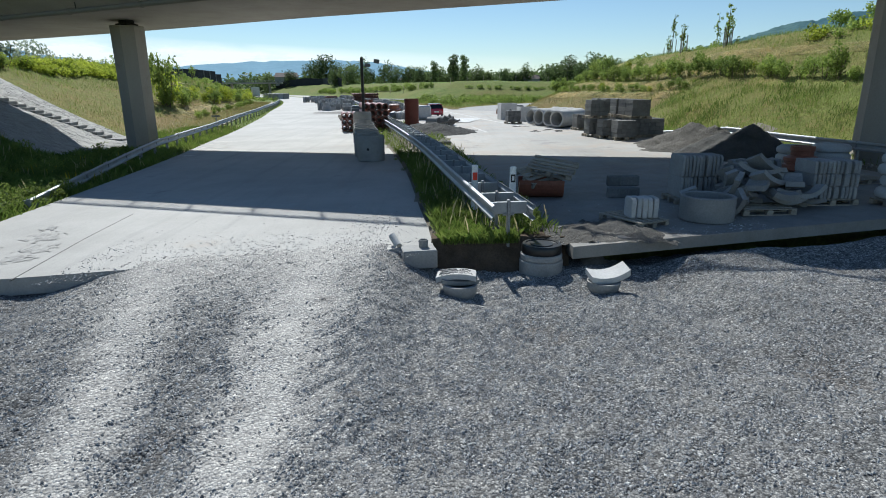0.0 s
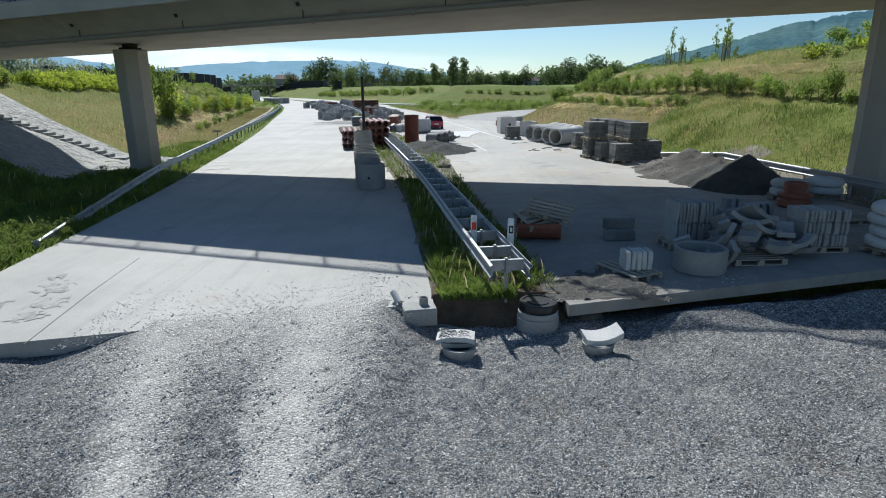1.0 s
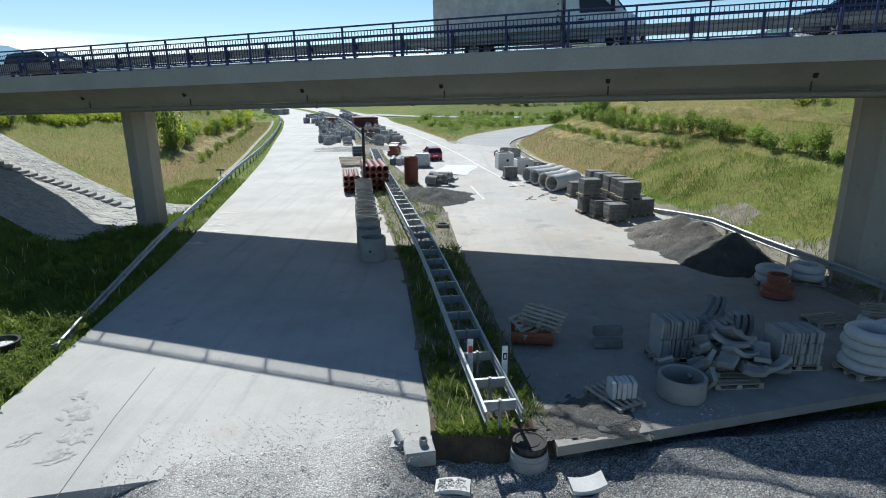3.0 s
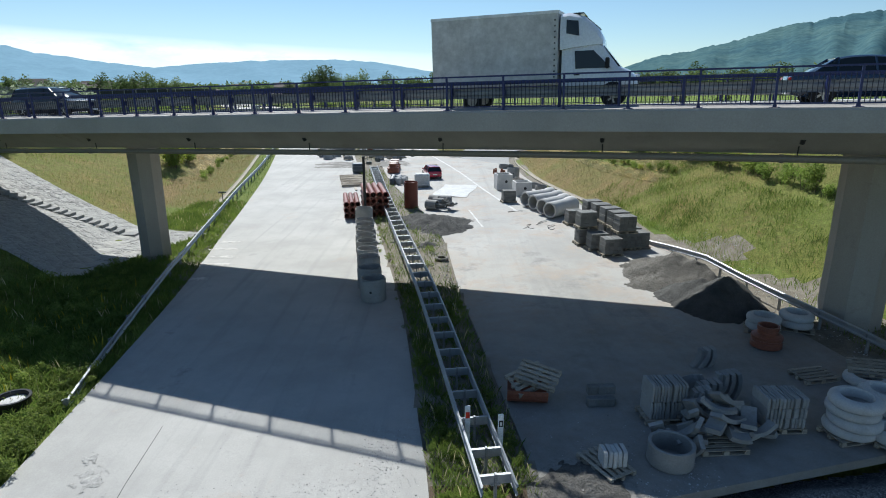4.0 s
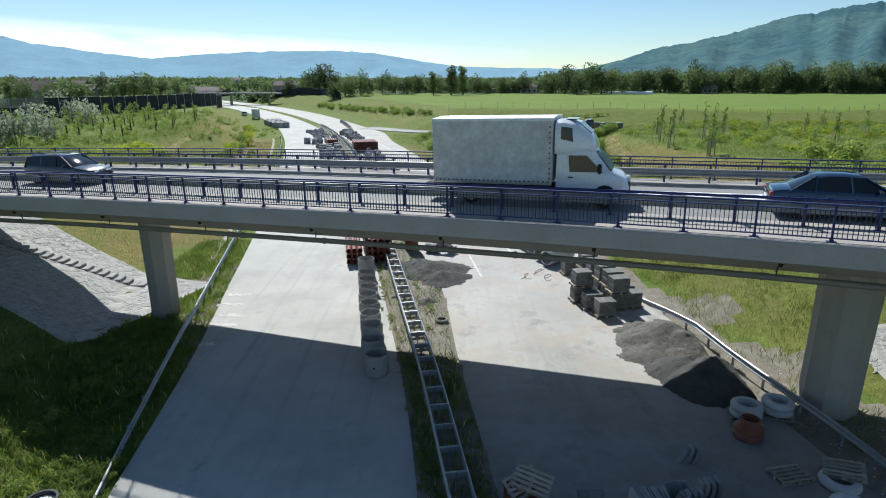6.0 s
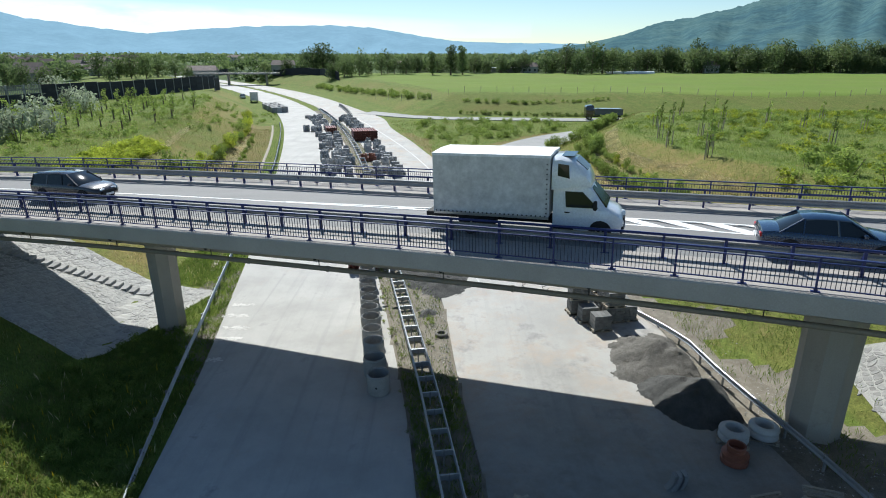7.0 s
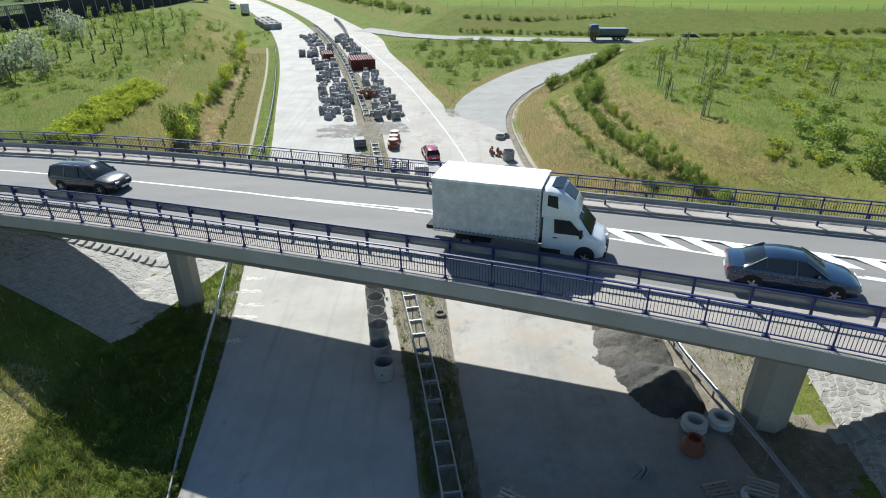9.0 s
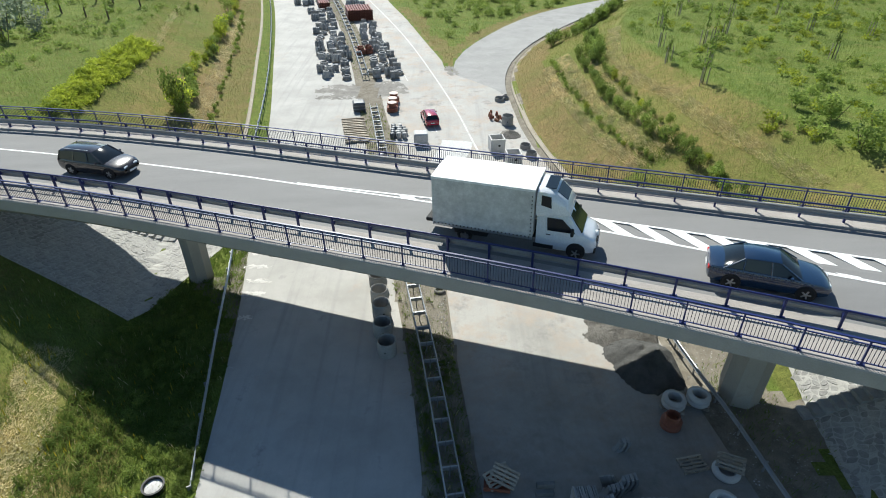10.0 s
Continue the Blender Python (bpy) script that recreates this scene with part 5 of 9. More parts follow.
STACK_H = PALLET_H + 0.8
for x, y, n in ((7.95, 31.7, 2), (8.35, 30.6, 1), (8.8, 29.5, 1), (9.75, 30.5, 2), (10.6, 30.7, 1), (9.7, 31.6, 2), (9.55, 32.7, 2), (9.3, 33.8, 2), (9.05, 34.9, 2), (8.35, 36.6, 1), (10.5, 31.8, 1), (4.95, 44.4, 1)):
    for k in range(n):
        block_stack(x, y, 8 if k == 0 else 10, k * (STACK_H + 0.004))
for i in range(4):
    a = Shape()
    pts = [(0.6 * math.cos(t * 0.7 + i) * (1 + 0.2 * math.sin(t)), 0.25 * math.sin(t * 0.9 + i * 2) + 0.04 * t, 0.012) for t in range(10)]
    a.sweep(pts, [(-0.01, -0.01), (-0.01, 0.012), (0.01, 0.012), (0.01, -0.01)])
    o = part("steel_strap", a, M["dark"])
    o.matrix_world = on_road((5.0, 6.4, 6.9, 5.6)[i], (40.6, 36.9, 35.8, 36.2)[i], 30 * i)
    tagged(o, "dark packing strap curled on the concrete", "strap", "loose packing straps")


# ---- goods beyond the bridge ----
tim = thing("timber_stack", on_road(-8.9, 55.5, 12), "grey squared timbers stacked side by side", "timber stack")
for k in range(14):
    part("timber", Shape().box((0, -3.0 + 0.46 * k, 0.12 + 0.02 * (k % 3)), (2.4, 0.2, 0.2), None, 0.01), M["wood"], tim)
part("timber", Shape().box((0, -2.0, 0.01), (0.2, 6.2, 0.06)), M["wood"], tim)
tank = thing("water_tank", on_road(-9.2, 61.3, 12), "dark grey plastic tank on the concrete", "tank")
part("body", Shape().box((0, 0, 0.5), (1.3, 1.4, 1.0), None, 0.12), M["graphite"], tank)
part("band", Shape().box((0, 0, 0.7), (1.34, 1.44, 0.06), None, 0.02).box((0, 0, 0.35), (1.34, 1.44, 0.06), None, 0.02), M["dullzinc"], tank)
for i, (x, y) in enumerate(((-5.55, 63.9), (-5.55, 62.3), (-5.5, 60.9))):
    base = plastic_base(on_road(x, y, 0), "orange plastic manhole base with a pale lid on a pallet", 1.25)
    part("lid", Shape().lathe([(0.0, 0.98), (0.5, 0.98), (0.52, 1.01), (0.5, 1.04), (0.0, 1.06)], 24), M["lid"], base, "pale pinkish round lid", True)
    pallet(on_road(x, y + 0.05, 90, -0.02), "weathered pallet under plastic bases")
for i in range(14):
    o = part("drum", Shape().lathe([(0.2, 0), (0.24, 0.03), (0.24, 0.55), (0.2, 0.6), (0.12, 0.62), (0.0, 0.62)], 16), M[("graphite", "white_precast", "far_block")[i % 3]], None, "", True)
    o.matrix_world = on_road(-4.95 + 0.55 * (i % 3) + 0.1 * math.sin(i), 53.5 + 0.55 * (i // 3), 0)
    tagged(o, "grey plastic fitting standing in a cluster", "plastic fitting", "cluster of plastic fittings")
sack = thing("white_bag", on_road(-2.1, 52.2, 5), "white wrapped pallet load on the concrete", "wrapped load")
part("load", Shape().box((0, 0, 0.65), (1.35, 1.2, 1.1), None, 0.1), M["sheet"], sack)
part("base", Shape().box((0, 0, 0.05), (1.3, 1.15, 0.12), None, 0.01), M["wood"], sack)


def goods(kind, x, y, turn, i, on_pallet=True):
    """Packed goods on a pallet, seen from afar."""
    lift = PALLET_H if on_pallet else 0.0
    if on_pallet:
        pallet(on_road(x, y, turn), "weathered pallet under stored goods")
    if kind == "rings":
        for k in range(1 + i % 3):
            o = part("stored_ring", Shape().tube(0.36, 0.52, 0, 0.34, 22), M["far_block"], None, "", True)
            o.matrix_world = on_road(x, y, 0, lift + 0.345 * k)
            tagged(o, "grey concrete ring stacked on a pallet", "concrete ring", "stored rings along the median")
    elif kind == "cone":
        o = part("shaft_cone", Shape().lathe([(0.42, 0), (0.58, 0), (0.58, 0.3), (0.36, 0.75), (0.36, 0.9), (0.26, 0.9), (0.26, 0.7), (0.42, 0.3)], 24, None, True), M["far_block"], None, "", True)
        o.matrix_world = on_road(x, y, turn, lift)
        tagged(o, "grey concrete shaft cone on a pallet", "shaft cone", "stored cones along the median")
    elif kind == "curb":
        o = thing("gully_stack", on_road(x, y, turn, lift), "grey concrete gully pieces packed on a pallet", "gully pieces", "stored gully pieces along the median")
        me = None
        for k in range(8):
            if me is None:
                q = part("gully_piece", Shape().box((0, 0, 0.2), (0.5, 0.27, 0.4), None, 0.03), M["far_block"], o)
                me = q.data
            else:
                q = new("gully_piece", me)
                q.parent = o
            q.location = ((k % 2 - 0.5) * 0.52, ((k // 2) % 2 - 0.5) * 0.3, 0.41 * (k // 4))
    else:
        o = thing("tub_stack", on_road(x, y, turn, lift), "grey upright tubs standing packed on a pallet", "tub stack", "stored tubs along the median")
        me = None
        for k in range(6):
            if me is None:
                q = part("tub", Shape().lathe([(0.17, 0), (0.21, 0.05), (0.21, 0.85), (0.18, 0.9), (0.15, 0.9), (0.15, 0.6), (0, 0.6)], 14), M["far_block"], o, "", True)
                me = q.data
            else:
                q = new("tub", me)
                q.parent = o
            q.location = ((k % 3 - 1) * 0.43, (k // 3 - 0.5) * 0.43, 0)


LEFT_GOODS = [(-12.0, 71.8, "rings"), (-12.4, 73.9, "rings"), (-12.8, 75.8, "rings"), (-13.1, 77.6, "cone"), (-14.4, 79.2, "tubs"), (-13.2, 80.9, "tubs"), (-14.3, 81.6, "curb"), (-15.4, 82.6, "curb"), (-14.0, 83.6, "tubs"), (-16.0, 84.8, "cone"), (-14.9, 86.0, "cone"), (-16.2, 87.6, "rings"), (-15.2, 89.0, "curb"), (-16.6, 90.4, "cone"), (-15.6, 91.6, "cone"),
              (-18.8, 94.2, "rings"), (-17.6, 95.4, "curb"), (-18.9, 97.0, "tubs"), (-17.8, 98.6, "curb"), (-19.4, 99.6, "tubs"), (-18.3, 101.0, "curb"), (-20.2, 102.0, "curb"), (-19.0, 103.6, "tubs"), (-20.9, 105.0, "curb"), (-19.8, 106.6, "curb"), (-21.5, 108.4, "curb"), (-20.4, 110.0, "curb"), (-27.6, 116.8, "tubs"), (-27.9, 118.2, "tubs"), (-26.0, 116.2, "curb"), (-26.3, 117.9, "curb"), (-24.2, 119.8, "curb"), (-23.0, 121.4, "tubs"), (-25.2, 124.6, "curb"), (-24.0, 127.0, "curb"), (-27.0, 131.5, "curb"), (-28.5, 135.0, "tubs"), (-29.4, 138.0, "curb")]
RIGHT_GOODS = [(-8.3, 72.4, "rings"), (-9.2, 74.2, "rings"), (-8.1, 75.2, "rings"), (-9.0, 76.4, "rings"), (-7.9, 77.4, "rings"), (-9.3, 78.6, "rings"), (-8.2, 79.8, "rings"), (-9.6, 80.8, "rings"), (-8.6, 82.2, "rings"), (-10.3, 86.4, "rings"), (-11.6, 88.2, "rings"), (-10.2, 89.6, "rings"), (-12.0, 91.2, "cone"), (-10.6, 92.4, "cone"), (-12.5, 93.8, "cone"), (-11.2, 95.2, "cone"), (-12.9, 96.8, "cone"), (-11.6, 98.6, "cone"), (-13.2, 100.2, "cone"), (-19.5, 123.0, "curb"), (-18.2, 124.6, "curb"), (-20.6, 126.4, "tubs"), (-19.4, 128.6, "curb"), (-21.8, 131.0, "curb"), (-23.6, 134.6, "tubs"), (-22.4, 137.4, "curb")]
for i, (x, y, kind) in enumerate(LEFT_GOODS + RIGHT_GOODS):
    goods(kind, x, y, 12 + 5 * math.sin(i * 2.1), i)
filler = random.Random(21)
taken = [(x, y) for x, y, kind in LEFT_GOODS + RIGHT_GOODS]
for i in range(420):
    y = filler.uniform(72, 142)
    side = filler.random() < 0.5
    x = float(XA(y)) - filler.uniform(0.7, 4.2) if side else float(XB(y)) + filler.uniform(0.7, 3.2)
    if len(taken) > 150 or any(math.hypot(x - a, y - b) < 1.25 for a, b in taken) or (not side and 101 < y < 110) or (side and 110 < y < 117):
        continue
    taken.append((x, y))
    goods(filler.choice(("rings", "rings", "cone", "curb", "tubs")), x, y, 12 + filler.uniform(-8, 8), i, i % 3 == 0)
for x, y in ((-11.6, 83.2), (-10.6, 83.8)):
    plastic_base(on_road(x, y, 0, 0), "orange plastic manhole base half wrapped in white film", 1.4)
pipe_bundle(-14.0, 103.5, 14, 10, 4, 0.19, 5.0, "brown", "wide stack of red-brown plastic pipes by the median")
pipe_bundle(-21.6, 112.0, 16, 5, 3, 0.18, 4.0, "brown", "low stack of red-brown plastic pipes by the median")
for k in range(6):
    o = thing("goods_row", on_road(-44.2 - 2.55 * (k % 3), 157.0 + 5.2 * (k % 3) + 1.2 * (k // 3), 24), "long dark stack of packed grey goods on the carriageway", "packed goods", "dark stacks at the far bend")
    for j in range(3):
        part("pack", Shape().box(((j - 1) * 1.3, 0, 0.65 + 0.05 * j), (1.24, 4.6, 1.3), None, 0.04), M["far_block"], o)
for i, y in enumerate(np.arange(142, 172, 4.2)):
    o = part("concrete_barrier", Shape().sweep([(0, -2, 0), (0, 2, 0)], [(-0.3, 0), (-0.3, 0.08), (-0.12, 0.3), (-0.08, 0.9), (0.08, 0.9), (0.12, 0.3), (0.3, 0.08), (0.3, 0)]), M["precast"])
    o.matrix_world = on_road(-22.5 - 0.86 * i - 0.03 * i * i, y, 16 + 1.1 * i)
    tagged(o, "grey concrete barrier block in a line across the carriageway", "concrete barrier", "line of concrete barriers")


# ---- verge furniture ----
def delineator(x, y, red, label):
    d = thing("delineator_post", on_road(x, y, 5, 0.1), label, "delineator", "roadside delineator posts")
    part("post", Shape().box((0, 0, 0.52), (0.14, 0.06, 1.1), None, 0.02), M["white"], d)
    part("reflector", Shape().box((0, -0.034, 0.82), (0.1, 0.012, 0.17)), M["red"] if red else M["black"], d)
    if not red:
        part("reflector_core", Shape().box((0, -0.04, 0.82), (0.05, 0.012, 0.09)), M["white"], d)
    return d


delineator(0.62, 12.9, True, "white plastic delineator post with an orange-red reflector")
delineator(1.42, 12.5, False, "white plastic delineator post with a black band")
mk = thing("marker_post", on_land(-17.75, 45.4, 10), "short post with a flat crossboard in the verge", "marker post")
part("post", Shape().box((0, 0, 0.5), (0.07, 0.05, 1.0), None, 0.008), M["dullzinc"], mk)
part("board", Shape().box((0, -0.03, 0.98), (0.62, 0.03, 0.13), None, 0.008), M["dullzinc"], mk)
tub = thing("black_tub", on_land(-12.75, 15.2, 0, 0.02), "black plastic ring lying in verge grass, filled with pale stones", "plastic ring")
part("rim", Shape().lathe([(0.40, 0), (0.46, 0.02), (0.46, 0.28), (0.5, 0.3), (0.5, 0.34), (0.42, 0.34), (0.40, 0.3)], 28, None, True), M["black"], tub, "", True)
part("fill", Shape().lathe([(0.40, 0.05), (0.40, 0.2), (0.2, 0.24), (0.0, 0.25)], 20), M["white_precast"], tub)


# ---- dirt and pale streaks on the concrete ----
M["dirt"] = mat("dark_dirt", (0.19, 0.18, 0.165), (0.31, 0.295, 0.27), 0.9, 14.0, 0.95, 0.5, spec=0.1)
M["mud"] = mat("dried_mud", (0.31, 0.302, 0.285), (0.40, 0.39, 0.367), 1.5, 12.0, 0.95, 0.3, spec=0.1)
M["trodden"] = mat("trodden_dirt", (0.215, 0.205, 0.185), (0.335, 0.32, 0.292), 0.8, 12.0, 0.95, 0.3, spec=0.1)


def dirt_patch(x, y, turn, w, d, material, label, seed, edge=0.35):
    """A thin spread, such as dirt, with a ragged edge and gaps."""
    step = max(0.03, w / 110)
    xs, ys = np.arange(-w / 2, w / 2, step), np.arange(-d / 2, d / 2, step)
    ids, vs, fs = {}, [], []
    for i, a in enumerate(xs):
        for j, b in enumerate(ys):
            p = Vector((a, b))
            p.rotate(Matrix.Rotation(radians(turn), 2))
            wx, wy = x + p.x, y + p.y
            s = 1 - math.hypot(2 * a / w, 2 * b / d) + 1.1 * noise.noise((a * 1.1 / w * 6, b * 1.1 / d * 4, seed)) + 0.7 * noise.noise((a * 3.0, b * 3.0, seed)) + 0.4 * noise.noise((a * 8.0, b * 8.0, seed))
            if s > edge:
                ids[i, j] = len(vs)
                vs.append((wx, wy, float(road_z(wx, wy)) + 0.005 + 0.012 * min(1, s - edge)))
    for (i, j), k in ids.items():
        q = [(i, j), (i + 1, j), (i + 1, j + 1), (i, j + 1)]
        if all(t in ids for t in q):
            fs.append(tuple(ids[t] for t in q))
    return tagged(part("dirt_patch", Shape().add(vs, fs), M[material]), label, "dirt", kind="structure")


M["pale_streak"] = mat("pale_slab_streak", (0.54, 0.525, 0.495), (0.60, 0.585, 0.555), 0.9, 14.0, 0.95, 0.1, spec=0.1)
dirt_patch(-10.4, 67.4, 8, 9.5, 5.4, "dirt", "dark dirt smeared across the concrete at a gap in the median", 1.0, -0.1)
dirt_patch(-7.6, 68.2, 20, 6.6, 5.2, "dirt", "dark dirt spread over the gap in the median", 2.0, -0.25)
dirt_patch(1.1, 75.6, 10, 1.7, 4.2, "dirt", "grey rubble and grit at the nose between the roads", 9.0, -0.1)
for i, (x, y, w, d) in enumerate(((-7.9, 10.2, 0.8, 0.6), (-8.0, 10.9, 0.8, 0.8), (-8.5, 11.8, 0.9, 0.9), (-9.0, 10.8, 0.7, 0.5), (-8.9, 12.6, 0.6, 0.5))):
    dirt_patch(x, y, 20 * i, w, d, "mud", "dried grey mud patch on the pale slab", 20.0 + i, 0.15)
for i, (x, y, w) in enumerate(((-12.6, 32.0, 1.9), (-12.1, 30.4, 1.8), (-12.1, 29.0, 1.7), (-12.0, 26.7, 1.0), (-12.9, 33.6, 1.7))):
    dirt_patch(x, y, -4, w, 0.55, "pale_streak", "pale streak at the edge of the slab", 30.0 + i, 0.1)
dirt_patch(3.4, 11.6, 10, 2.4, 1.7, "trodden", "brownish soil and grit spilt over the slab's corner", 40.0, 0.0)
heap("gravel_mound", [(2.6, 11.1, 0.2, 0.24), (3.4, 11.5, 0.12, 0.16)], 1.9, 4.4, 10.5, 12.4, M["heap"], "low spill of gravel over the slab's corner", 7.0)
s = Shape().sweep([(x, y, float(road_z(x, y)) + 0.002) for x, y in ((-7.1, 8.95), (-7.2, 9.6), (-7.35, 10.6), (-7.5, 11.6), (-7.75, 14.0))], [(-0.008, -0.01), (-0.008, 0.003), (0.008, 0.003), (0.008, -0.01)])
tagged(part("slab_joint", s, M["dark"]), "thin dark joint in the pale slab", "joint", kind="structure")


def earth_face():
    """The torn end of the median: bare brown earth under the turf."""
    nx, nz = 46, 9
    vs = []
    for k in range(nz + 1):
        for i in range(nx + 1):
            x, t = -0.3 + 2.6 * i / nx, k / nz
            y = 10.38 + 0.42 * t ** 0.7 + 0.10 * noise.noise((x * 2.2, t * 2, 4)) + 0.05 * noise.noise((x * 7, t * 6, 4))
            top = float(road_z(x, 10.9)) + 0.06 + 0.03 * noise.noise((x * 3, 0, 8))
            vs.append((x, y, -0.46 + (top + 0.46) * t))
    for i in range(nx + 1):
        x, y, z = vs[nz * (nx + 1) + i]
        vs.append((x, 11.35, z - 0.02))
    w = nx + 1
    o = part("earth_face", Shape().add(vs, [(k * w + i, k * w + i + 1, (k + 1) * w + i + 1, (k + 1) * w + i) for k in range(nz + 1) for i in range(nx)]), M["earth"], None, "", True)
    tagged(o, "torn brown earth at the end of the grassy median", "earth", kind="structure")


M["earth"] = mat("brown_earth", (0.075, 0.056, 0.040), (0.135, 0.102, 0.072), 3.0, 30.0, 0.95, 0.8, spec=0.1, depth=0.03)
earth_face()


# ---- stone-paved abutment slopes ----
M.update(
    dusty_channel=mat("dusty_channel_concrete", (0.30, 0.265, 0.21), (0.38, 0.34, 0.275), 0.6, 20.0, 0.9, 0.15),
    sett=mat("paving_stone", (0.235, 0.232, 0.22), (0.345, 0.338, 0.32), 2.5, 26.0, 0.9, 0.35, vary=0.18),
    mortar=mat("mortar_bed", (0.36, 0.35, 0.325), (0.45, 0.44, 0.41), 2.0, 26.0, 0.95, 0.3),
    grass=leaf_mat("verge_grass", (0.115, 0.185, 0.036), (0.225, 0.275, 0.072), 0.45, 0.6, 0.0),
    dry_grass=leaf_mat("dry_grass", (0.36, 0.255, 0.135), (0.215, 0.24, 0.08), 0.4, 0.12, 0.0),
    meadow_grass=leaf_mat("meadow_grass", (0.145, 0.225, 0.042), (0.255, 0.30, 0.08), 0.45, 0.2, 0.0),
    straw=leaf_mat("cut_straw", (0.52, 0.44, 0.25), (0.68, 0.60, 0.38), 0.3, 0.6, 0.0),
    leaf=leaf_mat("shrub_leaf", (0.165, 0.24, 0.052), (0.275, 0.335, 0.09), 0.55),
    yellow_leaf=leaf_mat("yellow_green_leaf", (0.28, 0.35, 0.04), (0.40, 0.44, 0.065), 0.6),
    willow_leaf=leaf_mat("grey_willow_leaf", (0.24, 0.28, 0.20), (0.36, 0.40, 0.31), 0.5),
    tree_leaf=leaf_mat("tree_leaf", (0.085, 0.125, 0.05), (0.14, 0.185, 0.075), 0.55, 0.05),
    bark=mat("bark", (0.09, 0.07, 0.05), (0.15, 0.12, 0.09), 4.0, 30.0, 0.95, 0.4),
    wild_flower=leaf_mat("yellow_flower", (0.45, 0.36, 0.02), (0.5, 0.42, 0.05), 0.2, 1.0, 0.0),
)


def paved_slope(l_from, l_to, n0, n1, near_test, label, skew=0.0):
    """Irregular stones bedded in mortar; the nearest are objects of their own."""
    root = thing("paved_slope", Matrix.Identity(4), label, "stone paving", kind="structure")
    rng = random.Random(int(abs(l_from) * 10))
    lo, hi = min(l_from, l_to), max(l_from, l_to)
    cw, cn = 0.35, 0.29
    nl, nn = int((hi - lo) / cw), int((n1 - n0) / cn)

    def ground(l, n, lift):
        p = BP + BU * l + BN * n
        return Vector((p.x, p.y, float(land_z(p.x, p.y)) + lift))
    grid = {}
    for i in range(nl + 1):
        for j in range(nn + 1):
            off = 0.5 * cn if i % 2 else 0
            grid[i, j] = (lo + i * cw + rng.uniform(-0.13, 0.13), n0 + j * cn + off + rng.uniform(-0.1, 0.1))
    bed = Shape()
    start = [lo + skew * (n1 - n0) * (1 - j / 20) for j in range(21)]
    vs = [tuple(ground(start[j] + (hi - start[j]) * i / 30, n0 + (n1 - n0) * j / 20, 0.048)) for i in range(31) for j in range(21)]
    bed.add(vs, [(i * 21 + j, i * 21 + j + 1, i * 21 + j + 22, i * 21 + j + 21) for i in range(30) for j in range(20)])
    part("mortar_bed", bed, M["mortar"], root)
    rest, own = Shape(), 0
    for i in range(nl):
        for j in range(nn):
            q = [grid[i, j], grid[i + 1, j], grid[i + 1, j + 1], grid[i, j + 1]]
            c = (sum(p[0] for p in q) / 4, sum(p[1] for p in q) / 4)
            if c[0] < lo + skew * (n1 - c[1]) + 0.1:
                continue
            up = rng.uniform(0.045, 0.07)
            ring = []
            for k in range(4):
                a, b, e = q[k - 1], q[k], q[(k + 1) % 4]
                u, w = rng.uniform(0.12, 0.3), rng.uniform(0.12, 0.3)
                ring += [(b[0] + (a[0] - b[0]) * u, b[1] + (a[1] - b[1]) * u), (b[0] + (e[0] - b[0]) * w, b[1] + (e[1] - b[1]) * w)]
            outer, inner, low = [], [], []
            for a, b in ring:
                a, b = c[0] + (a - c[0]) * 0.95, c[1] + (b - c[1]) * 0.95
                outer.append(ground(a, b, up - 0.02))
                low.append(ground(a, b, 0.0))
                inner.append(ground(c[0] + (a - c[0]) * 0.86, c[1] + (b - c[1]) * 0.86, up + rng.uniform(-0.008, 0.012)))
            vs = inner + outer + low
            fs = [tuple(range(8))] + [(k, 8 + k, 8 + (k + 1) % 8, (k + 1) % 8) for k in range(8)] + [(8 + k, 16 + k, 16 + (k + 1) % 8, 8 + (k + 1) % 8) for k in range(8)]
            if near_test(*c) and own < 295:
                o = ground(*c, 0)
                part("stone", Shape().add([v - o for v in vs], fs), M["sett"], root).location = o
                own += 1
            else:
                rest.add(vs, fs)
    tagged(part("stones", rest, M["sett"], root), kind="stuff")
    return root


paved_slope(-4.3, -27.0, -0.6, 9.9, lambda l, n: l > -17 and n > 1.5, "pale rough stones laid in mortar on the slope under the bridge")
paved_slope(31.2, 46.0, -0.6, 10.4, lambda l, n: l < 42 and n > 2.0, "pale rough stones laid in mortar on the slope under the bridge", 0.28)


def slope_stairs(l0, n0, l1, n1, count, label):
    st = thing("slope_stairs", Matrix.Identity(4), label, "stairs")
    a = math.atan2((BU * (l1 - l0) + BN * (n1 - n0)).y, (BU * (l1 - l0) + BN * (n1 - n0)).x)
    me, run = None, math.hypot(l1 - l0, n1 - n0) / (count - 1)
    for i in range(count):
        t = i / (count - 1)
        p = BP + BU * (l0 + (l1 - l0) * t) + BN * (n0 + (n1 - n0) * t)
        if me is None:
            o = part("step", Shape().box((0, 0, 0), (run * 0.97, 0.8, 0.26), None, 0.012), M["precast"], st)
            me = o.data
        else:
            o = new("step", me)
            o.parent = st
        o.matrix_world = Matrix.Translation((p.x, p.y, float(land_z(p.x, p.y)) + 0.045)) @ Matrix.Rotation(a, 4, "Z")
    return st


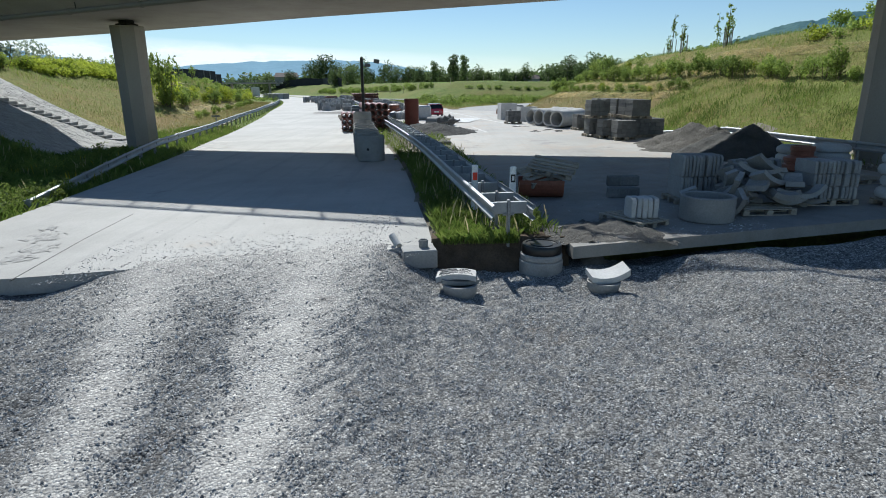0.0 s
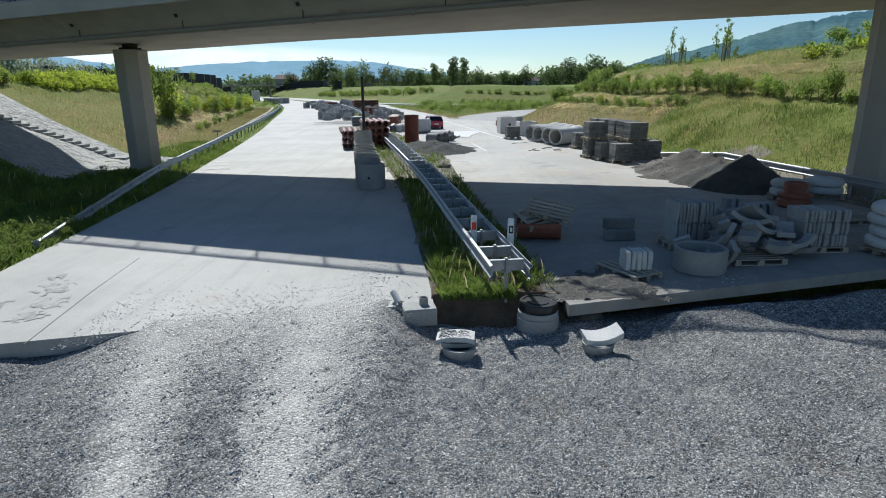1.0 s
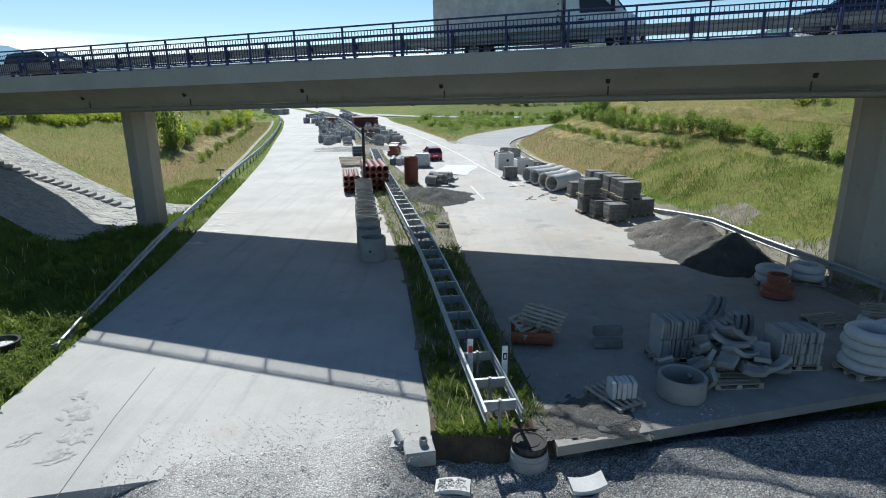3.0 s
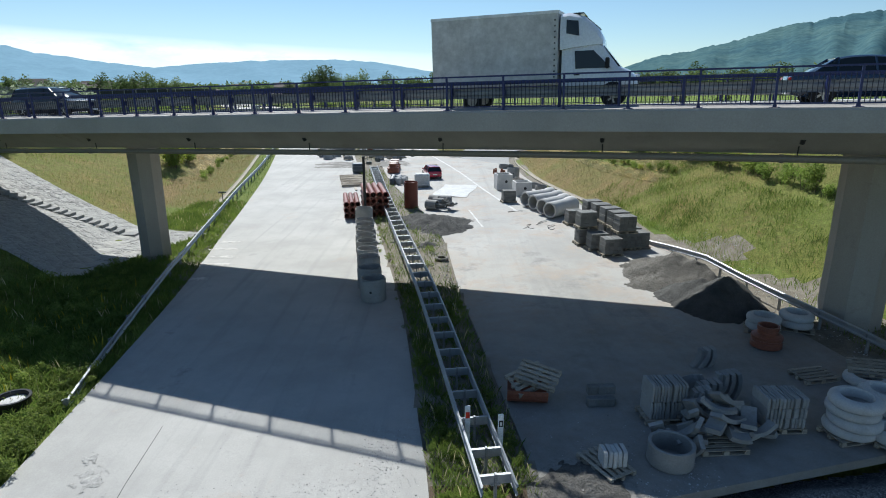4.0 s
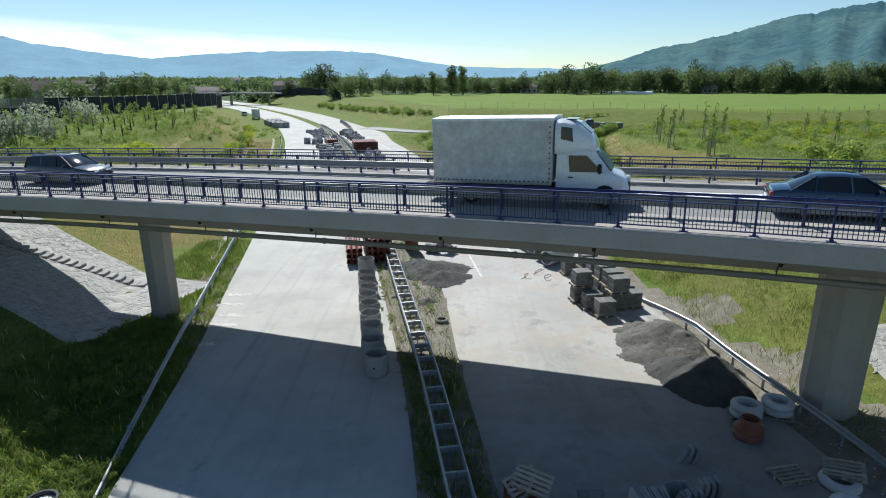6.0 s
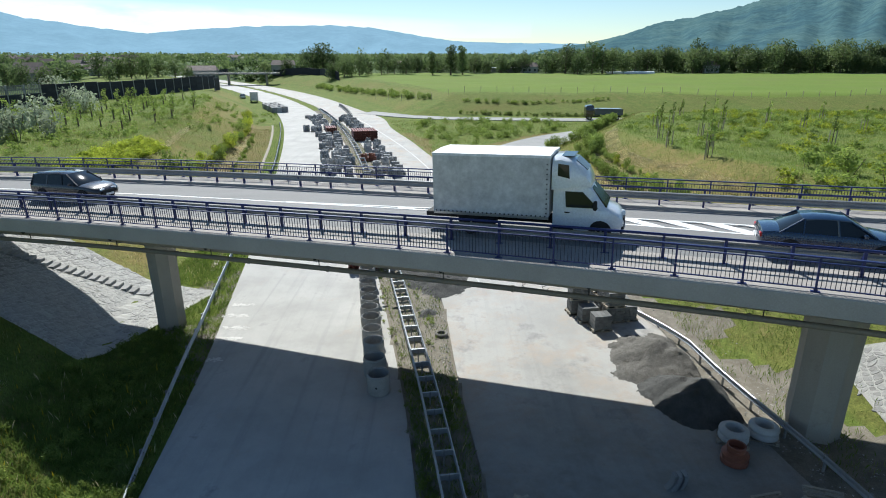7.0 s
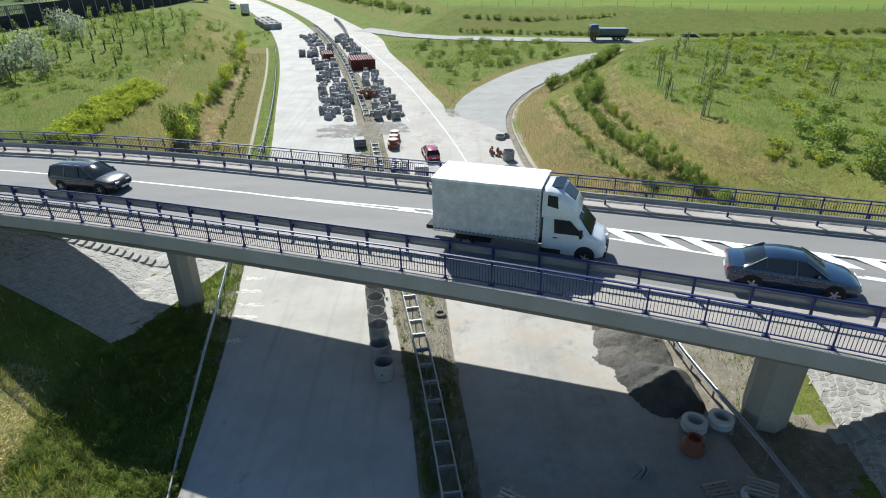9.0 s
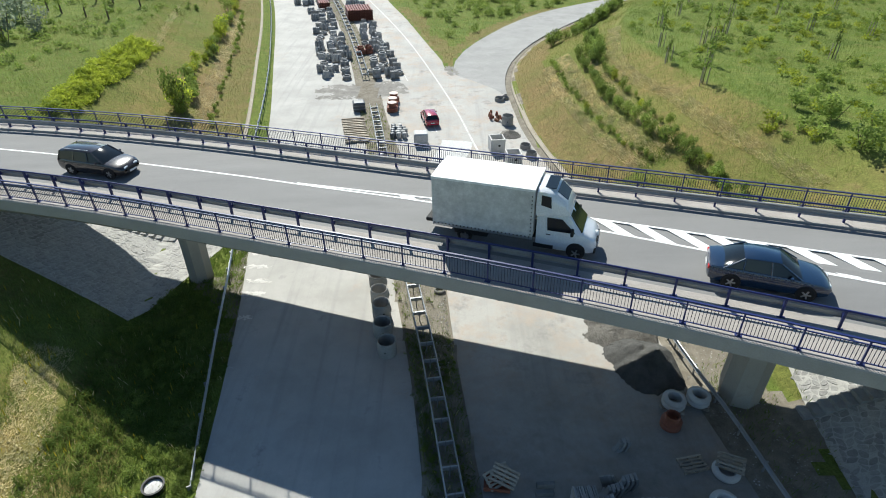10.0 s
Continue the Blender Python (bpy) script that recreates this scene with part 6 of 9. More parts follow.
slope_stairs(-8.4, 8.1, -19.5, 3.7, 26, "pale concrete steps climbing the paved slope")
slope_stairs(32.6, 4.6, 42.0, 8.2, 22, "pale concrete steps climbing the paved slope")
gut = Shape().sweep([(float(XL(y)) - 2.3, y, float(land_z(XL(y) - 2.3, y)) + 0.05) for y in np.arange(40, 130, 3.0)], [(-0.2, 0.04), (-0.12, -0.03), (0.12, -0.03), (0.2, 0.04), (0.2, -0.12), (-0.2, -0.12)])
tagged(part("drain_channel", gut, M["dusty_channel"]), "shallow concrete drain channel along the grassy slope", "drain channel", kind="structure")
gut = Shape().sweep([(float(XRO(y)) + 0.95, y, float(land_z(XRO(y) + 0.95, y)) + 0.08) for y in np.arange(44, 96, 2.0)], [(-0.25, 0.04), (-0.15, -0.04), (0.15, -0.04), (0.25, 0.04), (0.25, -0.12), (-0.25, -0.12)])
tagged(part("drain_channel", gut, M["dusty_channel"]), "shallow concrete drain channel beside the slip road", "drain channel", kind="structure")


# ---- grass ----
def blades(name, xy, hmin, hmax, width, material, label, lean=0.5, zfun=None, seed=1, fine=False):
    """Many single blades, as one mesh; xy: their feet; fine: plain slivers for stretches farther off."""
    rng = np.random.default_rng(seed)
    n = len(xy)
    z = (zfun or land_z)(xy[:, 0], xy[:, 1])
    a = rng.uniform(0, 2 * np.pi, n)
    h = rng.uniform(hmin, hmax, n)
    d = np.stack([np.cos(a), np.sin(a)], -1)
    side = np.stack([-d[:, 1], d[:, 0]], -1) * (width * rng.uniform(0.6, 1.4, n))[:, None]
    tip = d * (h * rng.uniform(0.05, lean, n))[:, None]
    me = bpy.data.meshes.new(name)
    if fine:
        v = np.empty((n, 3, 3))
        v[:, 0, :2], v[:, 0, 2] = xy - side / 2, z - 0.03
        v[:, 1, :2], v[:, 1, 2] = xy + side / 2, z - 0.03
        v[:, 2, :2], v[:, 2, 2] = xy + tip, z + h
        me.from_pydata(v.reshape(-1, 3).tolist(), [], (np.arange(n)[:, None] * 3 + np.array([0, 1, 2])).tolist())
        me.materials.append(material)
        return tagged(new(name, me), label, "grass", kind="stuff")
    v = np.empty((n, 4, 3))
    v[:, 0, :2], v[:, 0, 2] = xy - side / 2, z - 0.03
    v[:, 1, :2], v[:, 1, 2] = xy + side / 2, z - 0.03
    v[:, 2, :2], v[:, 2, 2] = xy + side * 0.42 + tip * 0.4, z + h * 0.62
    v[:, 3, :2], v[:, 3, 2] = xy + tip, z + h
    k = np.arange(n)[:, None] * 4
    me.from_pydata(v.reshape(-1, 3).tolist(), [], (k + np.array([0, 1, 2])).tolist() + (k + np.array([0, 2, 3])).tolist())
    me.materials.append(material)
    return tagged(new(name, me), label, "grass", kind="stuff")


def scatter(n, x0, x1, y0, y1, test, seed):
    rng = np.random.default_rng(seed)
    p = np.stack([rng.uniform(x0, x1, n), rng.uniform(y0, y1, n)], -1)
    return p[test(p[:, 0], p[:, 1], rng.random(n))]


def clumped(x, y, s=1.0):
    return 0.5 + 0.5 * np.sin(x * 2.1 * s + 1.7 * np.sin(y * 1.3 * s)) * np.sin(y * 1.9 * s + 1.3 * np.sin(x * 1.1 * s))


def off_bridge(x, y):
    n = (x - BP.x) * BN.x + (y - BP.y) * BN.y
    return (n > 10.2) | (n < -0.7)


def on_paving(x, y):
    """On the stone-paved slope west of the motorway."""
    l = (x - BP.x) * BU.x + (y - BP.y) * BU.y
    n = (x - BP.x) * BN.x + (y - BP.y) * BN.y
    return (l < -4.2) & (l > -27) & (n > -0.8) & (n < 10.1)


def in_median(x, y):
    return (x > XA(y) + 0.12) & (x < XB(y) - 0.12)


path_r = curve([(20, 27.5), (35, 25.0), (38.2, 24.3), (42.1, 23.0), (46.2, 22.0), (52.2, 21.3), (58.1, 19.6), (64.9, 19.3), (71.5, 20.5), (82, 24), (95, 33), (126, 70)])
STRIPS = [
    (path_r, 34, 76, 0.8, 34000, 31, "trodden straw-coloured path on the plateau"),
    (curve([(42, 17.7), (48, 16.6), (54, 15.4), (62, 14.8), (73, 14.8)]), 42.5, 73, 0.85, 44000, 32, "mown straw between the planted rows"),
    (curve([(42, 16.4), (48, 14.7), (54, 13.6), (62, 12.8), (73, 12.8)]), 42.5, 71, 0.6, 26000, 33, "mown straw below the planted rows"),
    (curve([(47, 18.6), (53, 17.7), (60, 17.0), (70, 17.0)]), 44, 70, 0.6, 26000, 34, "mown straw between the planted rows"),
    (curve([(56, -25.2), (60, -26.0), (71, -28.2), (83.6, -30.6), (105, -35.0)]), 56, 104, 0.85, 34000, 35, "mown straw along a row of shrubs"),
    (curve([(62, -33.4), (67.3, -34.6), (76, -36.7), (86, -39.1), (98, -42.1)]), 63, 98, 0.45, 7000, 36, "trodden straw-coloured path on the plateau"),
    (curve([(12, -17.6), (14.9, -18.2), (17.9, -19.3), (20.8, -20.6)]), 12.0, 22.5, 1.0, 14000, 37, "cut straw lying on the embankment"),
]


def mown(x, y):
    """Inside one of the mown or trodden strips."""
    hit = np.zeros(np.shape(x), bool)
    for line, y0, y1, half, n, seed, label in STRIPS:
        hit |= (np.abs(x - line(y)) < half * (0.75 + 0.35 * np.sin(y * 1.7 + seed))) & (y > y0) & (y < y1)
    return hit


def straw_strip(line, y0, y1, half, n, seed, label):
    p = scatter(n, -1, 1, y0, y1, lambda u, y, r: (r < 0.2 + 0.8 * clumped(u * 2 + seed, y, 0.8)), seed)
    p = np.stack([line(p[:, 1]) + p[:, 0] * half, p[:, 1]], -1)
    blades("straw_strip", p, 0.03, 0.12, 0.045, M["straw"], label, 4.0, seed=seed, fine=True)


for strip in STRIPS:
    straw_strip(*strip[:6], strip[6])
MID = curve([(0, 2.4), (10.5, 1.2), (13.3, 0.76), (24, -0.92), (29, -1.86), (42.2, -4.3), (63.6, -8.05), (90, -13.6)])


def turf(x, y):
    """How thick the grass stands in the median: full on the left of the barrier, thin and weedy on its right."""
    return np.where(x < MID(y) - 0.3, 1.0, np.where(x < MID(y) + 0.45, 0.35, 0.5))


def clear_of_manhole(x, y):
    return np.hypot(x - 1.75, y - 10.42) > 0.6


mid = scatter(90000, -4, 2.6, 10.8, 25, lambda x, y, r: in_median(x, y) & clear_of_manhole(x, y) & (r < turf(x, y) * np.where(y < 13.5, 1.0, 0.6) * (0.25 + 0.9 * clumped(x, y, 1.6))), 1)
blades("median_grass", mid, 0.06, 0.26, 0.006, M["grass"], "uneven green grass in the median", 0.9, seed=1)
mid = scatter(4500, -4, 2.4, 10.8, 25, lambda x, y, r: in_median(x, y) & clear_of_manhole(x, y) & (r < turf(x, y) * (0.8 * clumped(x + 2, y, 2.2) ** 2)), 60)
blades("median_grass", mid, 0.2, 0.38, 0.006, M["grass"], "taller tufts of grass in the median", 0.5, seed=60)
mid = scatter(1300, -4, 2.6, 10.75, 25, lambda x, y, r: in_median(x, y) & clear_of_manhole(x, y) & (r < 0.1 + 0.8 * clumped(x + 4, y, 1.4)), 61)
blades("dry_stalks", mid, 0.25, 0.6, 0.005, M["straw"], "thin dry stalks among the median grass", 0.35, seed=61)
mid = scatter(2600, -0.1, 1.35, 10.66, 10.95, lambda x, y, r: r < 0.2 + (y - 10.6) * 2, 51)
blades("median_grass", mid, 0.08, 0.24, 0.007, M["grass"], "grass hanging over the torn end of the median", 1.1, lambda x, y: road_z(x, y) + 0.0 * x, 51)
mid = scatter(60000, -12, 1.6, 25, 62.8, lambda x, y, r: in_median(x, y) & (r < turf(x, y) * (0.8 * clumped(x, y, 0.9) ** 1.4 + 0.25)), 2)
blades("median_weeds", mid, 0.06, 0.28, 0.016, M["grass"], "patchy grass and weeds in the stony median", 0.7, seed=2)
mid = scatter(40000, -42, -8, 71.5, 150, lambda x, y, r: in_median(x, y), 21)
blades("median_grass", mid, 0.08, 0.25, 0.04, M["grass"], "short green grass in the median", 0.6, seed=22, fine=True)
lv = scatter(150000, -20, -9.6, 9.0, 46, lambda x, y, r: ~on_paving(x, y) & (x < XL(y) - 0.05) & (x > XL(y) - 7) & (y > 10.4 + 0.2 * x) & (r < 0.2 + 0.8 * clumped(x, y, 1.4)), 3)
blades("verge_grass", lv, 0.08, 0.34, 0.010, M["grass"], "rank green grass and weeds along the verge", 0.9, seed=3)
lv = scatter(2500, -26, -9.6, 9.0, 46, lambda x, y, r: (x < XL(y) - 0.05) & (x > XL(y) - 12) & (y > 10.4 + 0.2 * x) & off_bridge(x, y) & ~mown(x, y) & (r < 0.1 + 0.9 * clumped(x + 5, y, 0.5)), 63)
blades("dry_stalks", lv, 0.25, 0.6, 0.008, M["straw"], "thin dry stalks among the verge grass", 0.4, seed=63)
lv = scatter(40000, -50, -12, 46, 130, lambda x, y, r: (x < XL(y) - 0.05) & (x > XL(y) - 2.0), 4)
blades("verge_grass", lv, 0.12, 0.4, 0.035, M["grass"], "green grass along the far verge", 0.6, seed=4, fine=True)
lv = scatter(170000, -34, -12, 6, 32, lambda x, y, r: (x < XL(y) - 3) & (y > 8) & (((x - BP.x) * BN.x + (y - BP.y) * BN.y) < -0.7) & ~mown(x, y) & (r < 0.15 + 0.85 * clumped(x, y, 0.8)), 5)
blades("slope_grass", lv, 0.08, 0.36, 0.022, M["grass"], "rough green grass on the embankment", 1.0, seed=5, fine=True)
lv = scatter(90000, -34, -12, 6, 32, lambda x, y, r: (x < XL(y) - 2.5) & (y > 8) & (((x - BP.x) * BN.x + (y - BP.y) * BN.y) < -0.7) & ~mown(x, y) & (r < clumped(x + 3, y, 0.5) ** 1.5), 55)
blades("slope_grass", lv, 0.1, 0.3, 0.022, M["meadow_grass"], "paler green grass among the rough growth", 1.2, seed=55, fine=True)
lv = scatter(7000, -34, -13, 6, 30, lambda x, y, r: (x < XL(y) - 3.5) & (y > 8) & (((x - BP.x) * BN.x + (y - BP.y) * BN.y) < -0.7) & (r < 0.7 * clumped(x + 8, y, 0.35) ** 4), 56)
blades("cut_straw", lv, 0.03, 0.1, 0.025, M["straw"], "wisps of cut straw lying on the embankment", 4.0, seed=56, fine=True)
fl = scatter(1500, -26, -10, 9, 26, lambda x, y, r: (x < XL(y) - 0.4) & (y > 10.6 + 0.2 * x) & (r < clumped(x + 3, y, 0.5) ** 3), 6)
blades("wild_flowers", fl, 0.25, 0.5, 0.05, M["wild_flower"], "yellow wild flowers in the verge", 0.3, seed=6)
rv = scatter(60000, 12.0, 23, 9, 46, lambda x, y, r: (x > XRO(y) + 1.2) & (x < XRO(y) + 8) & (r < np.where((x < XRO(y) + 6) & (y < 34), 0.45, 1.0) * clumped(x, y, 0.6) ** 1.6) & ~((((x - BP.x) * BN.x + (y - BP.y) * BN.y) > -0.6) & (((x - BP.x) * BN.x + (y - BP.y) * BN.y) < 10.4) & (((x - BP.x) * BU.x + (y - BP.y) * BU.y) > 31.4 + 0.28 * (10.4 - ((x - BP.x) * BN.x + (y - BP.y) * BN.y)))), 7)
blades("verge_grass", rv, 0.1, 0.35, 0.018, M["grass"], "patchy grass and weeds on the stony verge", 0.6, seed=7)


sl = scatter(110000, -52, -16, 34, 120, lambda x, y, r: (x < XL(y) - 2.7) & off_bridge(x, y) & ~mown(x, y) & (r < np.where(dry_strip(x, y), 1.0, 0.15 + 0.4 * clumped(x, y, 0.25))), 8)
blades("slope_grass", sl, 0.12, 0.38, 0.022, M["dry_grass"], "dry tan and green grass on the cutting slope", 1.0, seed=8, fine=True)
sl = scatter(70000, -52, -16, 34, 120, lambda x, y, r: (x < XL(y) - 2.7) & off_bridge(x, y) & ~mown(x, y) & (r < np.where(dry_strip(x, y), 0.15, 0.3 + 0.7 * clumped(x + 9, y, 0.2))), 28)
blades("slope_grass", sl, 0.12, 0.36, 0.022, M["meadow_grass"], "fresh green grass among dry stalks on the slope", 1.0, seed=28, fine=True)
sr = scatter(190000, 8.5, 46, 22, 126, lambda x, y, r: (x > XRO(y) + 1.4) & (x < path_r(y)) & off_bridge(x, y) & ~mown(x, y) & (r < np.where(dry_strip(x, y), 1.0, 0.1 + 0.45 * clumped(x, y, 0.25))), 9)
blades("slope_grass", sr, 0.10, 0.36, 0.020, M["dry_grass"], "dry tan and green grass on the cutting slope", 1.1, seed=9, fine=True)
sr = scatter(110000, 9, 32, 22, 95, lambda x, y, r: (x > XRO(y) + 1.6) & (x < path_r(y)) & off_bridge(x, y) & ~mown(x, y) & ~dry_strip(x, y) & (r < 0.25 + 0.75 * clumped(x + 7, y, 0.3)), 29)
blades("slope_grass", sr, 0.12, 0.36, 0.020, M["meadow_grass"], "fresh green grass among dry stalks on the slope", 1.0, seed=29, fine=True)
sr = scatter(300000, 19, 78, 34, 118, lambda x, y, r: (x > path_r(y) + 0.3) & off_bridge(x, y) & ~mown(x, y) & (r < 0.3 + 0.7 * clumped(x, y, 0.22)), 19)
blades("plateau_grass", sr, 0.10, 0.36, 0.026, M["meadow_grass"], "bright green grass and weeds on the plateau", 1.4, seed=19, fine=True)


sl = scatter(150000, -80, -30, 44, 150, lambda x, y, r: (x < XL(y) - 13) & off_bridge(x, y) & ~mown(x, y) & (r < 0.3 + 0.7 * clumped(x, y, 0.22)), 38)
blades("plateau_grass", sl, 0.10, 0.36, 0.03, M["meadow_grass"], "bright green grass and weeds on the plateau", 1.4, seed=38, fine=True)
go = scatter(60000, -14, 34, 76, 138, lambda x, y, r: (x > XC(y) + 0.8) & (x < XRI(np.clip(y, 74.2, 138)) - 0.6) & (r < 0.4 + 0.6 * clumped(x, y, 0.2)), 10)
wet = ~dry_strip(go[:, 0], go[:, 1])
blades("wedge_grass", go[wet][::2], 0.12, 0.45, 0.045, M["meadow_grass"], "green grass and weeds between the roads", 0.8, seed=10, fine=True)
blades("wedge_grass", np.concatenate([go[wet][1::4], go[~wet]]), 0.12, 0.4, 0.04, M["dry_grass"], "dry tan grass between the roads", 0.8, seed=11, fine=True)


# ---- shrubs and trees ----
def leaf_cloud(rng, lobes, n, size):
    """Leaves as small quads, thickest near the skins of the lobes (x, y, z, radius)."""
    w = np.array([q[3] ** 2 for q in lobes])
    pick = rng.choice(len(lobes), n, p=w / w.sum())
    L = np.array(lobes, float)[pick]
    d = rng.normal(size=(n, 3))
    d /= np.linalg.norm(d, axis=1)[:, None]
    r = L[:, 3] * (0.55 + 0.5 * rng.random(n) ** 0.6) * (1 + 0.18 * np.sin(d[:, 0] * 7 + d[:, 2] * 5))
    c = L[:, :3] + d * r[:, None]
    c[:, 2] = np.maximum(c[:, 2], 0.03)
    u = rng.normal(size=(n, 3))
    u /= np.linalg.norm(u, axis=1)[:, None]
    t = np.cross(u, d + 0.6 * rng.normal(size=(n, 3)))
    t /= np.linalg.norm(t, axis=1)[:, None] + 1e-9
    s = (size * rng.uniform(0.6, 1.3, n))[:, None]
    q = np.stack([c - u * s, c + t * s * 0.55, c + u * s, c - t * s * 0.55], 1)
    sh = Shape()
    sh.v = [tuple(p) for p in q.reshape(-1, 3)]
    sh.f = [(4 * i, 4 * i + 1, 4 * i + 2, 4 * i + 3) for i in range(n)]
    return sh


def shrub_variant(k, material, name="shrub", label="leafy green shrub on the grassy slope", group="shrubs on the slopes"):
    rng = np.random.default_rng(100 + k)
    lobes = [(rng.uniform(-0.4, 0.4), rng.uniform(-0.4, 0.4), rng.uniform(0.3, 0.95), rng.uniform(0.22, 0.42)) for _ in range(8)]
    root = thing(name, Matrix.Translation((0, 0, -200)), label, "shrub", group)
    part("foliage", leaf_cloud(rng, lobes, 620, 0.068), M[material], root)
    st = Shape()
    for i in range(6):
        a = rng.uniform(0, 6.28)
        st.rod((0.05 * math.cos(a), 0.05 * math.sin(a), -0.1), (0.35 * math.cos(a), 0.35 * math.sin(a), 0.8), 0.012, 5)
    part("stem", st, M["bark"], root)
    return root


SHRUBS = {m: [shrub_variant(7 * i + k, m) for k in range(3)] for i, m in enumerate(("leaf", "yellow_leaf", "willow_leaf"))}
USED = set()


def shrub(x, y, size, tall=1.0, material="leaf", label="leafy green shrub on the grassy slope", group="shrubs on the slopes"):
    k = random.randrange(3)
    src = SHRUBS[material][k]
    m = on_land(x, y, random.uniform(0, 360), -0.05) @ Matrix.Diagonal((size, size, size * tall, 1))
    if (material, k) not in USED:
        USED.add((material, k))
        src.matrix_world = m
        ob = src
    else:
        ob = copy_thing(src, m)
        ob.matrix_world = m
    return tagged(ob, label, "shrub", group)


def thicket(name, spots, material, label, leaves=300):
    """Countless low bushes as one mesh: (x, y, size, height)."""
    rng = np.random.default_rng(len(spots))
    sh = Shape()
    for x, y, s, t in spots:
        z = float(land_z(x, y))
        lobes = [(x + rng.uniform(-0.4, 0.4) * s, y + rng.uniform(-0.4, 0.4) * s, z + rng.uniform(0.25, 0.85) * s * t, rng.uniform(0.22, 0.42) * s) for _ in range(6)]
        c = leaf_cloud(rng, lobes, leaves, 0.075 * s * (300 / leaves) ** 0.4)
        sh.add([(p[0], p[1], max(p[2], z)) for p in c.v], c.f)
    return tagged(part(name, sh, M[material]), label, "thicket", kind="stuff")


def jit(a):
    return random.uniform(-a, a)


random.seed(4)
# the row half-way up the cutting on the left
row = curve([(56, -26.6), (58.4, -27.1), (67.4, -29.3), (77.6, -31.3), (90.7, -33.6), (107.9, -37.3), (146, -48.5)])
y = 56.5
while y < 140:
    shrub(float(row(y)) + jit(0.5), y, random.uniform(0.9, 1.7), random.uniform(0.9, 1.3), "leaf" if random.random() < 0.6 else "yellow_leaf", "leafy shrub in a row along the cutting slope", "row of shrubs along the cutting")
    y += random.uniform(0.9, 1.7) * (1 + (y - 56) * 0.01)
shrub(-26.9, 57.3, 2.0, 2.1, "leaf", "tall narrow leafy bush on the cutting slope")
shrub(-27.6, 58.4, 2.2, 1.2, "yellow_leaf", "broad pale green bush on the cutting slope")
low_row = curve([(56, -24.0), (58.6, -24.4), (66.6, -25.9), (79.7, -28.8), (93.7, -31.8), (120, -39)])
y = 57.0
while y < 112:
    shrub(float(low_row(y)) + jit(0.3), y, random.uniform(0.35, 0.75), random.uniform(0.9, 1.4), "leaf", "small leafy shrub below the row on the cutting", "lower row of small shrubs")
    y += random.uniform(0.9, 2.4)
# the crest and the yellow patch
for i in range(18):
    shrub(-32.6 - 0.16 * i + jit(0.6), 40.5 + 0.55 * i + jit(0.8), random.uniform(0.9, 1.5), 0.7, "yellow_leaf" if i % 3 else "leaf", "yellow-green shrub along the top of the slope", "shrubs along the crest")
patch = []
for i in range(280):
    t = random.random()
    patch.append((-34.4 - 2.2 * t + jit(1.5), 50 + 23 * t + jit(1.5), random.uniform(0.6, 1.05), 0.8))
thicket("yellow_thicket", patch, "yellow_leaf", "dense low yellow-green bushes on the plateau", 200)
for x, y, s in ((-53, 72, 3.6), (-56, 74, 3.0), (-58, 83, 3.4), (-51.5, 76, 2.4), (-68, 112, 3.6), (-66, 108, 2.4), (-88, 136, 4.0), (-62, 90, 2.2), (-75, 118, 3.0)):
    shrub(x, y, s, 1.1, "willow_leaf", "rounded silver-grey willow bush on the plateau", "silver willow bushes")
# the planted rows above the slip road
ROW_A = curve([(30, 20.6), (36, 20.4), (41.1, 19.3), (47.1, 18.0), (52.6, 16.9), (60.5, 16.2), (74, 16.2)])
ROW_B = curve([(30, 21.6), (36, 21.2), (42, 19.9), (47.6, 19.1), (53.4, 18.5), (62.5, 17.7), (74, 17.8)])
THIN = curve([(42, 17.2), (48.1, 15.5), (54.7, 14.3), (63.4, 13.6), (73, 13.6)])
for line, y0, y1, s0, s1, gap in ((ROW_A, 31, 72, 0.55, 1.05, 1.0), (ROW_B, 36, 73, 0.35, 0.8, 1.3), (THIN, 43, 72.5, 0.3, 0.55, 0.9)):
    y = y0
    while y < y1:
        shrub(float(line(y)) + jit(0.25), y, random.uniform(s0, s1), random.uniform(1.0, 1.5), "leaf" if random.random() < 0.92 else "yellow_leaf", "young leafy shrub planted in a row", "planted rows above the slip road")
        y += gap * random.uniform(0.7, 1.4)
for i in range(16):
    t = i / 15
    shrub(17.0 + 1.6 * t + jit(0.5), 66 + 8 * t + jit(0.6), random.uniform(0.9, 1.35), random.uniform(1.1, 1.4), "leaf", "tall leafy shrub at the end of a planted row", "planted rows above the slip road")
for i in range(30):
    y = 80.5 + i * 0.55
    shrub(float(np.interp(y, [80, 81.7, 82.8, 86.4, 94, 98], [14.4, 15.1, 18.1, 21.5, 26.0, 29.0])) + jit(0.5), y + jit(0.4), random.uniform(0.9, 1.5), random.uniform(0.9, 1.3), "leaf", "leafy shrub beside the slip road", "shrubs beside the slip road")
low = [(x, y, random.uniform(0.5, 1.2), random.uniform(0.3, 0.6)) for x, y in ((random.uniform(22, 78), random.uniform(36, 118)) for i in range(1500)) if x > float(path_r(y)) + 1.5 and clumped(x, y, 0.12) > 0.42]
thicket("low_thicket", low[::2], "leaf", "low green bushes and tall weeds on the plateau", 110)
thicket("low_thicket", low[1::2], "yellow_leaf", "low yellow-green bushes on the plateau", 110)
for x, y, s in ((28.5, 36.3, 2.0), (29.9, 42.1, 2.0), (28.2, 44.7, 1.5), (34.1, 51.6, 1.4), (31.5, 39.5, 1.8)):
    shrub(x, y, s, 0.8, "leaf", "broad green bush on the plateau")
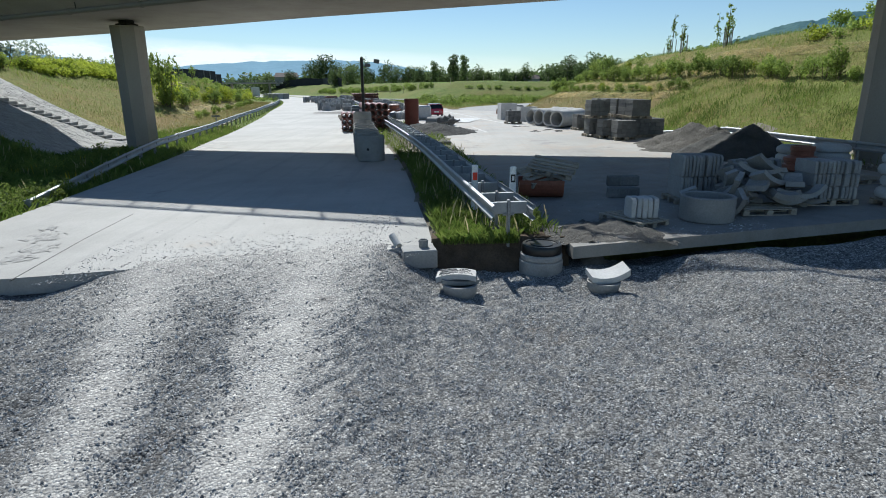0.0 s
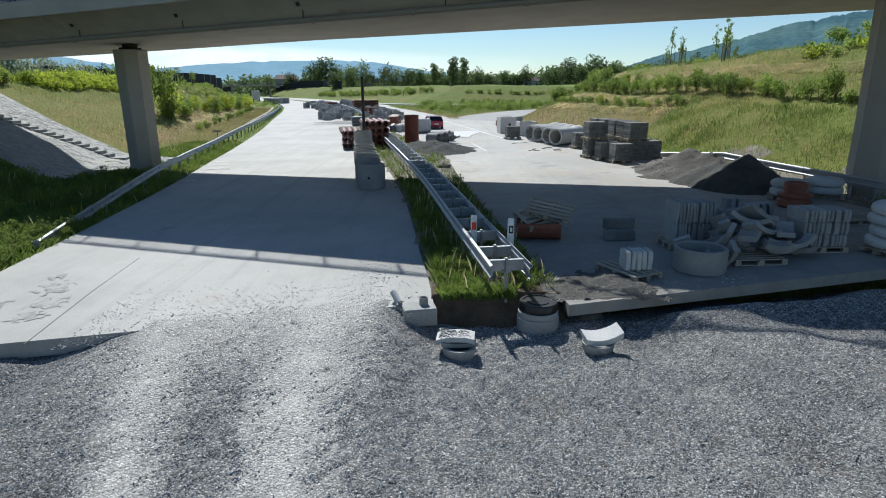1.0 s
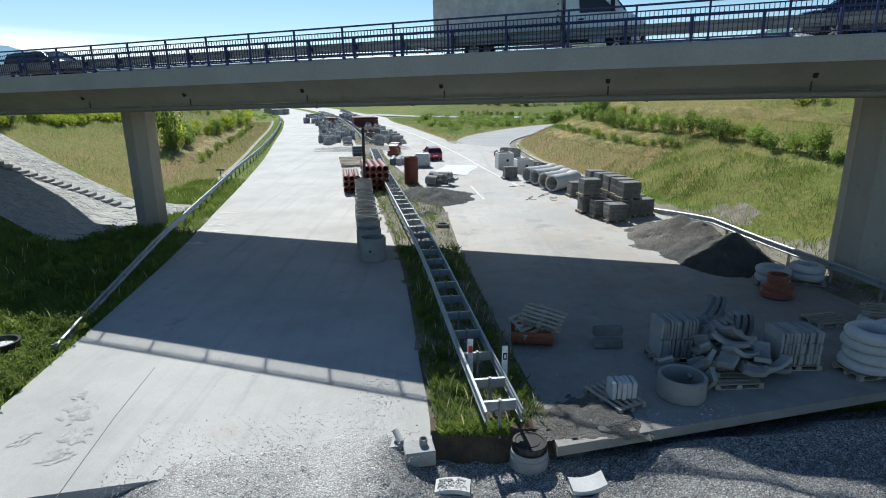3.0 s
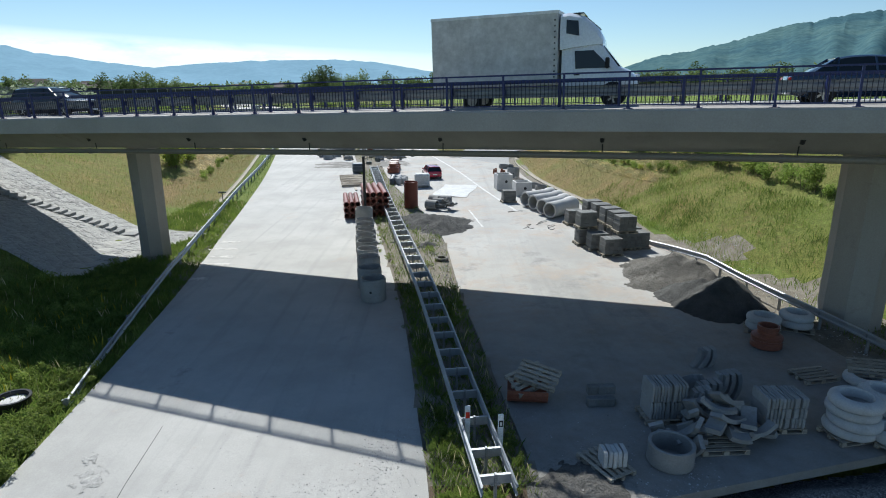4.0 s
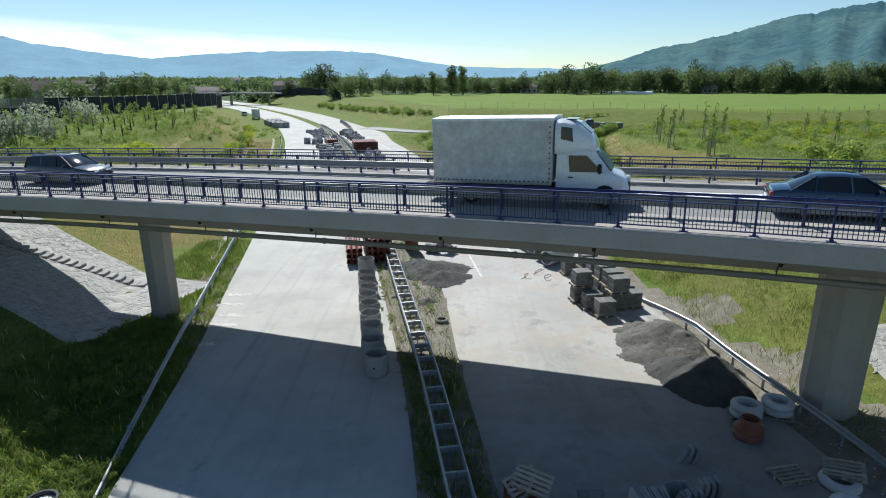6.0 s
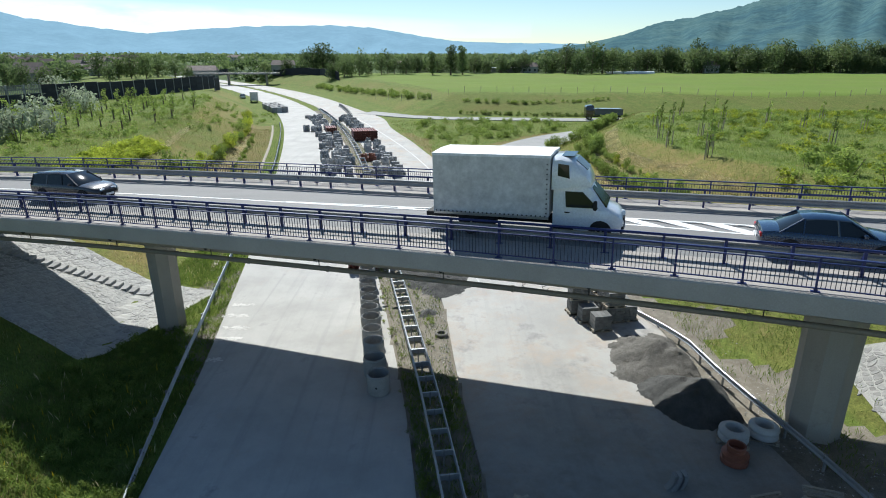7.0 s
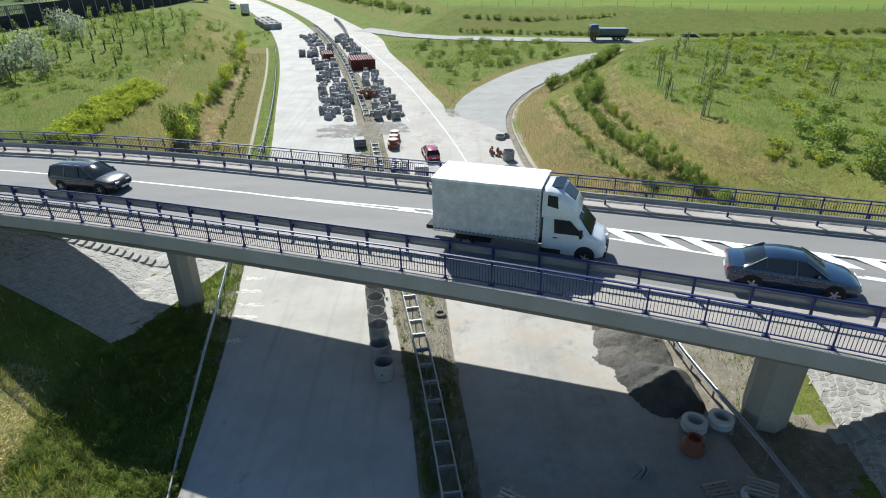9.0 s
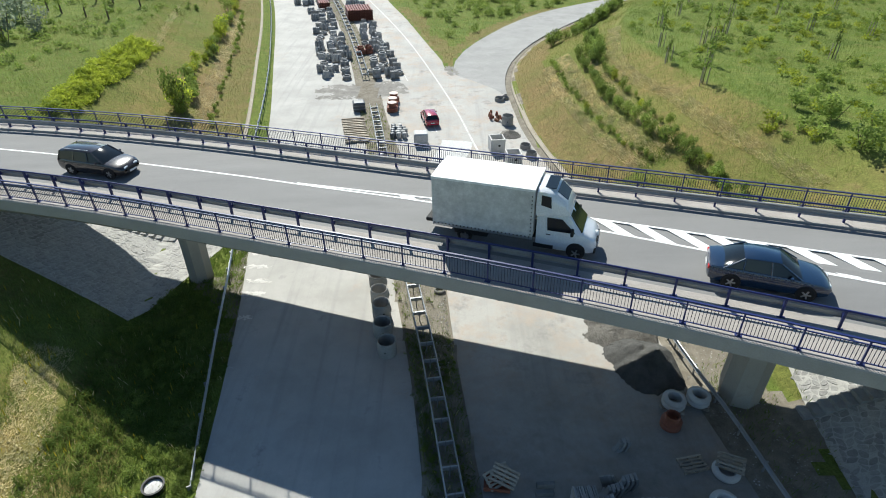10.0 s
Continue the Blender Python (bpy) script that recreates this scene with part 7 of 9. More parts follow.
wedge = []
for i in range(150):
    x, y = random.uniform(-6, 26), random.uniform(84, 136)
    if x > float(XC(y)) + 3.6 and x < float(XRI(y)) - 3.2:
        wedge.append((x, y, random.uniform(0.6, 1.4) + 0.4 * (y > 104), random.uniform(0.5, 0.9)))
edge_spots = [(float(XL(y)) - random.uniform(0.15, 1.3), y, random.uniform(0.22, 0.5), random.uniform(0.7, 1.1)) for y in (random.uniform(11.0, 17.5) for i in range(90))]
thicket("verge_weeds", edge_spots, "leaf", "low broad-leaved weeds along the slab's edge")
thicket("verge_weeds", [q for q in [(float(XL(y)) - random.uniform(1.0, 7.0), y, random.uniform(0.3, 0.7), random.uniform(0.5, 0.9)) for y in (random.uniform(11.0, 30.0) for i in range(110))] if not on_paving(q[0], q[1])], "leaf", "low broad-leaved weeds on the embankment's foot")
thicket("median_weeds", [(float(MID(y)) + random.choice((-1.0, -0.7, 0.6, 0.85)) * random.uniform(0.6, 1.2), y, random.uniform(0.15, 0.34), random.uniform(0.9, 1.5)) for y in (random.uniform(10.95, 22.0) for i in range(60))], "leaf", "low leafy weeds in the median")
thicket("median_weeds", [(float(MID(y)) + random.choice((-1.0, 1.0)) * random.uniform(0.7, 1.5), y, random.uniform(0.14, 0.3), random.uniform(0.9, 1.4)) for y in (random.uniform(22.0, 46.0) for i in range(70))], "leaf", "low leafy weeds beside the median barrier")
thicket("wedge_thicket", wedge, "leaf", "green bushes among tall weeds between the roads")
thicket("plateau_thicket", [(random.uniform(-78, -40), random.uniform(60, 150), random.uniform(0.5, 1.2), random.uniform(0.4, 0.9)) for i in range(420)], "leaf", "scattered low bushes on the grassy plateau", 110)
bank_row = curve([(166, -4.2), (178, -10.8), (187, -15.2), (203, -24.1), (219, -33.1), (260, -56)])
bank_y = [166 + 90 * random.random() for i in range(130)]
thicket("crest_thicket", [(x, 149.0 - 0.11 * (x - 16) + 0.0014 * (x - 16) ** 2 + jit(0.9), random.uniform(0.5, 1.1), random.uniform(0.5, 0.9)) for x in (random.uniform(4, 120) for i in range(230))], "leaf", "low dark green weeds in a line along the bank")
thicket("bank_thicket", [(float(bank_row(y)) + jit(1.6), y, random.uniform(0.9, 1.9), 1.0) for y in bank_y] + [(x, 157.5 + 0.006 * (x - 20) ** 2 + jit(0.6), random.uniform(0.6, 1.1), 0.8) for x in (random.uniform(4, 46) for i in range(60))], "leaf", "bushes in lines along the far bank")


def tree_shape(rng, h, spread, n, size, lobes=11):
    tr = Shape()
    prof = [(0.030 * h, 0), (0.020 * h, 0.12 * h), (0.015 * h, 0.4 * h), (0.006 * h, 0.85 * h)]
    tr.lathe(prof, 8)
    ls = []
    for i in range(lobes):
        a = 2.4 * i + rng.uniform(-0.5, 0.5)
        z = h * (0.2 + 0.7 * i / lobes)
        r = spread * (1.1 - 0.75 * abs(i / lobes - 0.35)) * rng.uniform(0.5, 0.9)
        c = (r * 0.75 * math.cos(a), r * 0.75 * math.sin(a), z)
        ls.append((*c, spread * rng.uniform(0.38, 0.6)))
        tr.rod((0, 0, z * 0.75), c, 0.006 * h, 5)
    return tr, leaf_cloud(rng, ls, n, size)


TREES = []
for k, (h, sp) in enumerate(((11.0, 4.2), (13.0, 4.8), (9.0, 4.4), (15.0, 3.0), (12.0, 5.2))):
    rng = np.random.default_rng(300 + k)
    tr, cr = tree_shape(rng, h, sp, 1150, 0.44)
    root = thing("tree", Matrix.Translation((0, 0, -200)), "broad dark green deciduous tree at the field's edge", "tree", "trees along the fields")
    part("trunk", tr, M["bark"], root)
    part("crown", cr, M["tree_leaf"], root)
    TREES.append([root, False])


def tree(x, y, scale, k, label="broad dark green deciduous tree at the field's edge"):
    m = on_land(x, y, random.uniform(0, 360), -0.1) @ Matrix.Diagonal((scale, scale, scale * random.uniform(0.9, 1.1), 1))
    src, used = TREES[k]
    if used:
        ob = copy_thing(src, m)
    else:
        TREES[k][1], ob = True, src
    ob.matrix_world = m
    ob["label"] = label
    return ob


random.seed(9)
for x, y, s, k in ((-64, 318, 1.25, 1), (-70, 322, 1.1, 4), (-58, 316, 1.0, 0), (-47, 300, 0.55, 2), (-42, 305, 0.6, 2), (3, 300, 1.05, 3), (9, 302, 1.0, 3), (-6, 304, 0.9, 3), (-20, 312, 0.9, 0), (-30, 318, 0.9, 4), (-84, 322, 0.8, 2), (-95, 318, 0.9, 0), (70, 318, 1.0, 0), (78, 320, 1.2, 1), (84, 322, 1.25, 4), (90, 324, 1.1, 1), (97, 326, 1.0, 2), (104, 330, 0.9, 0)):
    tree(x, y, s, k)
for i in range(46):
    tree(-24 + 6.6 * i + jit(4), 338 + jit(6) + 0.07 * max(0, i - 15) * 6, random.uniform(0.6, 0.95) + 0.35 * (i > 12), random.choice((0, 1, 2, 4)))
for i in range(26):
    tree(180 + jit(50) + i * 4, 356 + jit(8), random.uniform(1.1, 1.55), random.choice((0, 1, 2, 4)))
for x, y, s, k in ((-138, 191, 0.62, 2), (-132.5, 188, 0.6, 4), (-123, 185, 0.72, 2), (-156, 271, 0.8, 4), (-139, 256, 0.9, 2), (-135, 259, 0.8, 4), (-127, 256, 0.9, 0), (-131, 275, 0.9, 2), (-125, 279, 0.8, 4), (-146, 236, 0.7, 2), (-129, 231, 0.6, 4), (-112, 262, 0.6, 2), (-50, 269, 0.75, 2), (-46, 276, 0.8, 4), (-45, 284, 0.85, 2), (-41, 290, 0.9, 4), (-38, 299, 0.7, 0), (-32, 306, 0.75, 1), (-26, 312, 0.8, 4), (-73, 345, 0.9, 1), (-80, 352, 1.0, 4)):
    tree(x, y, s, k)
for i in range(60):
    x, y = random.uniform(-330, -100), random.uniform(165, 430)
    if x < float(XL(y)) - 30:
        tree(x, y, random.uniform(0.35, 0.8), random.randrange(5), "round garden tree among the houses")


def far_woods():
    """Woods and hedges spread over the plain to the foot of the hills."""
    rng = np.random.default_rng(12)
    pts = []
    while len(pts) < 5600:
        d = 340 + 2600 * rng.random() ** 1.7
        a = rng.uniform(-0.85, 0.85)
        x, y = d * math.sin(a), d * math.cos(a)
        if y < 350 and x > -90:
            continue
        w = math.sin(x * 0.013 + 1.1) * math.sin(y * 0.011 + x * 0.004) + 0.35 * math.sin(x * 0.031) + 0.2
        if w < -0.35 and rng.random() > 0.25:
            continue
        if abs(x - float(XL(min(y, 420)))) < 25 and y < 420:
            continue
        pts.append((x, y, d))
    for i in range(420):
        x, y = rng.uniform(-420, -110), rng.uniform(215, 420)
        if x < float(XL(y)) - 55:
            pts.append((x, y, 300 + 0.01 * i))
    for i in range(1000):
        x = rng.uniform(-22, 420)
        pts.append((x, 343 + rng.uniform(0, 55) + 0.07 * max(0, x - 60), 399))
    sh = Shape()
    for x, y, d in pts:
        h = rng.uniform(6, 10) + (4 if x > 60 else 0) if d == 399 else rng.uniform(3.5, 7) if d < 399 else rng.uniform(5, 10)
        z = float(land_z(x, y))
        n = 60 if d < 400 else 26 if d < 900 else 12
        size = 0.95 if d < 400 else 1.3 if d < 900 else 2.6
        w = h * (0.5 if d < 900 else 0.9)
        lobes = [(x + rng.uniform(-1, 1) * w * 0.6, y + rng.uniform(-1, 1) * w * 0.6, z + h * rng.uniform(0.35, 0.7), w * 0.6) for _ in range(3)]
        c = leaf_cloud(rng, lobes, n, size)
        sh.add([(p[0], p[1], max(p[2], z - 0.3)) for p in c.v], c.f)
    tagged(part("woods", sh, M["tree_leaf"]), "dark green woods and hedges spread over the plain", "woods", kind="stuff")


far_woods()


def sapling(x, y, h, label="thin young tree tied between wooden stakes"):
    rng = np.random.default_rng(int(abs(x * 31 + y * 17)))
    root = thing("sapling", on_land(x, y, rng.uniform(0, 360)), label, "young tree", "staked young trees on the plateau")
    part("trunk", Shape().lathe([(0.045, -0.1), (0.03, h * 0.5), (0.012, h)], 7), M["bark"], root)
    lobes = [(rng.uniform(-0.25, 0.25), rng.uniform(-0.25, 0.25), h * (0.5 + 0.09 * i), 0.3 - 0.03 * i) for i in range(6)]
    part("crown", leaf_cloud(rng, lobes, 130, 0.12), M["leaf"], root)
    for a in (0, 120, 240):
        part("stake", Shape().box((0.35 * math.cos(radians(a)), 0.35 * math.sin(radians(a)), 0.7), (0.07, 0.07, 1.7), None, 0.005), M["wood"], root)
    return root


for x, y, h in ((23.8, 64.7, 5.0), (22.8, 59.2, 3.2), (23.7, 52.0, 4.2), (31.5, 81.5, 3.6), (38.6, 81.7, 4.0), (45.5, 83, 3.8), (40.6, 61, 4.4), (29.0, 66, 5.6), (30.5, 67, 5.4), (34, 72, 3.4), (50, 70, 4.0), (27, 75, 3.6), (44, 72, 3.4), (36, 90, 3.4), (55, 86, 3.6), (26.5, 58, 3.8)):
    sapling(x, y, 0.8 * h)
for r in range(7):
    for c in range(9):
        x, y = -46 - 4.0 * c + jit(0.8), 84 + 8.0 * r + 1.6 * c + jit(0.8)
        if x < float(XL(y)) - 17 and x > -80:
            rng = np.random.default_rng(r * 31 + c)
            root = thing("planted_tree", on_land(x, y, rng.uniform(0, 360)), "small planted tree with a wrapped trunk", "young tree", "plantation rows on the plateau")
            part("trunk", Shape().lathe([(0.12, -0.1), (0.10, 1.3), (0.03, 1.4), (0.015, 2.2)], 7), M["bark"], root)
            part("crown", leaf_cloud(rng, [(0, 0, 1.9, 0.5), (0.2, 0.1, 2.4, 0.4), (-0.2, -0.1, 1.5, 0.4)], 70, 0.16), M["leaf"], root)


# ---- loose stones ----
def stones(name, pts, smin, smax, zfun, material, label, seed):
    rng = np.random.default_rng(seed)
    n = len(pts)
    s = smin + (smax - smin) * rng.random(n) ** 2.2
    oct_v = np.array([(1, 0, -0.35), (0, 1, -0.35), (-1, 0, -0.35), (0, -1, -0.35), (0.15, 0.1, 0.55)], float)
    oct_f = np.array([(0, 1, 4), (1, 2, 4), (2, 3, 4), (3, 0, 4)])
    a = rng.uniform(0, 2 * np.pi, n)
    v = oct_v[None] * (1 + 0.45 * rng.uniform(-1, 1, (n, 5, 1)))
    v = v * np.stack([np.ones(n), rng.uniform(0.5, 1, n), rng.uniform(0.45, 0.9, n)], -1)[:, None]
    ca, sa = np.cos(a)[:, None], np.sin(a)[:, None]
    tz = rng.uniform(-0.35, 0.35, n)[:, None]
    x = v[..., 0] * ca - v[..., 1] * sa
    y = v[..., 0] * sa + v[..., 1] * ca
    z = v[..., 2] + x * tz
    v = np.stack([x, y, z], -1) * s[:, None, None]
    v[..., 0] += pts[:, 0, None]
    v[..., 1] += pts[:, 1, None]
    v[..., 2] += (zfun(pts[:, 0], pts[:, 1]) + 0.2 * s)[:, None]
    f = (np.arange(n)[:, None, None] * 5 + oct_f).reshape(-1, 3)
    me = bpy.data.meshes.new(name)
    me.from_pydata(v.reshape(-1, 3).tolist(), [], f.tolist())
    me.materials.append(material)
    return tagged(new(name, me), label, "loose stones", kind="stuff")


def stone_mat():
    m, nt, b, pos = base_mat("loose_gravel_stone")
    geo = [n for n in nt.nodes if n.type == "NEW_GEOMETRY"][0]
    r = ramp(nt, [(0.0, (0.16, 0.158, 0.154)), (0.5, (0.32, 0.316, 0.306)), (0.85, (0.48, 0.472, 0.455)), (1.0, (0.64, 0.63, 0.605))])
    nt.links.new(geo.outputs["Random Per Island"], r.inputs[0])
    nt.links.new(r.outputs[0], b.inputs["Base Color"])
    b.inputs["Roughness"].default_value, b.inputs["Specular IOR Level"].default_value = 0.9, 0.25
    return m


M["loose"] = stone_mat()
rng = np.random.default_rng(40)
n = 230000
dist = 3.0 + 8.0 * rng.random(n) ** 0.75
ang = rng.uniform(-0.78, 0.78, n)
pts = np.stack([dist * np.tan(ang), dist], -1)
fan = (pts[:, 0] + 1.26) / (pts[:, 1] + 2.6)
rut = 1.0 - 0.95 * np.exp(-((fan + 0.30) / 0.055) ** 2) - 0.95 * np.exp(-((fan + 0.085) / 0.06) ** 2)
yard_edge = np.where(pts[:, 0] < -5.2, 10.4 + 0.2 * pts[:, 0], np.where(pts[:, 0] < -0.3, 11.2, np.where(pts[:, 0] < 2.2, 10.7, 9.9 + 0.2 * pts[:, 0])))
climbed = np.clip((pts[:, 1] - 0.2 * pts[:, 0] - 6.8) / 3.2, 0, 1) * np.clip((pts[:, 0] + 6.4) / 1.2, 0, 1) * np.clip((-0.6 - pts[:, 0]) / 0.8, 0, 1)
rut = rut * (1 - 0.8 * climbed)
keep = (np.abs(pts[:, 0]) < 14) & (pts[:, 1] < yard_edge) & (rng.random(n) < np.clip(rut, 0.06, 1))
stones("gravel_stones", pts[keep], 0.007, 0.025, gravel_z, M["loose"], "grey angular crushed stones lying loose on the yard", 41)
sp = scatter(26000, -6.6, -0.5, 8.6, 14.5, lambda x, y, r: (y > 10.0 + 0.2 * x) & (r < np.clip((12.4 + 0.12 * x - y) / 2.2, 0.015, 1) * (0.2 + 0.8 * clumped(x, y, 1.3))), 42)
stones("spilt_stones", sp, 0.007, 0.026, lambda x, y: road_z(x, y), M["loose"], "small stones spilt over the concrete slab", 43)
sp = scatter(14000, 1.6, 6.5, 10.3, 14.5, lambda x, y, r: (y > 9.9 + 0.2 * x) & (r < np.clip((12.6 - y) / 2.4, 0.06, 1) * clumped(x, y, 1.3)), 44)
stones("spilt_stones", sp, 0.008, 0.034, lambda x, y: road_z(x, y), M["loose"], "stones and rubble spilt over the slab's edge", 45)
sp = scatter(14000, -4.5, 1.5, 22, 40, lambda x, y, r: in_median(x, y) & (r < 0.7 * clumped(x, y, 1.1) * np.where(x > 0.5 * (XA(y) + XB(y)), 1.0, 0.25)), 46)
stones("median_stones", sp, 0.02, 0.07, lambda x, y: land_z(x, y), M["loose"], "loose stones on bare soil in the median", 47)

sp = scatter(5200, 12.4, 17.5, 15, 33, lambda x, y, r: (x > XRO(y) + 0.1) & (x < XRO(y) + 3.6) & (r < clumped(x, y, 1.0)), 49)
stones("verge_stones", sp, 0.015, 0.06, lambda x, y: land_z(x, y), M["loose"], "grey stones on the bare verge behind the barrier", 50)
sp = scatter(3000, -2.6, -0.5, 10.9, 13.8, lambda x, y, r: r < 0.8 * np.exp(-((x + 1.5) / 0.55) ** 2 - ((y - 12.5) / 0.8) ** 2), 52)
stones("spilt_stones", sp, 0.008, 0.03, lambda x, y: road_z(x, y), M["loose"], "small stones scattered over the concrete slab", 53)


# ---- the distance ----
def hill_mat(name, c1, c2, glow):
    """Far hills: a backdrop with haze put into its colour and a faint sky glow."""
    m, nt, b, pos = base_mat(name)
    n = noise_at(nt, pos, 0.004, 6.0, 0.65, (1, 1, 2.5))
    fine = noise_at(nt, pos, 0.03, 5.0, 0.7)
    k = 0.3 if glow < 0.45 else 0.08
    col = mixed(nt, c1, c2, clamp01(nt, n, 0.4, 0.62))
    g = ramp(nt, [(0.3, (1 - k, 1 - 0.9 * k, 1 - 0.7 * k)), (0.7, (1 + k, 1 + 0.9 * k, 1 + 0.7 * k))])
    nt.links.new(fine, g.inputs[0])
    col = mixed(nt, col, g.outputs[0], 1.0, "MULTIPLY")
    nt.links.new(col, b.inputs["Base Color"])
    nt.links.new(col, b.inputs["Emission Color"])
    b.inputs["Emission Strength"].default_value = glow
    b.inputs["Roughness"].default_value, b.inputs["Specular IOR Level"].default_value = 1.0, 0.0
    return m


def ridge(name, d, line, depth, material, label, foot=-10):
    """A range of hills: heights along bearings (degrees, metres), sloping towards the plain."""
    bs, hs = [q[0] for q in line], [q[1] for q in line]
    n, rows = 240, 9
    vs = []
    for k in range(rows + 1):
        t = k / rows
        for i in range(n + 1):
            b = bs[0] + (bs[-1] - bs[0]) * i / n
            h = float(np.interp(b, bs, hs))
            h += 0.05 * h * noise.noise((b * 0.8, t * 3, 2)) + 0.03 * h * noise.noise((b * 3.0, t * 5, 7)) + 0.012 * h * noise.noise((b * 14.0, 1, 7))
            r = d - depth * (1 - t)
            s = t + 0.16 * noise.noise((b * 0.5, t * 2.2, 9)) * math.sin(math.pi * t)
            vs.append((r * math.sin(radians(b)), r * math.cos(radians(b)), foot + (h - foot) * max(0, s) ** 1.25))
    w = n + 1
    fs = [(k * w + i, k * w + i + 1, (k + 1) * w + i + 1, (k + 1) * w + i) for k in range(rows) for i in range(n)]
    o = part(name, Shape().add(vs, fs), material, None, "", True)
    return tagged(o, label, "hills", kind="structure")


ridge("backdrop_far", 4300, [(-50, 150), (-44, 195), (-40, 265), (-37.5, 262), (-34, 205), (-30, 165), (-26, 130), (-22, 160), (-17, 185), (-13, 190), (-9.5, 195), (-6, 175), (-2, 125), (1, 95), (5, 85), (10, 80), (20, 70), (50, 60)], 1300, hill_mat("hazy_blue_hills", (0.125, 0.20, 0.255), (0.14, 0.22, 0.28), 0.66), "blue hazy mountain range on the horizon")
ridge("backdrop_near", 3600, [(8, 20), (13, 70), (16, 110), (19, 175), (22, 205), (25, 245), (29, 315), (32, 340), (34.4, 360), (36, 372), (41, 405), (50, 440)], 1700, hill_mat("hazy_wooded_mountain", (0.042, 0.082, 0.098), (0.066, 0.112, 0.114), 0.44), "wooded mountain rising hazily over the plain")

def cloud_bank():
    """Thin white cloud low over the far hills, on a distant curved sheet."""
    m, nt, b, pos = base_mat("thin_cloud")
    uv = nt.nodes.new("ShaderNodeUVMap")
    sep = nt.nodes.new("ShaderNodeSeparateXYZ")
    nt.links.new(uv.outputs[0], sep.inputs[0])
    r = ramp(nt, [(0.0, (0.95, 0.95, 0.95)), (0.55, (0.95, 0.95, 0.95)), (0.72, (0.45, 0.45, 0.45)), (0.86, (0, 0, 0))])
    nt.links.new(sep.outputs[1], r.inputs[0])
    ends = ramp(nt, [(0.0, (1, 1, 1)), (0.6, (1, 1, 1)), (0.74, (0.55, 0.55, 0.55)), (1.0, (0.1, 0.1, 0.1))])
    nt.links.new(sep.outputs[0], ends.inputs[0])
    puffs = clamp01(nt, noise_at(nt, pos, 0.0018, 6.0, 0.6, (1, 1, 3.5)), 0.28, 0.52)
    col = mixed(nt, r.outputs[0], ends.outputs[0], 1.0, "MULTIPLY")
    fac = nt.nodes.new("ShaderNodeMath")
    fac.operation = "MULTIPLY"
    nt.links.new(col, fac.inputs[0])
    nt.links.new(puffs, fac.inputs[1])
    em, tr, mx = nt.nodes.new("ShaderNodeEmission"), nt.nodes.new("ShaderNodeBsdfTransparent"), nt.nodes.new("ShaderNodeMixShader")
    em.inputs[0].default_value, em.inputs[1].default_value = (0.96, 0.98, 1.0, 1), 0.82
    nt.links.new(fac.outputs[0], mx.inputs[0])
    nt.links.new(tr.outputs[0], mx.inputs[1])
    nt.links.new(em.outputs[0], mx.inputs[2])
    nt.links.new(mx.outputs[0], nt.nodes["Material Output"].inputs[0])
    n, k = 48, 8
    sh = Shape()
    vs = [(4600 * math.sin(radians(-50 + 58 * i / n)), 4600 * math.cos(radians(-50 + 58 * i / n)), 120 + 360 * j / k * (1 - 0.62 * i / n)) for j in range(k + 1) for i in range(n + 1)]
    sh.add(vs, [(j * (n + 1) + i, j * (n + 1) + i + 1, (j + 1) * (n + 1) + i + 1, (j + 1) * (n + 1) + i) for j in range(k) for i in range(n)])
    o = part("backdrop_cloud", sh, m, None, "", True)
    uvl = o.data.uv_layers.new(name="UVMap")
    for lp in o.data.loops:
        uvl.data[lp.index].uv = ((lp.vertex_index % (n + 1)) / n, (lp.vertex_index // (n + 1)) / k)
    o.visible_shadow = False
    return tagged(o, "thin white cloud low over the distant hills", "cloud", kind="structure")


cloud_bank()

M.update(
    panel=mat("dark_barrier_panel", (0.020, 0.022, 0.028), (0.035, 0.037, 0.043), 1.0, 12.0, 0.75, 0.3, vary=0.2),
    concrete_panel=mat("grey_barrier_panel", (0.16, 0.16, 0.16), (0.22, 0.22, 0.215), 1.0, 12.0, 0.85, 0.3, vary=0.1),
    plaster=mat("house_plaster", (0.28, 0.27, 0.25), (0.42, 0.40, 0.37), 0.3, 8.0, 0.9, 0.05, vary=0.35),
    tile=mat("roof_tile", (0.13, 0.10, 0.09), (0.22, 0.17, 0.15), 0.6, 8.0, 0.85, 0.2, vary=0.45),
    glass=glass_mat("dark_window_glass"),
    foil=mat("white_foil", (0.7, 0.7, 0.7), (0.8, 0.8, 0.8), 0.5, 4.0, 0.6, 0.05),
)

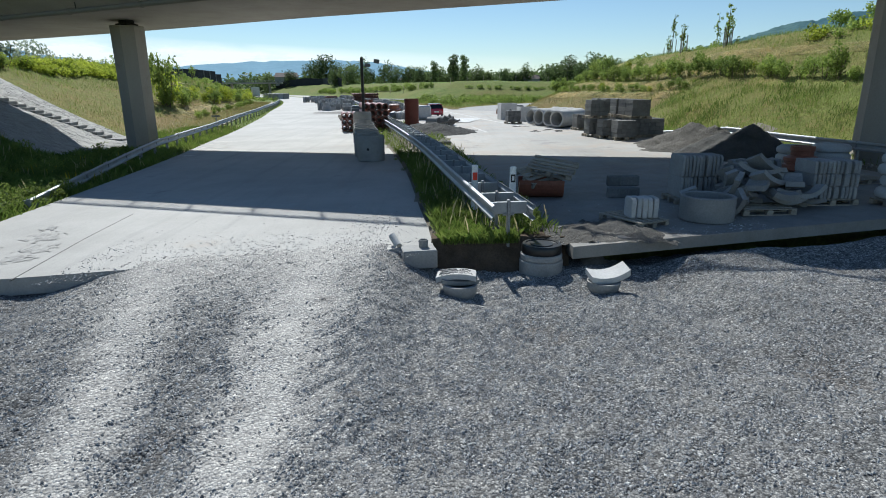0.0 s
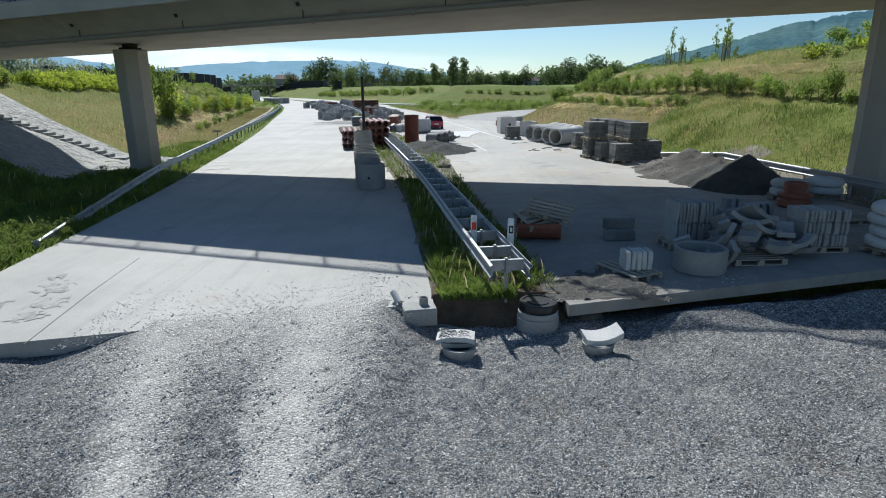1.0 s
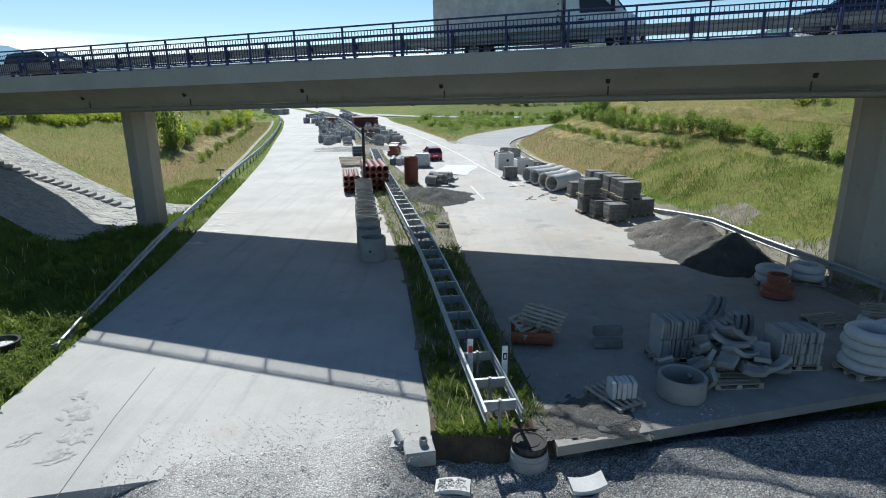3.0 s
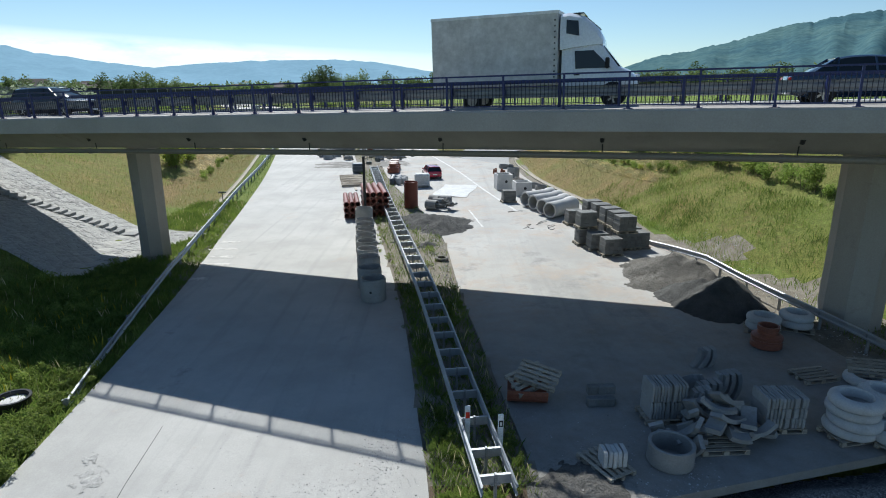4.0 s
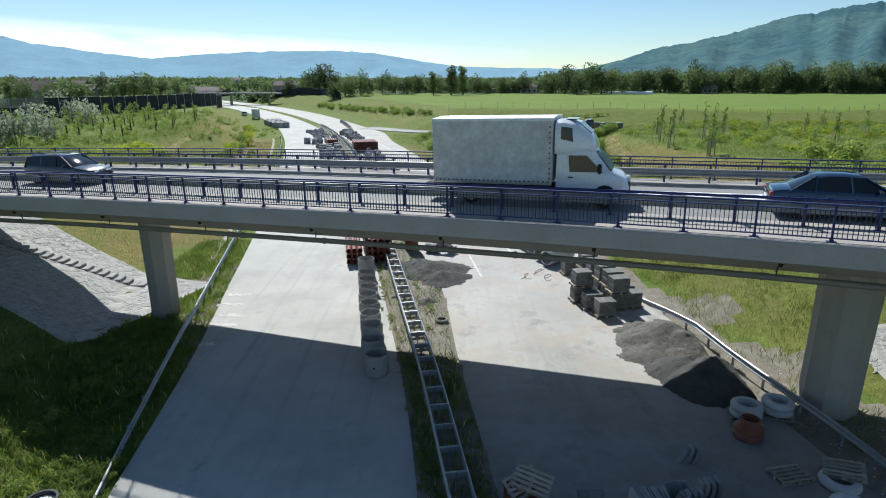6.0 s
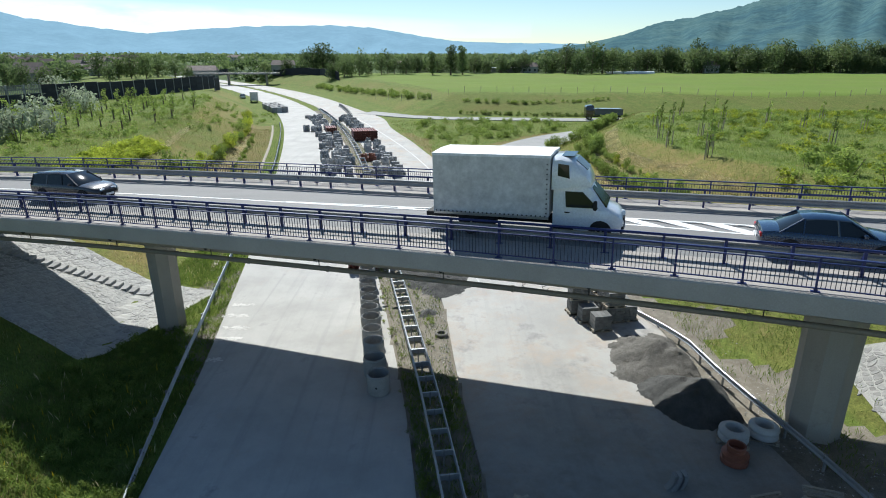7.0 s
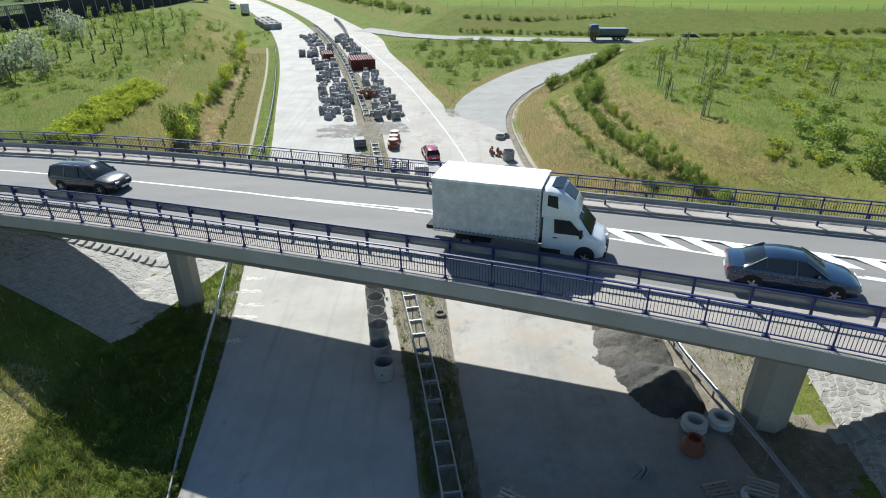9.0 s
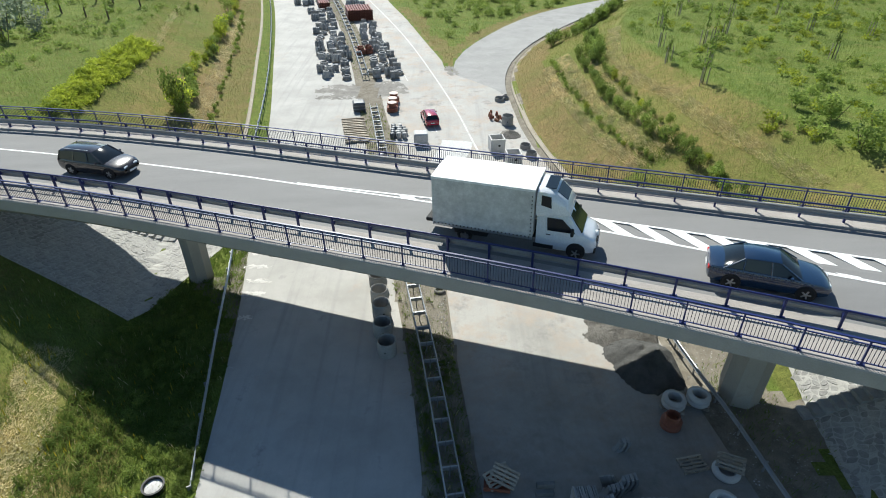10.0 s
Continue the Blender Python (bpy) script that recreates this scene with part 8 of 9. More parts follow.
# noise barrier on the left plateau
wall = thing("noise_barrier", Matrix.Identity(4), "tall dark noise barrier of panels between steel posts", "noise barrier")
line = [(-99, 62), (-92, 84), (-88, 102), (-85.5, 116), (-83, 130), (-80, 146), (-76.5, 162), (-74.5, 176), (-73.5, 192)]
path = [(x, y, float(land_z(x, y))) for x, y in line]
pm = sm = None
posts = resample(path, 4.0)
for i, (p, a) in enumerate(posts):
    far = i / len(posts)
    h = 5.0 - 1.2 * far
    z = float(land_z(p.x, p.y))
    if pm is None:
        o = part("post", Shape().box((0, 0, 2.5), (0.2, 0.24, 5.2), None, 0.01), M["dullzinc"], wall)
        q = part("panel", Shape().box((2.0, 0, 0.5), (3.78, 0.12, 1.0), None, 0.02), M["panel"], wall)
        pm, sm = o.data, q.data
        lattice = Shape()
        for k in range(9):
            lattice.box((0.3 + 0.42 * k, 0, 0.5), (0.2, 0.1, 0.9), None, 0.02)
        lattice.box((2.0, 0, 0.05), (3.78, 0.12, 0.1)).box((2.0, 0, 0.95), (3.78, 0.12, 0.1))
        lm = part("lattice_panel", lattice, M["concrete_panel"], wall, "grey openwork panel").data
    base = Matrix.Translation((p.x, p.y, z - 0.2)) @ Matrix.Rotation(a, 4, "Z")
    o = new("post", pm)
    o.parent, o.matrix_world = wall, base @ Matrix.Diagonal((1, 1, h / 5, 1))
    for k in range(5):
        q = new("panel" if k < 3 or far > 0.45 else "lattice_panel", sm if k < 3 or far > 0.45 else lm)
        q.parent, q.matrix_world = wall, base @ Matrix.Translation((0, 0, k * h / 5)) @ Matrix.Diagonal((1, 1, h / 5, 1))
for o in [o for o in wall.children if o.matrix_world == Matrix.Identity(4)]:
    bpy.data.objects.remove(o)


def house(x, y, turn, w, d, h, roof, label):
    hs = thing("house", on_land(x, y, turn, -0.2), label, "house", "houses of the village")
    part("wall", Shape().box((0, 0, h / 2), (w, d, h)), M["plaster"], hs)
    r = Shape()
    if roof:
        o = 0.4
        r.add([(-w / 2 - o, -d / 2 - o, h), (w / 2 + o, -d / 2 - o, h), (w / 2 + o, d / 2 + o, h), (-w / 2 - o, d / 2 + o, h), (-w / 2 - o + roof * 0.3, 0, h + roof), (w / 2 + o - roof * 0.3, 0, h + roof)], [(0, 1, 5, 4), (2, 3, 4, 5), (0, 4, 3), (1, 2, 5), (0, 3, 2, 1)])
    else:
        r.box((0, 0, h + 0.15), (w + 0.5, d + 0.5, 0.3))
    part("roof", r, M["tile"] if roof else M["foil"], hs)
    for k in range(max(2, int(w / 3))):
        for f in range(int(h / 2.8)):
            wx = -w / 2 + (k + 0.5) * w / max(2, int(w / 3))
            win = part("window", Shape().box((wx, -d / 2 - 0.02, 1.5 + 2.8 * f), (1.2, 0.1, 1.3)), M["glass"], hs)
            part("frame", Shape().box((wx, -d / 2 - 0.06, 0.82 + 2.8 * f), (1.4, 0.16, 0.08)), M["white"], win)
    return hs


random.seed(21)
for x, y, t, w, d, h, r, lb in ((-168, 318, 25, 13, 9, 4.0, 2.4, "grey house with a hipped roof beyond the wall"), (-146, 212, 10, 10, 9, 4.0, 3.4, "low house with a pointed roof among trees"), (-176, 300, 15, 16, 9, 3.6, 2.2, "long low grey-roofed building among trees"), (-232, 420, 20, 14, 10, 5, 3.0, "pale house with a broad roof among trees"), (-205, 360, -10, 11, 9, 5, 3.2, "pale house with a pitched roof among trees"), (-150, 372, 12, 18, 10, 5, 2.8, "broad grey-roofed building among trees"), (-262, 380, 30, 11, 9, 5, 3.4, "pale house with a pitched roof among trees"), (-300, 400, 5, 14, 9, 4, 2.6, "pale house with a low roof among trees"), (-88, 330, 10, 12, 8, 4.5, 2.4, "grey house behind the far noise barrier"), (-20, 420, 0, 26, 9, 4, 1.6, "long low building behind the trees"), (48, 345, 0, 9, 7, 3.4, 2.2, "small house at the edge of the field"), (35, 350, 0, 16, 5, 2.6, 0, "long white greenhouse at the field's edge"), (150, 345, 10, 9, 8, 4, 2.6, "small pale house at the wood's edge")):
    house(x, y, t, w, d, h, r, lb)
for i in range(34):
    x, y = random.uniform(-520, -120), random.uniform(330, 820)
    if x < float(XL(min(y, 420))) - 40:
        house(x, y, random.uniform(-30, 30), random.uniform(9, 15), random.uniform(8, 10), random.uniform(3.5, 6), random.choice([2.6, 3.2, 3.6, 0]), "small pale house of the village far off")
gh = Shape()
for k in range(12):
    a0, a1 = math.pi * k / 12, math.pi * (k + 1) / 12
    gh.add([(-13, 1.6 * math.cos(a0), 1.3 * math.sin(a0)), (13, 1.6 * math.cos(a0), 1.3 * math.sin(a0)), (13, 1.6 * math.cos(a1), 1.3 * math.sin(a1)), (-13, 1.6 * math.cos(a1), 1.3 * math.sin(a1))], [(0, 1, 2, 3)])
o = part("wrapped_bale", gh, M["foil"], None, "", True)
o.matrix_world = on_land(100, 326, 2)
tagged(o, "long row of white wrapped bales on the field", "bales")

# bridge over the motorway at the far bend, with its walls
fb = thing("far_bridge", Matrix.Identity(4), "flat concrete bridge over the motorway at the far bend", "bridge")
fm = Matrix.Translation((-105, 292, 0)) @ Matrix.Rotation(radians(8), 4, "Z")
part("deck", Shape().box((0, 0, 5.7), (48, 7, 0.6), fm, 0.05), M["walkway"], fb)
for k in range(25):
    part("railing_post", Shape().box((-24 + 2 * k, -3.4, 6.5), (0.08, 0.08, 1.0), fm), M["dullzinc"], fb)
part("railing", Shape().box((0, -3.4, 7.0), (48, 0.1, 0.12), fm).box((0, -3.4, 6.5), (48, 0.08, 0.08), fm), M["dullzinc"], fb)
for x in (-16, 0, 18):
    part("pier", Shape().box((x, 0, 2.6), (0.7, 3, 5.4), fm, 0.1), M["bridge"], fb)
fw = thing("far_noise_barrier", Matrix.Identity(4), "dark noise barrier along the far bank", "noise barrier")
for a, b in (((-96, 330), (-62, 300)), ((-62, 300), (-46, 262)), ((-160, 400), (-128, 372))):
    s = Shape()
    n = 8
    for k in range(n):
        x0, y0 = a[0] + (b[0] - a[0]) * k / n, a[1] + (b[1] - a[1]) * k / n
        x1, y1 = a[0] + (b[0] - a[0]) * (k + 1) / n, a[1] + (b[1] - a[1]) * (k + 1) / n
        z = float(land_z(x0, y0))
        q = Shape().sweep([(x0, y0, z), (x1, y1, float(land_z(x1, y1)))], [(-0.1, -0.3), (-0.1, 3.2), (0.1, 3.2), (0.1, -0.3)])
        part("panel", q, M["panel"], fw)

# fence posts at the near edge of the field
fence = thing("field_fence", Matrix.Identity(4), "row of thin wooden fence posts along the field", "fence")
pm = None
for i in range(52):
    x = -22 + 4.6 * i
    y = 166.5 + 4 * math.sin(x * 0.05) + max(0, -x - 5) * 1.6
    if pm is None:
        o = part("post", Shape().box((0, 0, 0.7), (0.12, 0.12, 1.7), None, 0.01), M["wood"], fence)
        pm = o.data
    else:
        o = new("post", pm)
        o.parent = fence
    o.matrix_world = on_land(x, y)


# ---- vehicles ----
def paint(name, c, metal=0.0, rough=0.25):
    return plain(name, c, rough, metal, 1.0, 0.5)


M.update(
    car_black=paint("dark_brown_car_paint", (0.020, 0.015, 0.014)),
    car_blue=paint("blue_car_paint", (0.006, 0.022, 0.058)),
    car_red=paint("red_car_paint", (0.36, 0.025, 0.05)),
    car_white=paint("white_van_paint", (0.74, 0.76, 0.78), 0.0, 0.3),
    truck_blue=paint("dull_blue_truck", (0.03, 0.06, 0.10), 0.0, 0.5),
    tarp=mat("grey_tarpaulin", (0.50, 0.495, 0.48), (0.60, 0.595, 0.58), 0.7, 3.0, 0.55, 0.5, depth=0.05),
    tarp_roof=mat("white_tarpaulin", (0.72, 0.72, 0.70), (0.80, 0.80, 0.78), 0.7, 3.0, 0.55, 0.2),
    window=glass_mat("car_window", (0.010, 0.014, 0.017)),
    rubber_black=plain("black_rubber", (0.015, 0.015, 0.015), 0.8),
    alloy=plain("alloy_rim", (0.45, 0.45, 0.46), 0.35, 0.8),
    lamp_glass=plain("clear_lamp", (0.75, 0.78, 0.8), 0.1),
    tail=plain("red_tail_lamp", (0.4, 0.01, 0.01), 0.2),
)


def wheel(parent, x, y, r, w=0.21):
    side = 1 if y > 0 else -1
    m = pose(x, y, r, 90, 0, 0)
    t = part("wheel", Shape().lathe([(r * 0.62, -w / 2), (r * 0.93, -w / 2), (r, -w / 2 + 0.03), (r, w / 2 - 0.03), (r * 0.93, w / 2), (r * 0.62, w / 2)], 24, m, True), M["rubber_black"], parent, "", True)
    rim = Shape().lathe([(r * 0.62, -0.06), (r * 0.6, 0.0), (r * 0.62, 0.06)], 20, m)
    for k in range(5):
        a = 72 * k
        rim.box((r * 0.3, 0, 0), (r * 0.56, 0.06, 0.03), pose(x, y + side * (w / 2 - 0.01), r, 90, 0, 0) @ pose(0, 0, 0, 0, 0, a))
    rim.lathe([(0.07, -0.01), (0.05, 0.02)], 12, pose(x, y + side * w / 2, r, 90, 0, 0))
    part("rim", rim, M["alloy"], t)


def car(m, body_mat, kind, label, scale=1.0):
    """A saloon, estate or hatchback: lofted body, glazed cabin, wheels and lamps; front towards +x."""
    c = thing("car", m @ Matrix.Scale(scale, 4), label, "car")
    L, W = 4.6, 1.8
    lower = []
    for x, w, zb, zt in ((-2.3, 0.70, 0.45, 0.80), (-2.22, 0.82, 0.32, 0.93), (-1.9, 0.88, 0.24, 0.98), (-1.0, 0.9, 0.2, 0.97), (0, 0.9, 0.2, 0.95), (0.9, 0.9, 0.2, 0.93), (1.4, 0.885, 0.22, 0.88), (1.9, 0.85, 0.24, 0.80), (2.2, 0.74, 0.28, 0.68), (2.3, 0.58, 0.36, 0.58)):
        lower.append([(x, -w * 0.92, zb), (x, -w, zb + 0.18), (x, -w, zt - 0.16), (x, -w * 0.93, zt - 0.03), (x, -w * 0.72, zt + 0.015), (x, 0, zt + 0.035), (x, w * 0.72, zt + 0.015), (x, w * 0.93, zt - 0.03), (x, w, zt - 0.16), (x, w, zb + 0.18), (x, w * 0.92, zb)])
    part("body", loft(lower), body_mat, c, "", True)
    rear = {"estate": (-2.15, -1.95), "saloon": (-1.75, -1.0), "hatch": (-2.1, -1.75)}[kind]
    top = 1.5 if kind != "saloon" else 1.44
    cab, prev = [], None
    for x, w, z in ((rear[0], 0.80, 0.96), (rear[1], 0.66, top - 0.06), (rear[1] + 0.35, 0.64, top - 0.01), (-0.2, 0.64, top), (0.35, 0.63, top - 0.04), (1.15, 0.78, 0.93)):
        low = 0.86
        wl = 0.84
        z = max(z, low + 0.03)
        cab.append([(x, -wl, low), (x, -w - 0.02, z - 0.04), (x, -w + 0.08, z), (x, w - 0.08, z), (x, w + 0.02, z - 0.04), (x, wl, low)])
    part("cabin", loft(cab), M["window"], c, "dark glazed cabin", True)
    roof = []
    for x, w, z in ((rear[1] - 0.02, 0.645, top - 0.045), (rear[1] + 0.35, 0.65, top + 0.005), (-0.2, 0.65, top + 0.015), (0.33, 0.63, top - 0.025)):
        roof.append([(x, -w, z - 0.06), (x, -w + 0.08, z), (x, w - 0.08, z), (x, w, z - 0.06)])
    part("roof", loft(roof), body_mat, c, "", True)
    for sgn in (-1, 1):
        for xb, xt in ((1.13, 0.33), (0.05, -0.02), (-1.0, -0.98), (rear[0] + 0.02, rear[1])):
            part("pillar", Shape().rod((xb, sgn * 0.845, 0.9), (xt, sgn * 0.66, top - 0.05), 0.035, 6), body_mat, c)
        part("headlight", Shape().box((2.12, sgn * 0.60, 0.62), (0.22, 0.34, 0.13), pose(0, 0, 0, 0, 0, -sgn * 6), 0.04), M["lamp_glass"], c)
        part("tail_lamp", Shape().box((-2.24, sgn * 0.64, 0.78), (0.12, 0.28, 0.16), None, 0.03), M["tail"], c)
        part("mirror", Shape().box((0.75, sgn * 0.98, 0.98), (0.12, 0.2, 0.13), None, 0.03), body_mat, c)
        for x in (-1.35, 1.4):
            wheel(c, x, sgn * 0.828, 0.325)
            part("wheel_arch", Shape().lathe([(0.38, -0.02), (0.38, 0.02)], 20, pose(x, sgn * 0.892, 0.34, 90, 0, 0)), M["rubber_black"], c)
        if kind == "estate":
            part("roof_rail", Shape().rod((-1.7, sgn * 0.58, top + 0.05), (0.1, sgn * 0.58, top + 0.05), 0.02, 6), M["alloy"], c)
    part("grille", Shape().box((2.29, 0, 0.5), (0.06, 0.85, 0.2), None, 0.02), M["rubber_black"], c)
    part("number_plate", Shape().box((2.33, 0, 0.36), (0.02, 0.5, 0.11)), M["white"], c)
    part("number_plate", Shape().box((-2.32, 0, 0.6), (0.02, 0.5, 0.11)), M["white"], c)
    return c


def van_truck(m):
    """A white cab with a high sleeper roof and a grey tarpaulin box; front towards +x."""
    v = thing("delivery_truck", m, "white delivery truck with a sleeper cab and grey tarpaulin box", "truck")
    part("chassis", Shape().box((-1.2, 0, 0.62), (7.0, 0.9, 0.2), None, 0.03).box((-2.3, -0.8, 0.62), (1.6, 0.3, 0.34), None, 0.03), M["rubber_black"], v)
    # box: 5.0 m long, 2.3 wide
    bx0, bx1, zb, zt = -4.08, 0.62, 0.95, 3.3
    s = Shape()
    nx, nz = 22, 8
    for sgn in (-1, 1):
        vs = []
        for i in range(nx + 1):
            for k in range(nz + 1):
                x, z = bx0 + (bx1 - bx0) * i / nx, zb + (zt - zb) * k / nz
                e = math.sin(math.pi * i / nx) * math.sin(math.pi * k / nz)
                wob = 0.05 * noise.noise((x * 1.1, z * 1.4, 3 * sgn)) * e + 0.02 * noise.noise((x * 4, z * 3, sgn)) * e
                vs.append((x, sgn * (1.15 + wob), z))
        fs = [(i * (nz + 1) + k, (i + 1) * (nz + 1) + k, (i + 1) * (nz + 1) + k + 1, i * (nz + 1) + k + 1) for i in range(nx) for k in range(nz)]
        s.add(vs, fs)
    s.add([(bx0, -1.15, zb), (bx0, 1.15, zb), (bx0, 1.15, zt), (bx0, -1.15, zt), (bx1, -1.15, zb), (bx1, 1.15, zb), (bx1, 1.15, zt), (bx1, -1.15, zt)], [(0, 1, 2, 3), (4, 7, 6, 5), (0, 4, 5, 1)])
    part("tarpaulin", s, M["tarp"], v, "creased grey tarpaulin sides", True)
    part("tarpaulin_roof", loft([[(x, -1.17, zt - 0.08), (x, -1.15, zt + 0.02), (x, 0, zt + 0.07), (x, 1.15, zt + 0.02), (x, 1.17, zt - 0.08)] for x in (bx0 - 0.02, -1.9, bx1 + 0.02)]), M["tarp_roof"], v, "white tarpaulin roof")
    part("side_rail", Shape().box((-1.73, -1.14, 0.9), (4.7, 0.08, 0.12), None, 0.01), M["alloy"], v)
    part("side_rail", Shape().box((-1.73, 1.14, 0.9), (4.7, 0.08, 0.12), None, 0.01), M["alloy"], v)
    for sgn in (-1, 1):
        for k in range(26):
            part("lashing_eye", Shape().box((bx0 + 0.12 + 0.178 * k, sgn * 1.19, 0.98), (0.05, 0.02, 0.05)), M["rubber_black"], v)
        for k in range(11):
            part("lashing_eye", Shape().box((bx1 - 0.09, sgn * 1.185, 1.1 + 0.19 * k), (0.05, 0.02, 0.05)), M["rubber_black"], v)
    # cab
    cab = []
    for x, w, z0, z1 in ((0.75, 0.96, 0.42, 2.35), (1.0, 0.98, 0.40, 2.4), (1.75, 0.98, 0.38, 2.36), (2.15, 0.96, 0.38, 2.12), (2.75, 0.94, 0.38, 1.36), (3.1, 0.9, 0.40, 1.22), (3.3, 0.82, 0.44, 1.02), (3.38, 0.7, 0.5, 0.8)):
        cab.append([(x, -w * 0.95, z0), (x, -w, z0 + 0.2), (x, -w, min(1.25, z1 - 0.12)), (x, -w * 0.86 if z1 > 1.4 else -w * 0.93, z1 - 0.06), (x, -w * 0.7, z1), (x, 0, z1 + 0.03), (x, w * 0.7, z1), (x, w * 0.86 if z1 > 1.4 else w * 0.93, z1 - 0.06), (x, w, min(1.25, z1 - 0.12)), (x, w, z0 + 0.2), (x, w * 0.95, z0)])
    part("cab", loft(cab), M["car_white"], v, "white painted cab", True)
    slp = []
    for x, w, z0, z1 in ((0.68, 0.98, 2.0, 3.22), (1.0, 0.98, 2.05, 3.25), (1.5, 0.95, 2.1, 3.1), (1.95, 0.9, 2.15, 2.72), (2.15, 0.82, 2.12, 2.35)):
        slp.append([(x, -w, z0), (x, -w, z0 + 0.55 * (z1 - z0)), (x, -w * 0.9, z1 - 0.12), (x, -w * 0.7, z1), (x, w * 0.7, z1), (x, w * 0.9, z1 - 0.12), (x, w, z0 + 0.55 * (z1 - z0)), (x, w, z0)])
    part("sleeper_roof", loft(slp), M["car_white"], v, "white sleeper pod over the cab", True)
    part("roof_window", Shape().add([(1.52, -0.58, 3.115), (1.52, 0.58, 3.115), (1.97, 0.5, 2.74), (1.97, -0.5, 2.74), (1.5, -0.58, 3.08), (1.5, 0.58, 3.08), (1.95, 0.5, 2.7), (1.95, -0.5, 2.7)], [(0, 1, 2, 3), (0, 4, 5, 1), (1, 5, 6, 2), (2, 6, 7, 3), (3, 7, 4, 0)]), M["window"], v)
    part("roof_hatch", Shape().box((1.2, 0, 3.235), (0.5, 1.25, 0.03), pose(0, 0, 0, 0, 0, 0), 0.01), M["window"], v)
    part("windscreen", Shape().add([(2.185, -0.68, 2.1), (2.185, 0.68, 2.1), (2.76, 0.82, 1.4), (2.76, -0.82, 1.4), (2.15, -0.68, 2.05), (2.15, 0.68, 2.05), (2.72, 0.82, 1.36), (2.72, -0.82, 1.36)], [(0, 1, 2, 3), (0, 4, 5, 1), (1, 5, 6, 2), (2, 6, 7, 3), (3, 7, 4, 0)]), M["window"], v)
    for sgn in (-1, 1):
        part("side_window", Shape().add([(1.2, sgn * 0.955, 1.95), (1.85, sgn * 0.945, 1.95), (2.45, sgn * 0.975, 1.35), (1.25, sgn * 0.995, 1.35), (1.2, sgn * 0.9, 1.95), (1.85, sgn * 0.9, 1.95), (2.45, sgn * 0.9, 1.35), (1.25, sgn * 0.9, 1.35)], [(0, 1, 2, 3), (0, 4, 5, 1), (1, 5, 6, 2), (2, 6, 7, 3), (3, 7, 4, 0)]), M["window"], v)
        part("sleeper_window", Shape().add([(0.9, sgn * 0.975, 3.0), (1.3, sgn * 0.955, 2.95), (1.35, sgn * 0.99, 2.45), (0.9, sgn * 0.995, 2.55), (0.9, sgn * 0.9, 3.0), (1.3, sgn * 0.9, 2.95), (1.35, sgn * 0.9, 2.45), (0.9, sgn * 0.9, 2.55)], [(0, 1, 2, 3), (0, 4, 5, 1), (1, 5, 6, 2), (2, 6, 7, 3), (3, 7, 4, 0)]), M["window"], v)
        part("headlight", Shape().box((3.1, sgn * 0.78, 1.0), (0.42, 0.2, 0.26), pose(0, 0, 0, 0, 0, -sgn * 14), 0.05), M["lamp_glass"], v)
        part("mirror", Shape().box((2.35, sgn * 1.16, 1.5), (0.14, 0.2, 0.36), None, 0.04).box((2.3, sgn * 1.03, 1.45), (0.06, 0.2, 0.05)), M["rubber_black"], v)
        part("door_handle", Shape().box((1.3, sgn * 1.0, 1.15), (0.2, 0.03, 0.05), None, 0.01), M["rubber_black"], v)
        part("side_skirt", Shape().box((1.1, sgn * 0.97, 0.5), (0.9, 0.04, 0.2), None, 0.01), M["rubber_black"], v)
        part("wheel_arch", Shape().lathe([(0.42, -0.02), (0.42, 0.02)], 20, pose(2.55, sgn * 0.945, 0.46, 90, 0, 0)), M["rubber_black"], v)
        wheel(v, 2.55, sgn * 0.88, 0.35)
        wheel(v, -2.6, sgn * 0.85, 0.35, 0.26)
    part("bumper", Shape().box((3.33, 0, 0.52), (0.14, 1.6, 0.3), None, 0.05), M["rubber_black"], v)
    part("grille", Shape().box((3.37, 0, 0.86), (0.06, 1.0, 0.16), None, 0.02), M["rubber_black"], v)
    part("number_plate", Shape().box((3.42, 0, 0.5), (0.02, 0.5, 0.11)), M["white"], v)
    return v


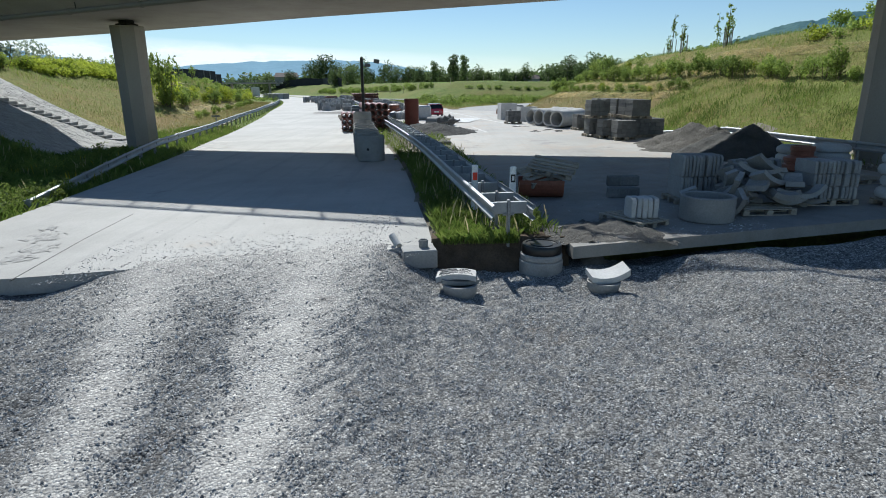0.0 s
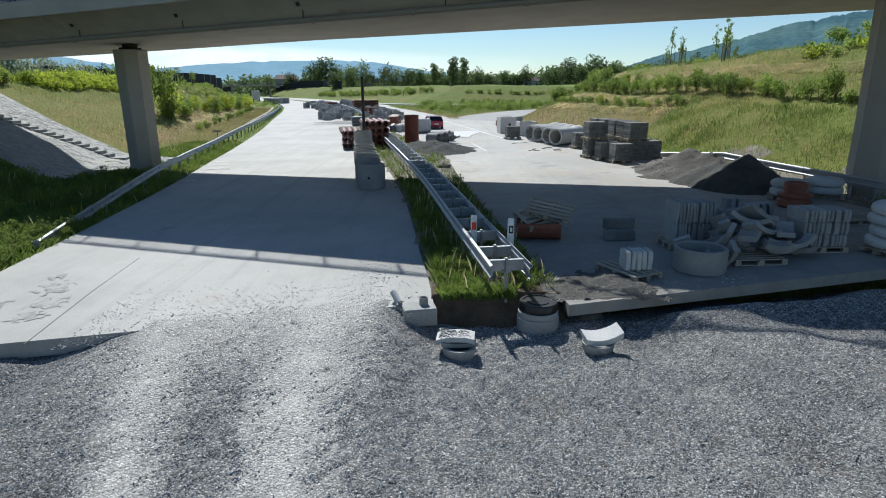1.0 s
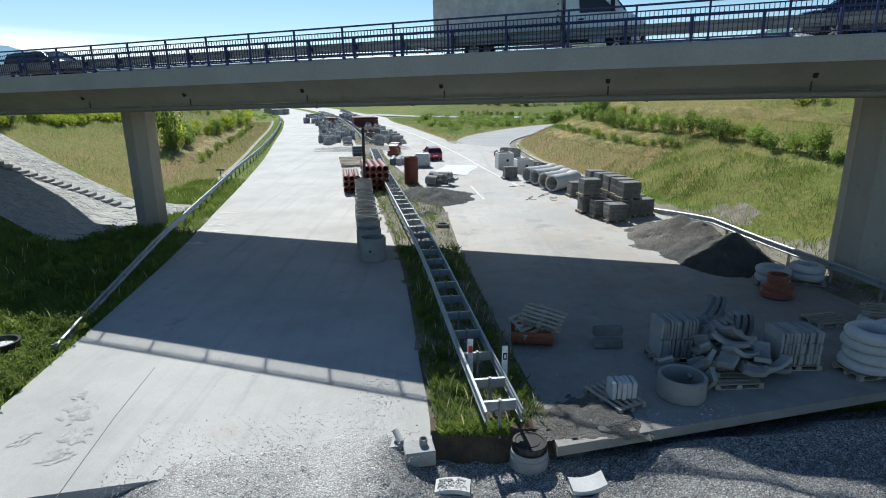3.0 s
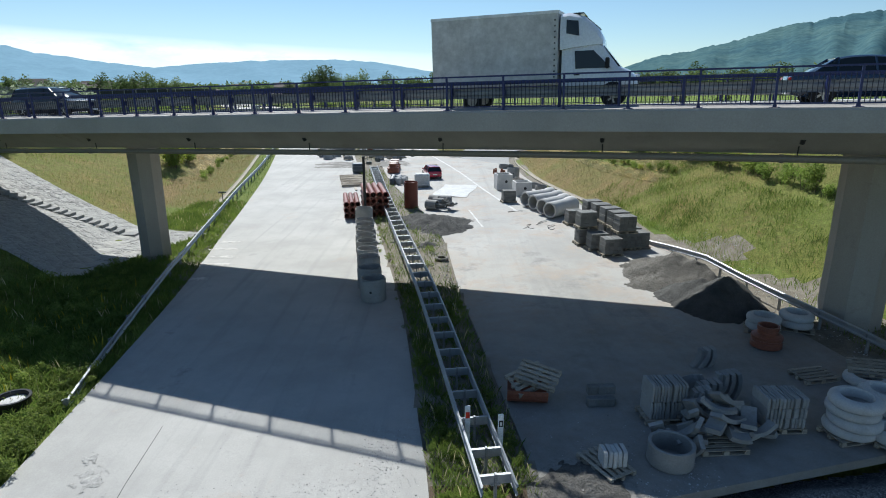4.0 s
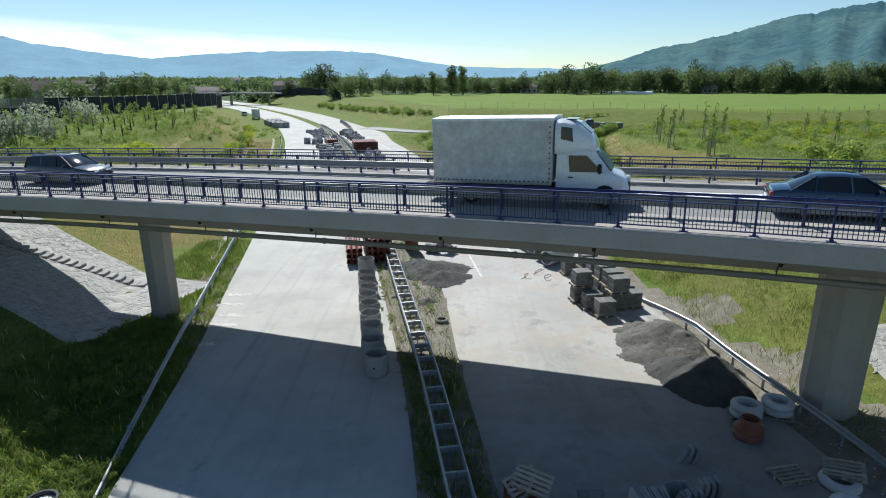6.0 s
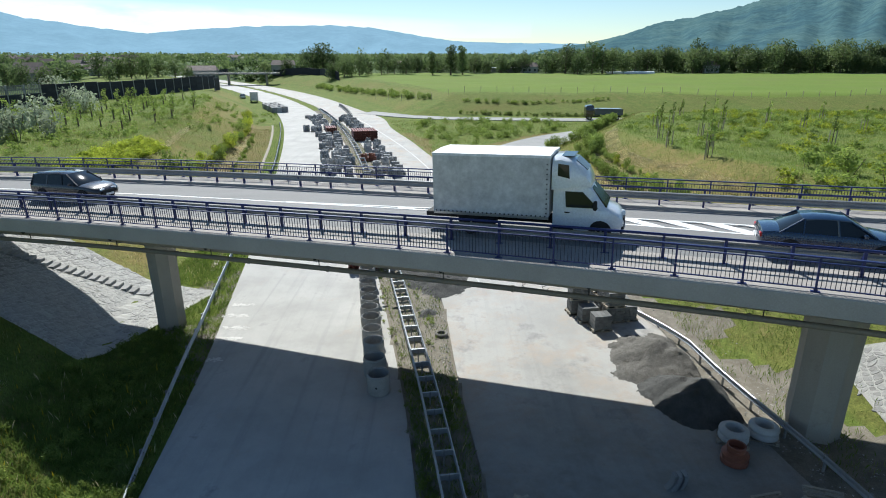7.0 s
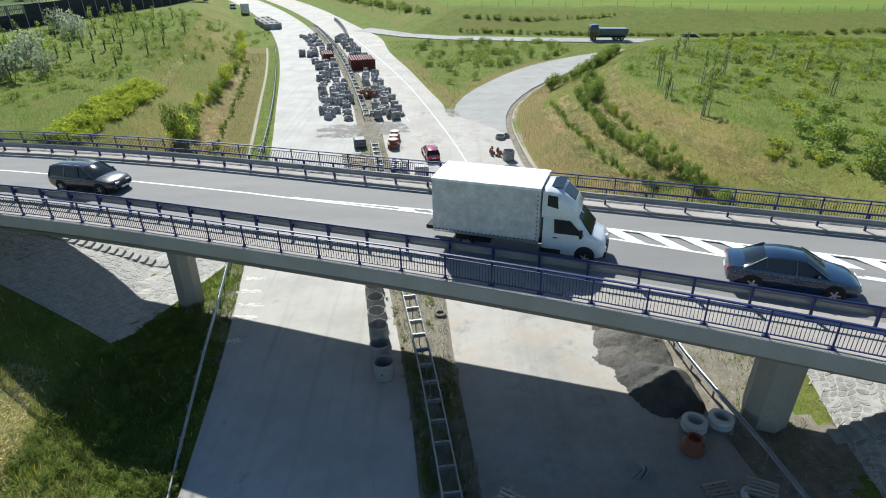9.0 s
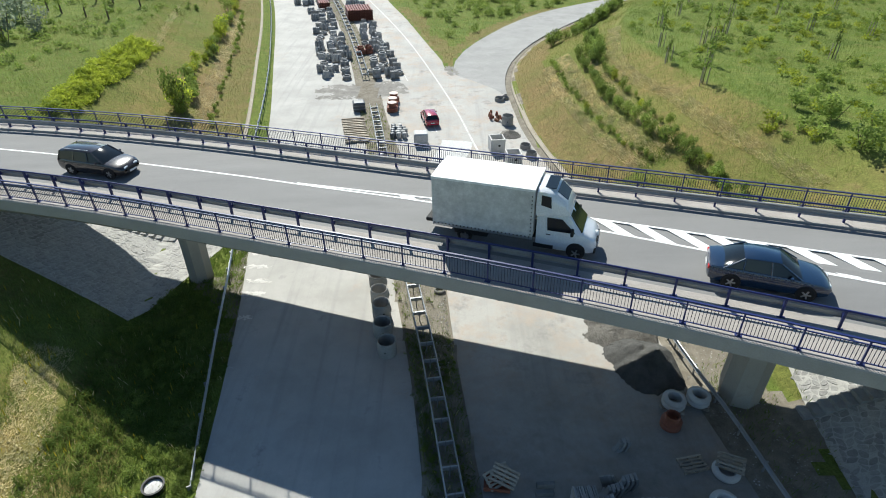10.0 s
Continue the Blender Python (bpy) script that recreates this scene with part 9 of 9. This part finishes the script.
van_truck(bridge_pose(18.05, 3.65, 0.0))
car(bridge_pose(-7.85, 4.25, 0.0), M["car_black"], "estate", "dark brown estate car driving on the bridge")
car(bridge_pose(28.3, 3.5, 0.0), M["car_blue"], "saloon", "metallic blue saloon car driving on the bridge")
car(on_road(-1.35, 58.0, 101), M["car_red"], "hatch", "red hatchback parked on the concrete", 0.82)
car(on_road(56.5, 138.3, -1, 0.02), M["car_black"], "estate", "dark car on the road below the bank")
car(on_road(-70, 206, 110), M["car_white"], "hatch", "white car parked at the far bend")


def tipper(m):
    t = thing("tipper_truck", m, "dark truck with a blue-grey tipper body", "truck")
    part("chassis", Shape().box((0, 0, 0.8), (8.0, 1.0, 0.3), None, 0.03), M["rubber_black"], t)
    part("cab", loft([[(x, -1.2, 0.7), (x, -1.22, 2.2), (x, -1.0, z), (x, 1.0, z), (x, 1.22, 2.2), (x, 1.2, 0.7)] for x, z in ((-4.4, 2.9), (-4.2, 3.3), (-2.9, 3.4), (-2.6, 3.2))]), M["car_black"], t)
    part("windscreen", Shape().box((-4.38, 0, 2.3), (0.06, 2.0, 0.8), None, 0.02), M["window"], t)
    part("tipper_body", loft([[(x, -1.2, 1.15), (x, -1.25, z), (x, 1.25, z), (x, 1.2, 1.15)] for x, z in ((-2.3, 2.6), (3.9, 2.6), (4.2, 2.5))]), M["truck_blue"], t)
    for k in range(6):
        part("rib", Shape().box((-1.9 + 1.15 * k, -1.27, 1.9), (0.12, 0.08, 1.4), None, 0.02), M["truck_blue"], t)
    for x in (-3.4, 1.6, 3.0):
        for sgn in (-1, 1):
            wheel(t, x, sgn * 1.0, 0.5, 0.3)
    return t


tipper(on_road(37.5, 139.3, -1, 0.02))
boxvan = thing("site_van", on_road(-61, 190, 112), "white van with a tall grey box at the far bend", "van")
part("box", Shape().box((-0.8, 0, 1.9), (4.2, 2.2, 2.6), None, 0.05), M["tarp"], boxvan)
part("cab", Shape().box((2.2, 0, 1.2), (1.8, 2.0, 1.8), None, 0.2), M["car_white"], boxvan)
for x in (-2, 2.2):
    for sgn in (-1, 1):
        wheel(boxvan, x, sgn * 0.9, 0.4)
